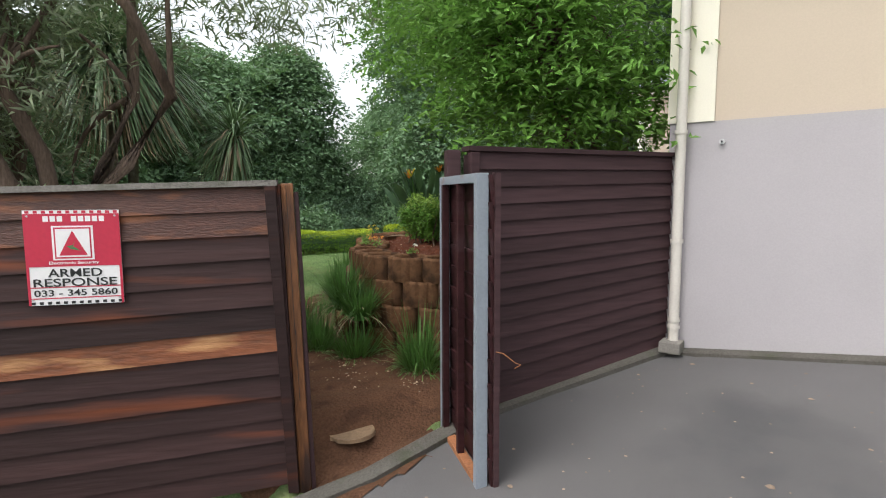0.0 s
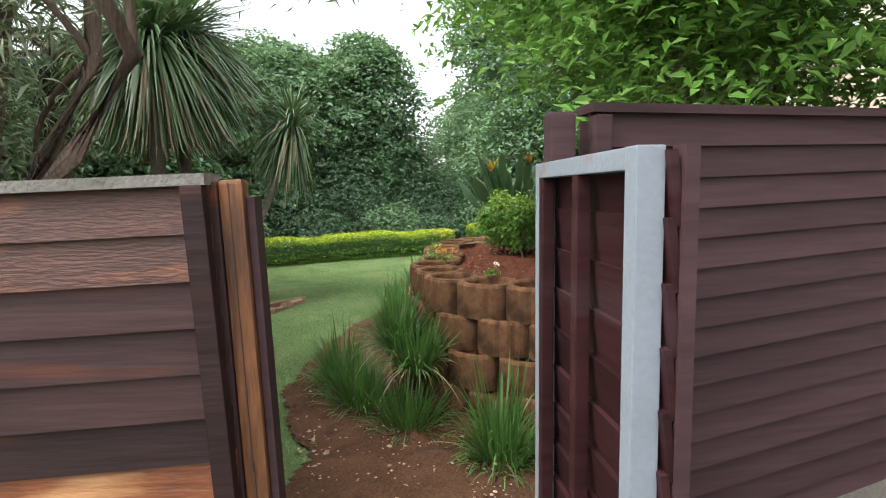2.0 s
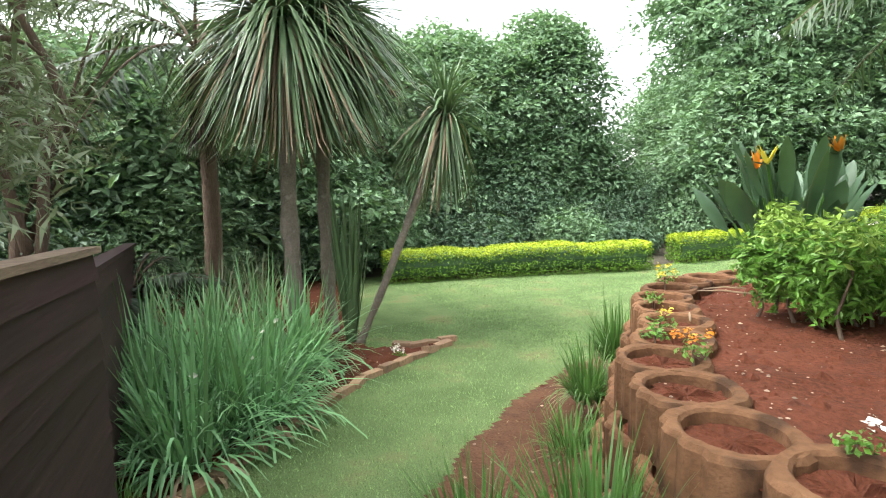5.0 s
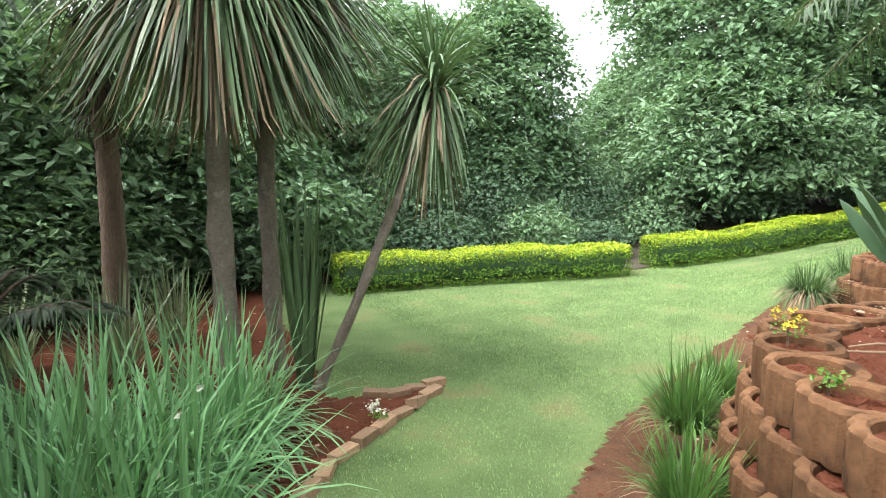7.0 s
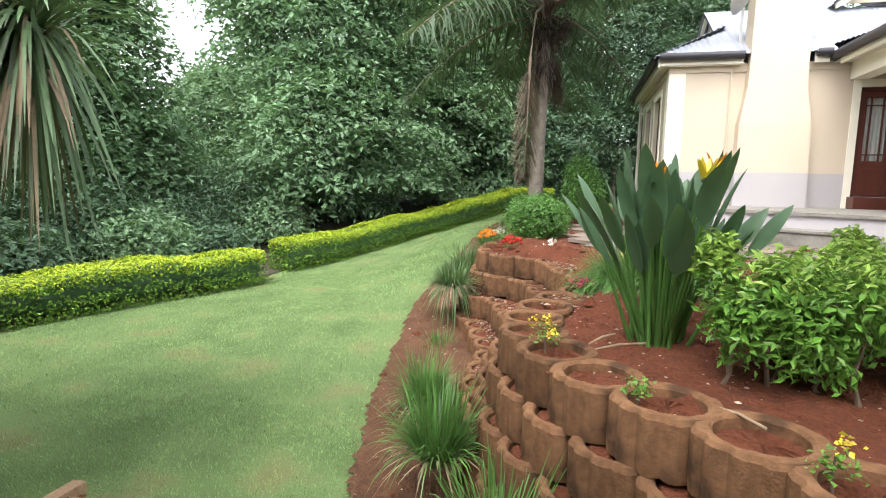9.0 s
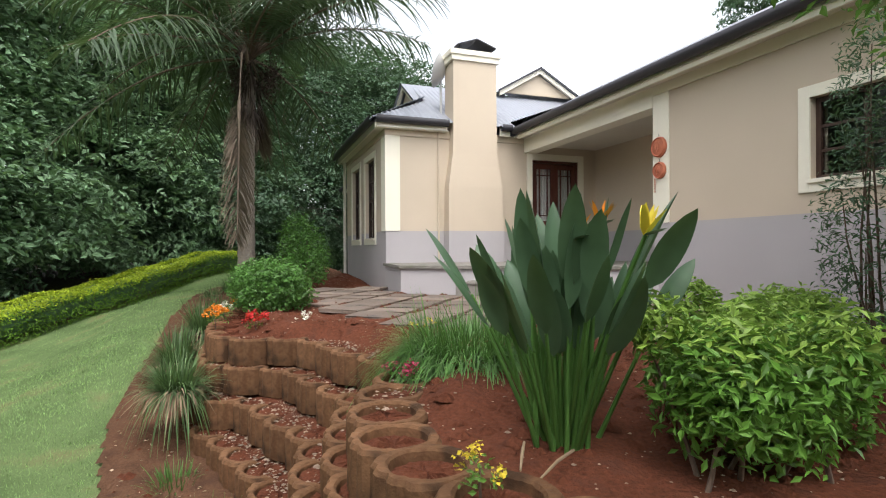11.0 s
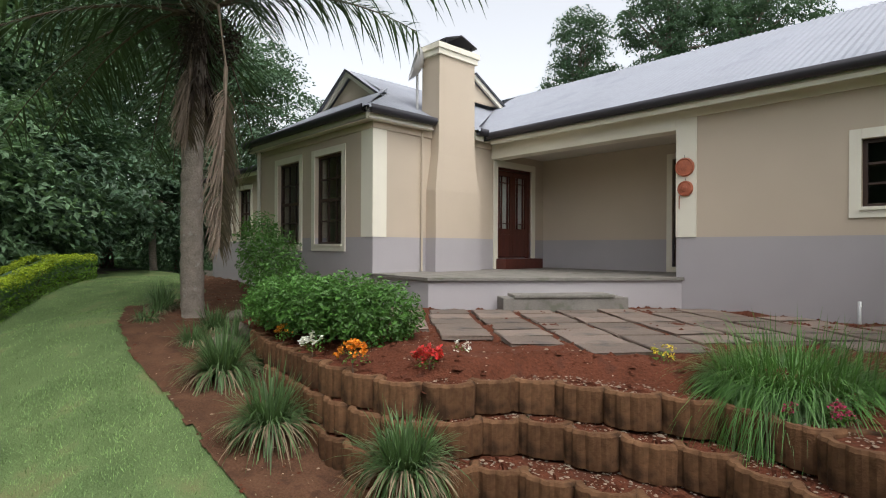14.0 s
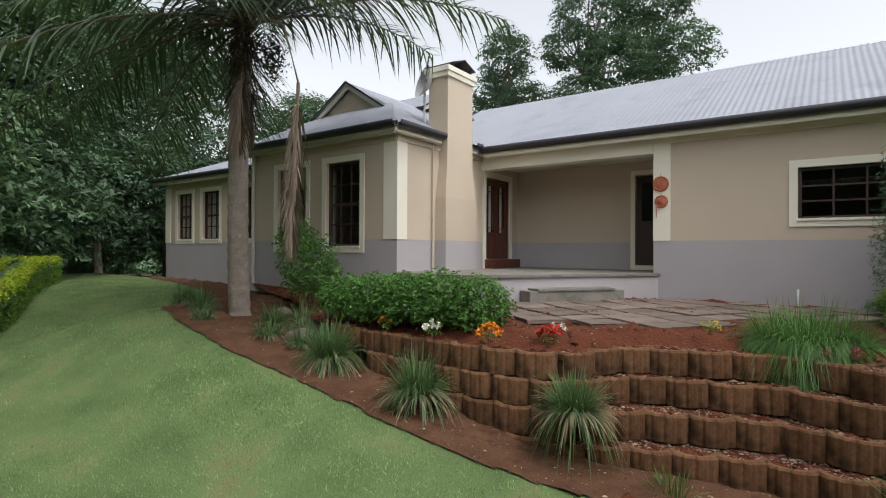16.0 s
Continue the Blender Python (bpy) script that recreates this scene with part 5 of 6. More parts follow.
cordyline("cabbage_tree", (5.72, 8.0, 0.12), [(5.72, 8.0, 0.0), (6.05, 7.75, 0.9), (6.36, 7.6, 1.75), (6.83, 7.67, 2.85)], (6.83, 7.67, 2.92), 330, 0.85, 0.03, "slim leaning cabbage tree with a round head", 33, 0.045, BARK_GREY, -0.8, 0.7, 1.5, (0.79, -0.61))
tuft("spear_plant", (5.68, 8.1, 0.1), 60, 1.9, 0.07, 0.35, CORDYLINE, "upright young cabbage tree with sword leaves", 34, 0.15, 0.06, 0.5, cat="plant")
feather_palm("bed_palm", (4.3, 10.4, 0.1), (4.3, 10.45, 3.6), 0.11, 14, 2.4, "brown-trunked palm with thin fronds", 35, 0, bark=BARK)
feather_palm("low_palm", (3.3, 8.6, 0.1), (3.3, 8.6, 0.35), 0.08, 12, 1.3, "low young feathery palm in the bed", 36, 0, (0.3, 1.2), (0.3, 0.6), False)
for q, (x, y, ln) in enumerate(((3.75, 6.25, 1.4), (4.1, 6.6, 1.5), (4.5, 6.9, 1.45), (4.0, 7.1, 1.45), (4.9, 7.35, 1.3), (3.6, 6.8, 1.3), (3.85, 5.72, 1.2), (4.3, 6.12, 1.25))):
    tuft("reed_clump", (x, y, gz(x, y)), 330, ln, 0.03, 1.25, TUFT_BLUE, "tall arching green reed clump in red soil", 40 + q, 0.95, 0.24, 0.85, "reed clumps of the planting bed", 0.06)
for q, (x, y) in enumerate(((4.9, 10.3), (4.3, 9.4), (3.4, 9.9))):
    tuft("flax_plant", (x, y, gz(x, y)), 90, 1.2, 0.03, 0.9, TREE_OLIVE, "grey-green sword-leaved plant in the bed", 50 + q, 0.3, 0.12, 0.9, cat="plant")
tuft("grass_tuft", (3.5, 5.05, gz(3.5, 5.05)), 80, 0.4, 0.014, 0.8, TUFT, "small green grass tuft at the bed's edge", 55, 0.6, 0.06)

# tufts at and in the block wall
for q, (x, y, z, ln, n) in enumerate(((4.98, 3.1, 0.6, 0.55, 300), (4.88, 2.8, 0.55, 0.42, 220), (4.72, 3.22, 0.12, 0.55, 260), (4.98, 3.85, 0.12, 0.6, 260), (4.72, 2.72, 0.12, 0.5, 260), (4.82, 3.5, 0.12, 0.5, 220), (4.85, 2.05, 0.15, 0.6, 200), (4.75, 1.95, 0.15, 0.4, 120), (8.35, 5.75, 0.2, 0.5, 260), (7.28, 5.38, 0.36, 0.55, 320), (6.55, 4.92, 0.3, 0.5, 220), (6.1, 4.55, 0.12, 0.42, 110), (8.5, 5.75, 0.12, 0.35, 110), (9.95, 6.05, 0.12, 0.3, 90))):
    tuft("border_grass", (x, y, z), int(n * 1.4), ln * 1.22, 0.014, 1.0, TUFT, "dense dark green border grass against the block wall", 60 + q, 0.7, 0.1, 0.8, "border grass along the wall", 0.1)
for q, (x, y, ln, n) in enumerate(((10.74, 6.12, 0.52, 420), (12.3, 6.3, 0.65, 380), (13.75, 6.15, 0.7, 400), (14.5, 5.9, 0.45, 180), (13.9, 5.6, 0.4, 120), (15.1, 6.0, 0.4, 150), (17.2, 5.75, 0.5, 200), (18.0, 5.6, 0.5, 180), (16.4, 6.2, 0.3, 110), (15.6, 5.55, 0.5, 200), (14.9, 5.6, 0.5, 180), (15.3, 5.2, 0.55, 200), (16.9, 5.9, 0.4, 140))):
    z = gz(x, y) + (0.42, 0.14, 0.08)[q] if q < 3 else gz(x, y) + 0.02
    tuft("border_grass", (x, y, z), int(n * 1.5), ln * 1.05, 0.015, 1.1, TUFT_DULL, "grey-green border grass with dry lower blades", 80 + q, 1.0, 0.12, 0.95, "border grass along the wall", 0.22)
tuft("grass_mound", (9.12, 4.0, 1.2), 6500, 0.65, 0.009, 1.5, TUFT, "wide soft mound of fine green grass by the patio", 95, 1.5, 0.48, 1.5)

# crane flowers
def strelitzia(at, n, seed, label):
    rng = np.random.default_rng(seed)
    t = thing("crane_flower", at, label, "plant")
    for q in range(n):
        a = rng.uniform(0, 2 * np.pi)
        lean = rng.uniform(0.03, 0.52)
        h = rng.uniform(0.4, 0.74)
        root = np.array([math.cos(a) * 0.12, math.sin(a) * 0.12, -0.02]) * rng.uniform(0.3, 1.4)
        tip = root + np.array([math.cos(a) * lean * h, math.sin(a) * lean * h, h])
        s = np.linspace(0, 1, 6)[:, None]
        stalk = tube(root * (1 - s) + tip * s, np.linspace(0.013, 0.008, 6), 6)
        L, W = rng.uniform(0.34, 0.52), rng.uniform(0.095, 0.135)
        d = np.array([math.cos(a) * lean * 1.1, math.sin(a) * lean * 1.1, 1.0])
        d /= np.linalg.norm(d)
        tw = a + rng.uniform(-0.9, 0.9)
        side = np.cross(d, [math.cos(tw), math.sin(tw), 0.0])
        side /= np.linalg.norm(side)
        nr = np.cross(side, d)
        k = np.linspace(0, 1, 9)
        wd = W / 2 * np.sin(np.pi * k ** 0.8) ** 0.75
        mid = tip + d * (L * k)[:, None] + (nr * (0.09 * L * k ** 2)[:, None]) - np.array([0, 0, 0.12]) * (L * k ** 3)[:, None]
        fold = nr * (wd * 0.45)[:, None]
        v = np.stack([mid + side * wd[:, None] + fold, mid, mid - side * wd[:, None] + fold], 1).reshape(-1, 3)
        i = np.arange(8) * 3
        f = np.concatenate([np.stack([i, i + 1, i + 4, i + 3], -1), np.stack([i + 1, i + 2, i + 5, i + 4], -1)])
        lf = part("leaf", np_mesh("leaf", v, f, STREL_LEAF, smooth=True), None, t, "grey-green paddle leaf")
        part("stalk", np_mesh("stalk", *stalk, TUFT, smooth=True), None, lf)
    for q, (dx, dy, h) in enumerate(((-0.45, -0.1, 0.92), (0.05, -0.25, 0.98), (-0.25, 0.1, 0.9))):
        s = np.linspace(0, 1, 6)[:, None]
        tip = np.array([dx, dy, h])
        st = part("flower_stalk", np_mesh("flower_stalk", *tube(tip * s, np.full(6, 0.009), 6), TUFT, smooth=True), None, t)
        b = np.repeat(tip[None], 7, 0)
        wy = np.stack([rng.normal(0, 0.35, 7) - 0.3, rng.normal(0, 0.35, 7), np.full(7, 1.0)], 1)
        part("petal", np_mesh("petal", *strips(b, wy, 0.15, 0.04, 0.1, 4), FLOWER_ORANGE if q else FLOWER_YELLOW), None, st, "orange petals")
        part("beak", np_mesh("beak", *strips(b[:2], np.array([[-1, 0.2, 0.25], [-1, 0.25, 0.2]]), 0.17, 0.045, 0.1, 4), STREL_LEAF), None, st)
    return t


strelitzia((7.7, 4.15, 1.08), 60, 101, "crane flower clump with grey-green paddle leaves and orange flowers")

# shrubs of the raised bed
for q, (x, y, r, h) in enumerate(((7.12, 3.72, 0.42, 0.68), (7.42, 3.3, 0.44, 0.7), (7.72, 2.8, 0.44, 0.7), (8.0, 2.2, 0.44, 0.66))):
    rr = np.random.default_rng(600 + q)
    lumps = [(0, 0, h * 0.46, r * 0.8, r * 0.8, h * 0.46)] + [(rr.uniform(-1, 1) * r * 0.75, rr.uniform(-1, 1) * r * 0.75, h * rr.uniform(0.18, 0.82), r * rr.uniform(0.25, 0.42), r * rr.uniform(0.25, 0.42), h * rr.uniform(0.16, 0.28)) for k in range(9)]
    bush("bed_shrub", (x, y, 1.08), lumps, 5200, 0.056, (BUSH_LEAF, BUSH_PALE), "bright green leafy shrub on red soil", 110 + q, 0.42, "shrubs of the raised bed", 0.5)
for q, (x, y, r, h) in enumerate(((12.3, 5.2, 0.42, 0.68), (12.75, 5.3, 0.45, 0.74), (13.25, 5.35, 0.44, 0.7), (13.75, 5.35, 0.45, 0.68), (14.4, 5.2, 0.42, 0.62))):
    bush("clipped_shrub", (x, y, 1.1), [(0, 0, h * 0.52, r, r, h * 0.5), (r * 0.5, 0, h * 0.5, r * 0.6, r * 0.6, h * 0.45)], 4600, 0.055, (CLIPPED, CLIPPED), "rounded dark green clipped shrub behind the wall", 120 + q, 0.5, "clipped shrubs behind the wall")
bush("dark_shrub", (16.0, 4.55, gz(16, 4.55) + 0.1), [(0, 0, 0.7, 0.5, 0.5, 0.6), (0.2, 0.1, 1.1, 0.35, 0.35, 0.45), (-0.25, 0, 0.5, 0.4, 0.4, 0.4)], 4200, 0.075, (CLIPPED,), "dark green feathery shrub near the house", 130, 0.4)
bush("low_shrub", (8.35, 0.75, 1.2), [(0, 0, 0.12, 0.2, 0.2, 0.12)], 260, 0.06, (TREE_LEAF,), "small dark plant at the foot of the wall", 131)
bush("wall_conifer", (8.15, 1.25, 1.15), [(0, 0, 0.9, 0.36, 0.36, 0.9), (0, 0, 1.9, 0.26, 0.26, 0.65)], 3600, 0.07, (TREE_DARK,), "dark feathery shrub in front of the window", 132, 0.2)


def bedding(at, n, h, flower, label, seed, leafm=None, blooms=10):
    rng = np.random.default_rng(seed)
    t = thing("bedding_plant", at, label, "flower", "bedding plants")
    d = sphere_dirs(rng, n, -0.1, 1)
    v, f = leaf_quads(d * h * 0.6 * rng.uniform(0.3, 1, (n, 1)) + [0, 0, h * 0.35], 0.026, seed, 0.4, 0.6, d)
    part("foliage", np_mesh("foliage", v, f, leafm or BUSH_LEAF), None, t)
    part("stem", np_mesh("stem", *tube([(0, 0, -0.03), (0, 0.004, h * 0.4), (0.004, 0, h * 0.7)], [0.006, 0.005, 0.003], 5), BARK), None, t)
    if flower:
        c = sphere_dirs(rng, blooms, 0.25, 1) * h * 0.55 + [0, 0, h * 0.5]
        p = (c[:, None] + rng.normal(0, 0.012, (blooms, 14, 3))).reshape(-1, 3)
        v, f = leaf_quads(p, 0.032 if blooms > 11 else 0.02, seed + 1, 0.8, 0.8)
        for b in range(blooms):
            part("flower_head", np_mesh("flower_head", v[b * 56:(b + 1) * 56], f[:14], flower), None, t)
    return t


for q, (x, y, z, h, fl, lab, bl) in enumerate((
    (5.54, 2.67, 1.09, 0.12, FLOWER_WHITE, "small bedding plant with pale dried blooms", 1), (5.85, 3.45, 1.09, 0.16, FLOWER_ORANGE, "small bedding plant with orange blooms", 4),
    (5.95, 3.75, 1.09, 0.13, None, "small green bedding plant", 0), (6.12, 3.87, 1.09, 0.14, FLOWER_YELLOW, "small green plant with yellow blooms", 2),
    (6.63, 4.37, 1.09, 0.13, None, "small green bedding plant in a block", 0), (7.2, 4.78, 1.1, 0.17, FLOWER_YELLOW, "small yellow-flowering bedding plant in a block", 7),
    (11.25, 5.46, 1.1, 0.22, FLOWER_RED, "bedding plant with a dense red bloom", 22), (11.73, 5.86, 1.1, 0.24, FLOWER_ORANGE, "bedding plant with an orange bloom", 22),
    (12.49, 5.8, 1.1, 0.2, FLOWER_WHITE, "bedding plant with white blooms", 12), (11.39, 4.97, 1.1, 0.18, FLOWER_WHITE, "bedding plant with a cream bloom", 7),
    (13.26, 5.7, 1.1, 0.18, FLOWER_ORANGE, "bedding plant with orange blooms", 10), (8.75, 4.55, 1.1, 0.13, FLOWER_PINK, "bedding plant with purple-pink blooms", 9),
    (9.0, 4.62, 1.1, 0.1, FLOWER_PINK, "bedding plant with purple-pink blooms", 7), (5.87, 7.0, 0.14, 0.14, FLOWER_WHITE, "small white-flowering plant in the bed's corner", 10),
    (14.3, 5.45, 1.1, 0.16, FLOWER_RED, "bedding plant with red blooms", 9), (10.0, 4.1, 1.15, 0.2, FLOWER_YELLOW, "sprig with small yellow blooms", 8))):
    bedding((x, y, z), 70, h, fl, lab, 150 + q, None, bl or 1)

# the queen palm on the lawn's edge
feather_palm("queen_palm", (16.4, 5.58, gz(16.4, 5.58) - 0.05), (16.42, 5.52, 5.25), 0.14, 40, 4.4, "tall queen palm with ringed trunk and a hanging dead frond", 141, 3, (0.05, 1.25), (0.3, 0.6), fruit=((-0.3, -0.32, -0.2), (-0.12, -0.42, 0.05), (-0.35, 0.2, -0.1)))
feather_palm("young_palm", (27.2, 3.3, gz(27.2, 3.3)), (27.2, 3.3, 2.9), 0.1, 12, 1.7, "young palm at the lawn's far end", 142, 0, (0.1, 1.2), (0.5, 0.9), False)

# olive-leaved trees behind the left fence
for q, (x, y, h) in enumerate(((2.75, 3.75, 5.0), (2.3, 4.6, 5.2), (2.65, 5.2, 5.4), (1.4, 5.4, 5.4), (2.3, 6.4, 5.6), (0.3, 6.6, 5.4), (2.6, 8.4, 5.8), (-1.2, 8.4, 5.5))):
    g = gz(x, y)
    rr = np.random.default_rng(500 + q)
    trunks = [[(x + rr.normal(0, 0.06), y + rr.normal(0, 0.06), g - 0.1), (x + rr.normal(0, 0.12), y + rr.normal(0, 0.1), 1.3), (x + rr.normal(0, 0.4), y + rr.normal(0, 0.3), 2.7), (x + rr.normal(-0.1, 0.75), y + rr.normal(0.1, 0.5), 4.6)] for k in range(4)]
    blobs = [(x - 0.2, y + 0.2, h - 0.9, 1.1, 1.1, 1.1), (x - 0.6, y + 0.5, h - 2.0, 1.0, 0.9, 0.9), (x + 0.45, y + 0.4, h - 1.6, 0.8, 0.8, 0.8), (x - 0.2, y + 0.9, h - 2.9, 0.9, 0.9, 0.7)]
    if q == 0:
        blobs += [(4.3, 3.0, 3.55, 0.65, 0.6, 0.5), (3.8, 3.5, 3.6, 0.8, 0.7, 0.6)]
    tree("willow_leaved_tree", (x, y, g), trunks, blobs, 330, 30, 0.14, TREE_OLIVE, BARK, "many-stemmed tree with narrow grey-green leaves", 200 + q, 0.13, 0.22, 46, 0.075, "narrow-leaved trees behind the fence", clear=[(2.9, 0), (3.15, 2.2), (3.5, 4.0), (3.6, 7), (9, 8), (9, 0)])

# the bright tree over the fence beside the house
tree("bright_tree", (6.35, 1.2, 1.0), [[(6.35, 1.2, 0.9), (6.3, 1.25, 1.9), (6.2, 1.4, 3.0)], [(6.4, 1.2, 0.9), (6.6, 1.1, 2.0), (6.9, 1.0, 3.2)]],
     [(6.2, 1.3, 3.1, 1.1, 1.0, 0.9), (5.7, 1.5, 2.6, 0.7, 0.7, 0.5), (6.6, 1.9, 3.9, 1.0, 0.9, 0.9), (5.6, 1.8, 4.1, 0.9, 0.8, 0.9), (6.7, 1.1, 2.7, 0.8, 0.6, 0.6), (6.3, 2.7, 3.5, 0.8, 0.8, 0.6), (6.8, 3.5, 4.7, 0.9, 0.9, 0.7), (5.9, 0.75, 2.75, 0.45, 0.4, 0.5), (5.3, 1.2, 3.3, 0.5, 0.5, 0.6)], 460, 60, 0.095, TREE_BRIGHT, BARK, "bright green leafy tree overhanging the fence", 220, 0.4, 0.3, 34, 0.07, up=1.3)
tree("bright_tree", (9.2, 16.5, 0), [[(9.2, 16.5, -0.3), (9.2, 16.4, 2.5), (9.4, 16.4, 4.5)]], [(9.2, 16.5, 4.0, 2.0, 2.0, 2.2)], 300, 24, 0.2, TREE_LEAF, BARK, "dense green tree behind the hedge", 221, 0.5, 0.35, 12, 0.14)

# woods behind the hedges and the house
WOODS = [(5.8, 15.0, 4.8, 2.2, 0), (2.5, 14.2, 4.8, 2.2, 0), (-0.5, 13.0, 4.6, 2.2, 0), (8.5, 18.5, 7.0, 2.8, 0), (12.0, 17.5, 6.8, 2.8, 0), (15.0, 16.6, 7.2, 1.9, 0), (15.8, 22.5, 6.2, 2.4, 0), (20.3, 13.1, 10.5, 3.0, 2), (22.5, 12.6, 11.0, 3.8, 2), (25.5, 10.0, 11.0, 3.6, 2), (27.5, 7.5, 10.5, 3.2, 1), (30.5, 4.0, 11.0, 3.6, 1), (31.5, -1.0, 11.0, 3.8, 1), (29.5, -7.0, 9.0, 3.4, 1), (25.0, 19.0, 5.5, 3.0, 2), (28.0, 11.0, 12.0, 3.6, 1), (33.0, 7.5, 13.0, 4.0, 1), (34.0, 0.5, 12.5, 4.0, 1), (-4.5, 10.5, 6.0, 2.6, 1), (-7, 14, 7.0, 3.0, 0)]
for q, (x, y, h, r, kind) in enumerate(WOODS):
    g = gz(x, y)
    low = 0.22 if kind == 2 else 0.26
    blobs = [(x, y, g + h * 0.62, r, r, h * 0.36), (x - r * 0.55, y - r * 0.35, g + h * low, r * 0.7, r * 0.7, h * 0.24), (x + r * 0.5, y - r * 0.4, g + h * (low + 0.05), r * 0.7, r * 0.7, h * 0.22), (x, y, g + h * 0.88, r * 0.6, r * 0.6, h * 0.15)]
    tree("wood_tree", (x, y, g), [[(x, y, g - 0.2), (x + 0.1, y, g + h * 0.35), (x + 0.2, y + 0.1, g + h * 0.75)]], blobs, 640, 72, 0.19 if kind != 2 else 0.2, (TREE_LEAF, TREE_DARK, TREE_LEAF)[kind], BARK, "large dense green tree of the wood" if kind else "leafy green tree of the wood", 240 + q, 0.5, 0.58, 14, 0.2, "trees of the wood", up=0.9)
for q, (x, y, h, r) in enumerate(((18.6, -15.5, 16.0, 3.0), (16.0, -17.5, 16.6, 3.0), (24.0, -16.5, 14.8, 2.2))):
    tree("tall_tree", (x, y, 0), [[(x, y, -0.5), (x, y, 6), (x + 0.3, y, 11)]], [(x, y, h - 1.6, r * 0.6, r * 0.6, 1.7), (x + 0.8, y, h - 3.6, r * 0.55, r * 0.55, 1.2), (x - 1.1, y, h - 4.4, r * 0.6, r * 0.6, 1.3), (x + 0.3, y, h - 6.2, r * 0.6, r * 0.6, 1.2)], 560, 32, 0.2, TREE_DARK, BARK_GREY, "tall grey-green tree behind the house roof", 270 + q, 0.35, 0.3, 22, 0.22, "tall trees behind the house")
# undergrowth behind the hedges
for q, (x, y, r, h) in enumerate(((8.3, 13.6, 1.0, 1.3), (10.5, 13.2, 1.1, 1.2), (12.8, 12.6, 1.0, 1.3), (14.4, 12.2, 0.8, 0.9), (16.6, 12.2, 1.1, 1.3), (19.5, 11.0, 1.2, 1.4), (22.4, 9.6, 1.2, 1.4), (24.2, 7.6, 1.0, 1.2), (25.0, 6.2, 0.8, 0.9), (6.6, 13.0, 1.0, 1.4), (3.4, 11.8, 1.2, 1.6), (1.5, 10.2, 1.3, 1.8), (23.4, 6.9, 0.6, 0.8), (28.5, 5.4, 1.3, 1.6))):
    bush("undergrowth_shrub", (x, y, gz(x, y)), [(0, 0, h * 0.5, r, r, h * 0.55), (r * 0.6, 0.2, h * 0.4, r * 0.7, r * 0.7, h * 0.45)], 2200, 0.13, (TREE_DARK if q % 2 else TREE_LEAF,), "dark undergrowth shrub behind the hedge", 300 + q, 0.5, "undergrowth behind the hedges", 0.5, 5)
for q, (x, y) in enumerate(((26.2, 2.9), (26.7, 2.6), (27.2, 2.2), (27.8, 1.9), (28.4, 1.6))):
    tuft("pale_tuft", (x, y, gz(x, y)), 160, 0.6, 0.02, 1.0, TUFT_BLUE, "pale green grass clump at the lawn's far end", 320 + q, 0.7, 0.15, 0.9, "pale clumps at the lawn's end")

for q, (x, y, r, h) in enumerate(((7.2, 14.6, 1.5, 2.4), (10.0, 14.8, 1.6, 2.6), (12.6, 14.2, 1.5, 2.3), (14.9, 13.9, 1.4, 1.6), (17.2, 13.6, 1.6, 2.2), (20.3, 12.4, 1.6, 2.6), (23.4, 10.6, 1.5, 2.6), (26.0, 8.0, 1.5, 2.6), (28.2, 5.8, 1.6, 2.6), (30.0, 2.4, 1.7, 2.6), (30.5, -2.0, 1.7, 2.6), (4.6, 13.2, 1.5, 2.6), (1.8, 12.2, 1.6, 2.8), (-0.8, 10.4, 1.6, 2.8), (-3.4, 11.4, 1.6, 2.8), (18.0, 16.4, 1.8, 2.6), (13.6, 16.4, 1.8, 2.6))):
    bush("understory_shrub", (x, y, gz(x, y)), [(0, 0, h * 0.45, r, r, h * 0.55), (r * 0.7, 0.3, h * 0.35, r * 0.8, r * 0.8, h * 0.45), (-r * 0.7, 0.2, h * 0.4, r * 0.8, r * 0.8, h * 0.45)], 6500, 0.105, (TREE_DARK,), "tall dark understory shrub of the wood", 340 + q, 0.5, "understory of the wood", 0.45, 5)
sheet("woodland_floor", [(-9, 9), (-2, 9.6), (3, 11.6), (6.9, 12.6), (9.6, 12.15), (13.3, 11.1), (16.4, 10.6), (18.6, 9.5), (20.2, 8.4), (23, 6.9), (25.6, 5.4), (28.4, 3.4), (29.5, -9), (48, -9), (48, 34), (-9, 34)], 0.7, lambda x, y: land_z(x, y) + 0.02, LITTER, 0.1, 8, label="dark leaf litter on the woodland floor", category="ground", kind="structure")

# far woods all round
rng = np.random.default_rng(9)
n = 26000
a = rng.uniform(0, 2 * np.pi, n)
rad = rng.uniform(38, 58, n)
top = 5.5 + 2.2 * np.sin(a * 5) + 1.5 * np.sin(a * 11 + 1) + 1.0 * np.sin(a * 23)
pts = np.stack([10 + np.cos(a) * rad, 4 + np.sin(a) * rad, -1.8 + rng.uniform(0, 1, n) ** 0.7 * (top + 2)], 1)
tagged(new("far_woods", np_mesh("far_woods", *leaf_quads(pts, 1.5, 5, 0.3, 0.7), TREE_LEAF)), "far green woods closing the view", "woods", kind="stuff")


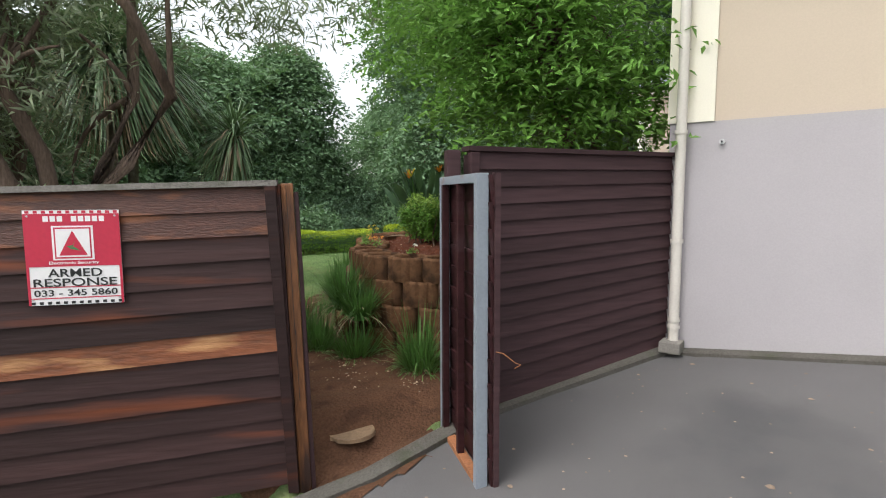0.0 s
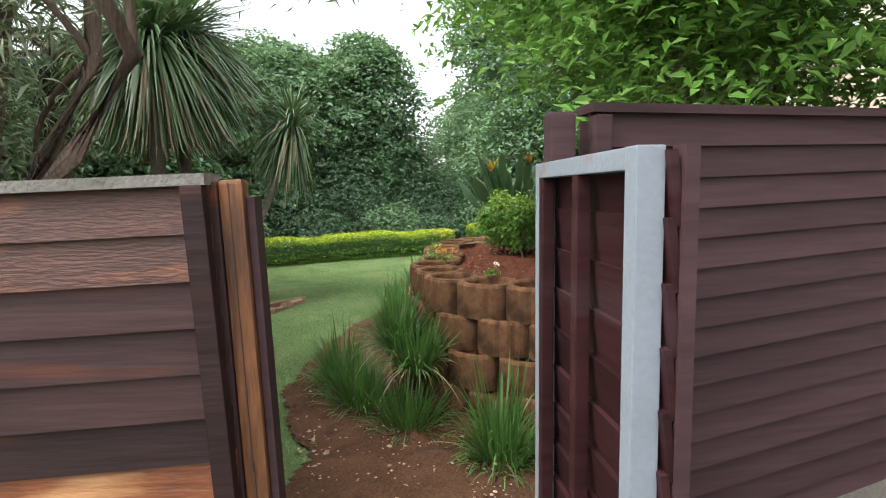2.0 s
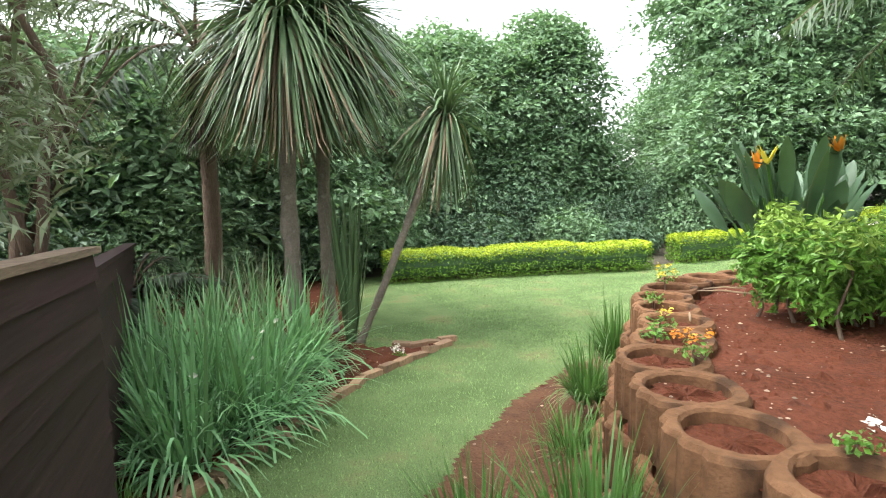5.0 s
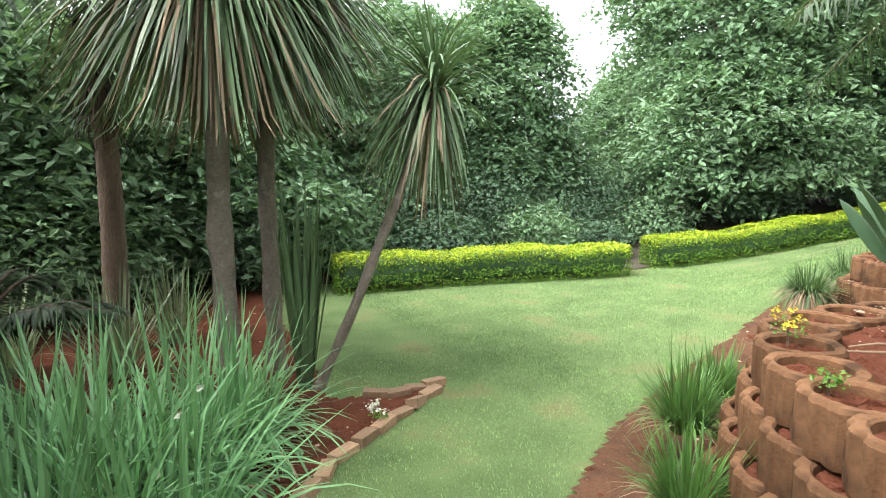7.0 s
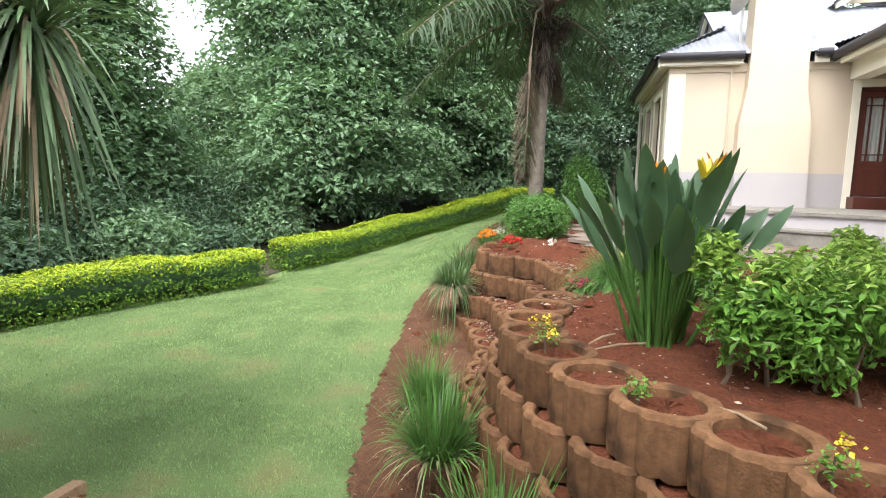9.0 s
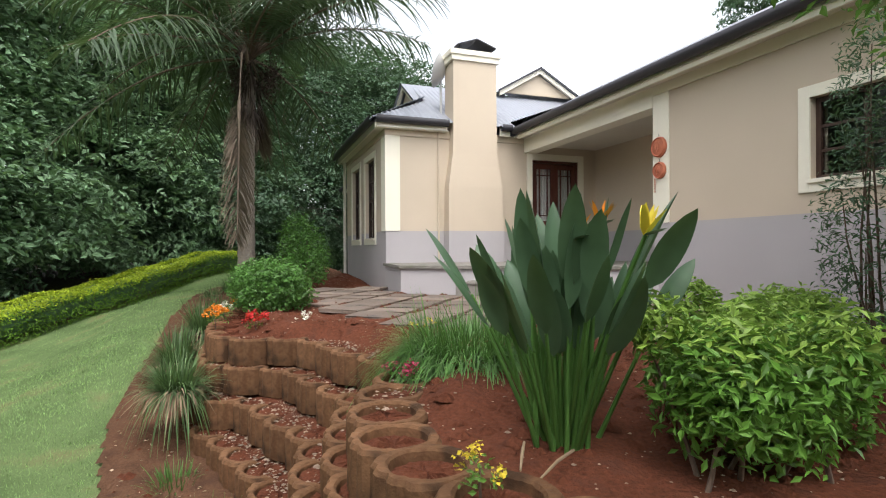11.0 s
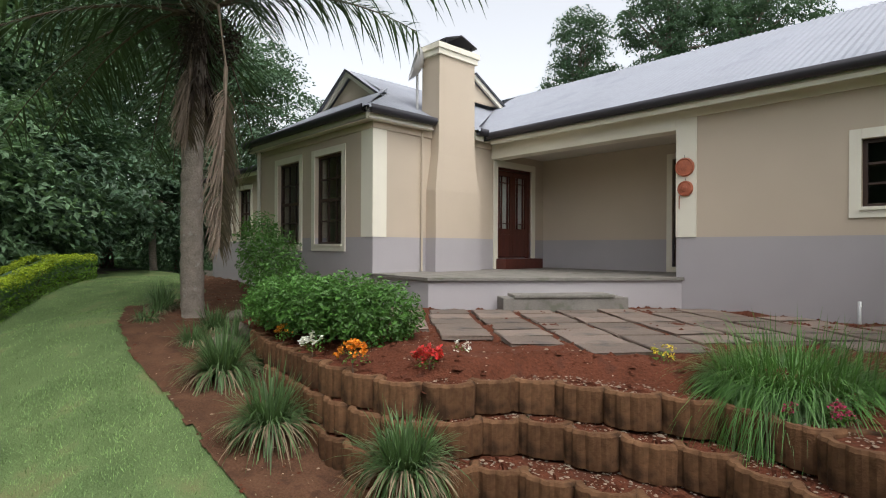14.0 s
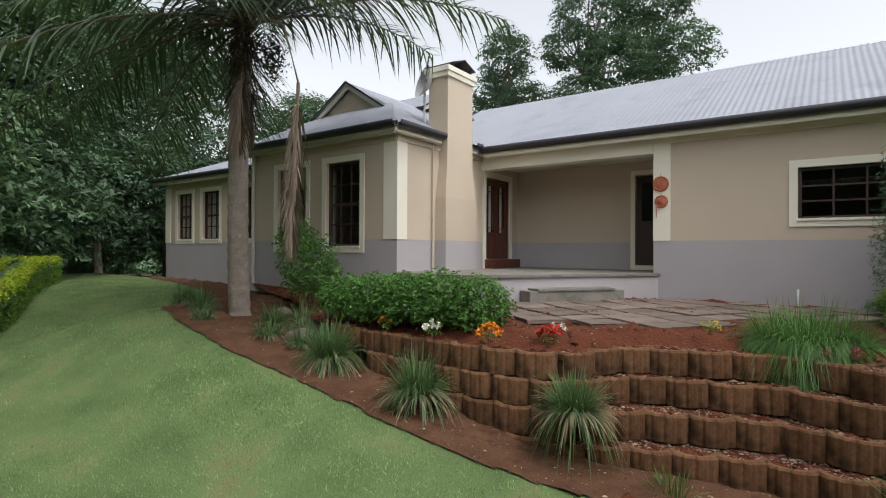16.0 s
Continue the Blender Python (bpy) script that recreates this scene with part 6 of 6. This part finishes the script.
# ---- smaller things ----
# patio slabs
patio = thing("patio", (0, 0, 0), "patio of uneven brown stone slabs with soil in the joints", "patio", kind="structure")
PATIO = [(8.4, 0.7), (11.4, 0.45), (13.55, 3.45), (15.2, 3.45), (15.0, 4.45), (12.2, 4.75), (10.6, 4.5), (10.0, 4.15), (9.75, 3.3), (9.5, 2.6), (8.3, 2.2)]
rng = np.random.default_rng(77)
SLABS = []
for q, (w, d) in enumerate(((0.51, 0.41), (0.5, 0.4), (0.52, 0.415), (0.49, 0.41))):
    bm = bmesh.new()
    box(bm, (-w / 2, -d / 2, -0.05), (w / 2, d / 2, 0.0), 0.012)
    for v in bm.verts:
        v.co.x += rng.normal(0, 0.006)
        v.co.y += rng.normal(0, 0.006)
    me = bpy.data.meshes.new("patio_slab")
    bm.to_mesh(me)
    bm.free()
    me.materials.append(SLAB)
    SLABS.append((w, me))
turn = radians(52)
for col in range(-6, 14):
    for row in range(-12, 14):
        w, me = SLABS[rng.integers(4)]
        cx, cy = col * 0.59 + rng.normal(0, 0.008), row * 0.445 + rng.normal(0, 0.006)
        x, y = 10.4 + cx * math.cos(turn) - cy * math.sin(turn), 2.6 + cx * math.sin(turn) + cy * math.cos(turn)
        if inside(np.array([x]), np.array([y]), PATIO)[0]:
            part("patio_slab", me, None, patio, m=pose(x, y, 1.262 + rng.normal(0, 0.004), rng.normal(0, 0.5), rng.normal(0, 0.5), 52 + rng.normal(0, 0.8) + 180 * rng.integers(2)))

# brick edging of the planting bed
edging = thing("bed_edging", (0, 0, 0), "weathered brick edging laid along the planting bed", "edging", kind="structure")
bm = bmesh.new()
box(bm, (-0.11, -0.05, -0.05), (0.11, 0.05, 0.035), 0.01)
brick_me = bpy.data.meshes.new("brick")
bm.to_mesh(brick_me)
bm.free()
brick_me.materials.append(BRICK)
for line, gap in (([(3.6, 5.0), (4.07, 5.43), (4.56, 5.9), (5.41, 6.67), (6.1, 7.05), (6.72, 7.38)], 0.24), ([(6.75, 7.45), (6.3, 7.42), (5.95, 7.6)], 0.19)):
    xy, nl = along(line, gap)
    for p, k in zip(xy, nl):
        part("brick", brick_me, None, edging, m=pose(p[0], p[1], gz(p[0], p[1]) + 0.025 + rng.normal(0, 0.008), rng.normal(0, 4), rng.normal(0, 4), math.degrees(math.atan2(-k[0], k[1])) + rng.normal(0, 9)))

# grass blades of the lawn
def lawn_blades(n, lo, hi, seed, length):
    rng = np.random.default_rng(seed)
    x, y = rng.uniform(lo[0], hi[0], n), rng.uniform(lo[1], hi[1], n)
    ok = ~inside(x, y, STRIP) & ~inside(x, y, LEFT_BED) & (y > kerb_line(x) + 0.9)
    x, y = x[ok], y[ok]
    m = len(x)
    way = np.stack([rng.normal(0, 0.55, m), rng.normal(0, 0.55, m), np.ones(m)], 1)
    return strips(np.stack([x, y, land_z(x, y) - 0.004], 1), way, length * rng.uniform(0.5, 1.3, m), 0.006 * rng.uniform(0.7, 1.4, m) * length / 0.03, 0.3, 1, 0.15)


blades = joined([lawn_blades(95000, (3.2, 2.4), (8.2, 8.6), 1, 0.036), lawn_blades(95000, (7.5, 5.6), (15, 11.8), 2, 0.042), lawn_blades(36000, (13, 3.5), (24, 10.5), 3, 0.05)])
tagged(new("lawn_grass", np_mesh("lawn_grass", *blades, GRASS_BLADE)), "short mown grass blades of the lawn", "grass", kind="stuff")
rng = np.random.default_rng(78)

# stones, chips and litter on the soil
def scatter(poly, n, seed, z_of, size, flat=0.5):
    rng = np.random.default_rng(seed)
    xs, ys = [p[0] for p in poly], [p[1] for p in poly]
    x, y = rng.uniform(min(xs), max(xs), n), rng.uniform(min(ys), max(ys), n)
    ok = inside(x, y, poly)
    x, y = x[ok], y[ok]
    m = len(x)
    s = size * rng.lognormal(0, 0.45, m)
    a = rng.uniform(0, 2 * np.pi, (m, 1)) + np.arange(5)[None] * 2 * np.pi / 5
    r = s[:, None] * rng.uniform(0.7, 1.2, (m, 5))
    z = z_of(x, y)
    ring = np.stack([x[:, None] + np.cos(a) * r, y[:, None] + np.sin(a) * r, np.repeat(z[:, None], 5, 1)], -1)
    top = np.stack([x, y, z + s * flat], -1)[:, None]
    v = np.concatenate([ring, top], 1).reshape(-1, 3)
    b = np.arange(m)[:, None] * 6
    k = np.arange(5)[None]
    f = np.stack([b + k, b + (k + 1) % 5, b + 5 + 0 * k], -1).reshape(-1, 3)
    return v, f


soil_top = lambda x, y: land_z(x, y) + 0.018
tagged(new("soil_stones", np_mesh("soil_stones", *joined([scatter(STRIP, 6000, 1, soil_top, 0.007), scatter(LEFT_BED, 3000, 2, soil_top, 0.01), scatter([(3.5, 1.6), (4.8, 1.5), (4.9, 3), (4.1, 3.2)], 500, 9, soil_top, 0.008)]), PEBBLE)), "small pale stones and chips on the soil", "stones", kind="stuff")
tagged(new("bed_stones", np_mesh("bed_stones", *scatter(BED_EDGE, 6000, 3, lambda x, y: bed_z(x, y) + 0.004, 0.006), PEBBLE)), "small pale stones on the raised bed", "stones", kind="stuff")
tread = []
for c, (top, line) in enumerate(COURSES):
    ln = [p for p in line if 8.2 < p[0] < 11.2]
    poly = [(p[0], p[1] - 0.1) for p in ln] + [(p[0] - 0.05, p[1] - 0.45) for p in ln[::-1]]
    tread.append(scatter(poly, 2400, 20 + c, lambda x, y: np.full(np.shape(x), top - 0.016), 0.0085))
tagged(new("terrace_gravel", np_mesh("terrace_gravel", *joined(tread), PEBBLE)), "pale gravel lying on the terraces", "gravel", kind="stuff")
clods = joined([scatter(BED_EDGE, 9000, 4, bed_z, 0.02, 0.6), scatter(STRIP, 7000, 5, lambda x, y: land_z(x, y) + 0.008, 0.018, 0.6), scatter(LEFT_BED, 5000, 6, lambda x, y: land_z(x, y) + 0.008, 0.02, 0.6)])
tagged(new("soil_clods", np_mesh("soil_clods", *clods, SOIL)), "crumbs and clods of red soil", "soil", kind="stuff")
tagged(new("asphalt_grit", np_mesh("asphalt_grit", *scatter([(1, -3), (5.6, -3), (5.6, 0), (4.4, 0.9), (2.5, 1.2)], 260, 7, lambda x, y: yard_z(x, y) + 0.004, 0.008), PEBBLE)), "loose pale grit on the asphalt", "stones", kind="stuff")
lr = np.random.default_rng(61)
n = 1500
lx, ly = lr.uniform(3.2, 13, n), lr.uniform(1.6, 7.2, n)
ok = inside(lx, ly, STRIP)
lv, lf = leaf_quads(np.stack([lx[ok], ly[ok], land_z(lx[ok], ly[ok]) + 0.03], 1), 0.035, 6, 3.0, 0.35)
tagged(new("leaf_litter", np_mesh("leaf_litter", lv, lf, DRY)), "dry fallen leaves on the soil strip", "litter", kind="stuff")

# flat stone in the gateway, stick in a block
disc = thing("stepping_stone", (3.66, 1.7, gz(3.66, 1.7) + 0.05), "round flat concrete stepping stone in the gateway", "stepping stone")
bm = bmesh.new()
bmesh.ops.create_cone(bm, cap_ends=True, segments=28, radius1=0.16, radius2=0.155, depth=0.024)
for v in bm.verts:
    v.co.x *= 1 + rng.normal(0, 0.02)
    v.co.z += rng.normal(0, 0.003)
part("stone_disc", bm, STONE_TAN, disc)
for q, (x, y, z, a, L) in enumerate(((6.45, 3.95, 1.115, 0.7, 0.22), (7.45, 4.25, 1.115, 2.2, 0.35), (7.6, 4.4, 1.115, 2.6, 0.3), (8.2, 4.25, 1.12, 0.3, 0.3))):
    st = thing("stick", (x, y, z), "thin dry stick lying on the soil", "stick", "fallen sticks")
    part("twig", np_mesh("twig", *tube([(0, 0, 0), (math.cos(a) * L * 0.5, math.sin(a) * L * 0.5, 0.012), (math.cos(a) * L, math.sin(a) * L, 0)], [0.006, 0.007, 0.004], 6), DRY), None, st)

# wall things
def pipe_run(name, pts, r, mat, label, brackets=()):
    t = thing(name, pts[0], label, "pipe")
    o = np.array(pts[0])
    part("pipe", np_mesh("pipe", *tube(np.array(pts, float) - o, [r] * len(pts), 12), mat, smooth=True), None, t)
    for z in brackets:
        part("bracket", np_mesh("bracket", *tube(np.array([(pts[0][0], pts[0][1], z), (pts[0][0], pts[0][1], z + 0.03)]) - o, [r * 1.22] * 2, 12), mat), None, t)
    return t


pipe_run("downpipe", [(5.69, 0.1, 0.56), (5.69, 0.1, 2.0), (5.69, 0.1, 4.2)], 0.04, PIPE_PAINT, "cream painted downpipe at the house corner", (0.66, 0.72, 1.35, 2.2, 3.4))
pipe_run("downpipe", [(15.26, 2.1, 1.7), (15.26, 2.1, 3.0), (15.26, 2.1, 4.2)], 0.018, PLASTER_CREAM, "thin cream pipe beside the chimney", (2.6,))
pipe_run("downpipe", [(19.5, 3.2, 1.3), (19.5, 3.2, 2.5), (19.5, 3.2, 4.25)], 0.04, PIPE_PAINT, "cream downpipe at the wing's end", (2.0, 3.4))
shoe = thing("drain_shoe", (5.66, 0.1, 0.53), "stained concrete block under the downpipe", "drain")
part("block_body", boxes(((-0.1, -0.08, -0.05), (0.07, 0.08, 0.035)), bevel=0.01), CONCRETE, shoe)
vent = thing("wall_fitting", (5.755, -0.18, 2.13), "small round metal wall fitting", "fitting")
part("flange", np_mesh("flange", *tube([(0.0, 0, 0), (-0.02, 0, 0), (-0.02, 0, 0.0001)], [0.022, 0.02, 0.001], 14), GREY_METAL), None, vent)
part("bolt", np_mesh("bolt", *tube([(-0.018, 0, 0), (-0.032, 0, 0), (-0.032, 0, 0.0001)], [0.008, 0.007, 0.001], 10), GUTTER), None, vent)


def plaque(at, r, seed, label):
    """A round terracotta relief hung on the wall."""
    t = thing("wall_plaque", at, label, "plaque", "terracotta plaques")
    n = 32
    a = np.linspace(0, 2 * np.pi, n, endpoint=False)
    v = []
    for rr, y in ((r, 0.0), (r, 0.02), (r * 0.88, 0.045), (r * 0.8, 0.03), (r * 0.4, 0.042), (0.001, 0.05)):
        v.append(np.stack([np.cos(a) * rr, np.full(n, y), np.sin(a) * rr], 1))
    i, j = np.meshgrid(np.arange(5), np.arange(n), indexing="ij")
    k = (j + 1) % n
    part("disc", np_mesh("disc", np.concatenate(v), np.stack([i * n + j, (i + 1) * n + j, (i + 1) * n + k, i * n + k], -1).reshape(-1, 4), TERRACOTTA), None, t)
    for q, s in enumerate((-1, 1)):
        part("relief", np_mesh("relief", *tube([(s * r * 0.1, 0.04, -r * 0.45), (s * r * 0.3, 0.05, 0), (s * r * 0.12, 0.04, r * 0.45)], [0.008, 0.016, 0.006], 8), TERRACOTTA, smooth=True), None, t)
    part("hanger", np_mesh("hanger", *tube([(0, 0.012, r * 0.9), (0, 0.01, r + 0.04)], [0.004, 0.004], 6), GUTTER), None, t)
    return t


plaque((11.455, 0.218, 3.33), 0.14, 1, "round terracotta relief plaque on the white pilaster")
plaque((11.445, 0.218, 3.01), 0.115, 2, "smaller terracotta plaque with hanging beads")
beads = thing("bead_string", (11.53, 0.235, 2.9), "string of brown beads under the plaque", "beads")
part("beads", np_mesh("beads", *joined([tube([(0, 0, -0.025 * q - 0.011), (0, 0, -0.025 * q), (0, 0, -0.025 * q + 0.011)], [0.004, 0.011, 0.004], 8) for q in range(8)]), TERRACOTTA), None, beads)

dish = thing("satellite_dish", (15.62, 1.92, 5.5), "grey satellite dish behind the chimney", "satellite dish")
n = 28
a = np.linspace(0, 2 * np.pi, n, endpoint=False)
v = np.concatenate([np.stack([np.full(n, 0.0) - 0.18 * (1 - (rr / 0.34) ** 2), np.cos(a) * rr, np.sin(a) * rr], 1) for rr in (0.34, 0.25, 0.14, 0.01)])
i, j = np.meshgrid(np.arange(3), np.arange(n), indexing="ij")
k = (j + 1) % n
part("reflector", np_mesh("reflector", v, np.stack([i * n + j, (i + 1) * n + j, (i + 1) * n + k, i * n + k], -1).reshape(-1, 4), GREY_METAL, smooth=True), None, dish, m=pose(0, 0.08, 0, 0, -15, 60))
part("mast", np_mesh("mast", *tube([(0, 0, -1.1), (0, 0, 0.0)], [0.025, 0.025], 10), GREY_METAL), None, dish)

# rocks at the wall's end
for q, (x, y, r) in enumerate(((14.75, 5.75, 0.2), (15.1, 5.35, 0.24), (15.5, 5.0, 0.22), (14.9, 5.2, 0.18), (16.0, 5.1, 0.16))):
    t = thing("rock", (x, y, gz(x, y) + 0.06), "rounded grey-brown rock at the end of the wall", "rock", "rocks by the palm")
    bm = bmesh.new()
    bmesh.ops.create_icosphere(bm, subdivisions=3, radius=r)
    for v in bm.verts:
        v.co *= 1 + 0.22 * noise.noise(v.co * 5 + Vector((q * 7, 0, 0)))
        v.co.z *= 0.62
    part("stone", bm, ROCK, t)
stub = thing("pipe_stub", (9.35, 0.32, 1.2), "short grey standpipe at the facade", "pipe")
part("stub", np_mesh("stub", *tube([(0, 0, 0), (0, 0, 0.3), (0, 0, 0.301)], [0.02, 0.02, 0.001], 10), GREY_METAL, smooth=True), None, stub)
for q, (x, y) in enumerate(((4.05, 6.25), (4.3, 6.0), (4.45, 6.4), (3.8, 6.35), (3.9, 5.8), (4.6, 6.75))):
    t = thing("white_petal", (x, y, gz(x, y) + 0.45 + 0.1 * (q % 3)), "white bloom among the reeds", "flower", "white blooms")
    v, f = leaf_quads(np.array([[0, 0, 0.0], [0.01, 0.01, 0.0]]), 0.06, q, 0.5, 0.6)
    part("petal", np_mesh("petal", v, f, FLOWER_WHITE), None, t)
    part("stalk", np_mesh("stalk", *tube([(0, 0, -0.45 - 0.1 * (q % 3)), (0.01, 0, -0.2), (0, 0, 0)], [0.003, 0.003, 0.002], 5), TUFT), None, t)

# sign on the fence
sign = thing("warning_sign", (0, 0, 0), "red and white armed response sign screwed to the fence", "sign")
sign.matrix_world = fence_left.matrix_world @ pose(6.39, -0.062, 1.42, 90, 0, 0)
SW, SH = 0.44, 0.49
bm = boxes(((-SW / 2, -SH / 2, -0.003), (SW / 2, SH / 2, 0.0)))
part("sign_board", bm, SIGN_WHITE, sign)
part("red_panel", boxes(((-SW / 2, -0.045, 0.0005), (SW / 2, SH / 2 - 0.018, 0.002))), SIGN_RED, sign)
part("red_border", boxes(((-SW / 2, -SH / 2, 0.0005), (-SW / 2 + 0.012, -0.045, 0.002)), ((SW / 2 - 0.012, -SH / 2, 0.0005), (SW / 2, -0.045, 0.002)), ((-SW / 2 + 0.012, -0.155, 0.0005), (SW / 2 - 0.012, -0.15, 0.002)), ((-SW / 2 + 0.012, -0.212, 0.0005), (SW / 2 - 0.012, -0.207, 0.002))), SIGN_RED, sign)
for z, nm in ((SH / 2 - 0.016, "top"), (-SH / 2 + 0.004, "bottom")):
    bm = bmesh.new()
    for q in range(12):
        x = -SW / 2 + 0.012 + q * 0.0365
        box(bm, (x, z, 0.0006), (x + 0.018, z + 0.014, 0.0022))
    part("checker", bm, SIGN_RED if nm == "top" else SIGN_BLACK, sign)
part("badge", boxes(((-0.095, -0.012, 0.0021), (0.095, 0.165, 0.0035)), bevel=0.001), SIGN_WHITE, sign)
part("badge_panel", boxes(((-0.085, -0.004, 0.0036), (0.085, 0.157, 0.0045))), SIGN_RED, sign)
part("badge_inner", boxes(((-0.078, 0.004, 0.0046), (0.078, 0.149, 0.0052))), SIGN_WHITE, sign)
part("triangle", np_mesh("triangle", [(-0.065, 0.012, 0.006), (0.065, 0.012, 0.006), (0.0, 0.14, 0.006)], [(0, 1, 2)], SIGN_RED), None, sign)
part("bolt_mark", np_mesh("bolt_mark", [(-0.03, 0.06, 0.0066), (0.01, 0.085, 0.0066), (0.0, 0.06, 0.0066), (0.035, 0.035, 0.0066), (-0.01, 0.045, 0.0066), (-0.002, 0.065, 0.0066)], [(0, 5, 2), (5, 1, 2), (4, 3, 2), (0, 4, 5)], SIGN_GREEN), None, sign)


def lettering(text, x, y, width, height, mat, name, z=0.003):
    cu = bpy.data.curves.new(name, "FONT")
    cu.body, cu.align_x, cu.align_y, cu.extrude = text, "CENTER", "CENTER", 0.0006
    cu.offset = 0.012
    ob = new("lettering_source", cu)
    bpy.context.view_layer.update()
    me = bpy.data.meshes.new_from_object(ob)
    bpy.data.objects.remove(ob)
    co = np.array([v.co for v in me.vertices])
    lo, hi = co.min(0), co.max(0)
    for v in me.vertices:
        v.co.x = (v.co.x - (lo[0] + hi[0]) / 2) * width / (hi[0] - lo[0])
        v.co.y = (v.co.y - (lo[1] + hi[1]) / 2) * height / (hi[1] - lo[1])
    me.materials.clear()
    me.materials.append(mat)
    part(name, me, None, sign, m=pose(x, y, z))


lettering("ARMED", 0.0, -0.078, 0.25, 0.042, SIGN_BLACK, "lettering")
lettering("RESPONSE", 0.0, -0.128, 0.385, 0.042, SIGN_BLACK, "lettering")
lettering("033 - 345 5860", 0.0, -0.182, 0.385, 0.034, SIGN_BLACK, "lettering")
lettering("Electronic Security", 0.0, -0.028, 0.23, 0.02, SIGN_WHITE, "lettering")
part("name_bar", boxes(*[((-0.13 + 0.032 * q, 0.187, 0.002), (-0.13 + 0.032 * q + 0.024, 0.215, 0.003)) for q in (0, 1, 2, 4, 5, 6, 7, 8)][:8]), SIGN_WHITE, sign)
for x in (-SW / 2 + 0.02, SW / 2 - 0.02):
    for y in (-SH / 2 + 0.03, SH / 2 - 0.03):
        part("screw", np_mesh("screw", *tube([(x, y, 0.0), (x, y, 0.005), (x, y, 0.0051)], [0.006, 0.005, 0.0005], 8), GREY_METAL), None, sign)
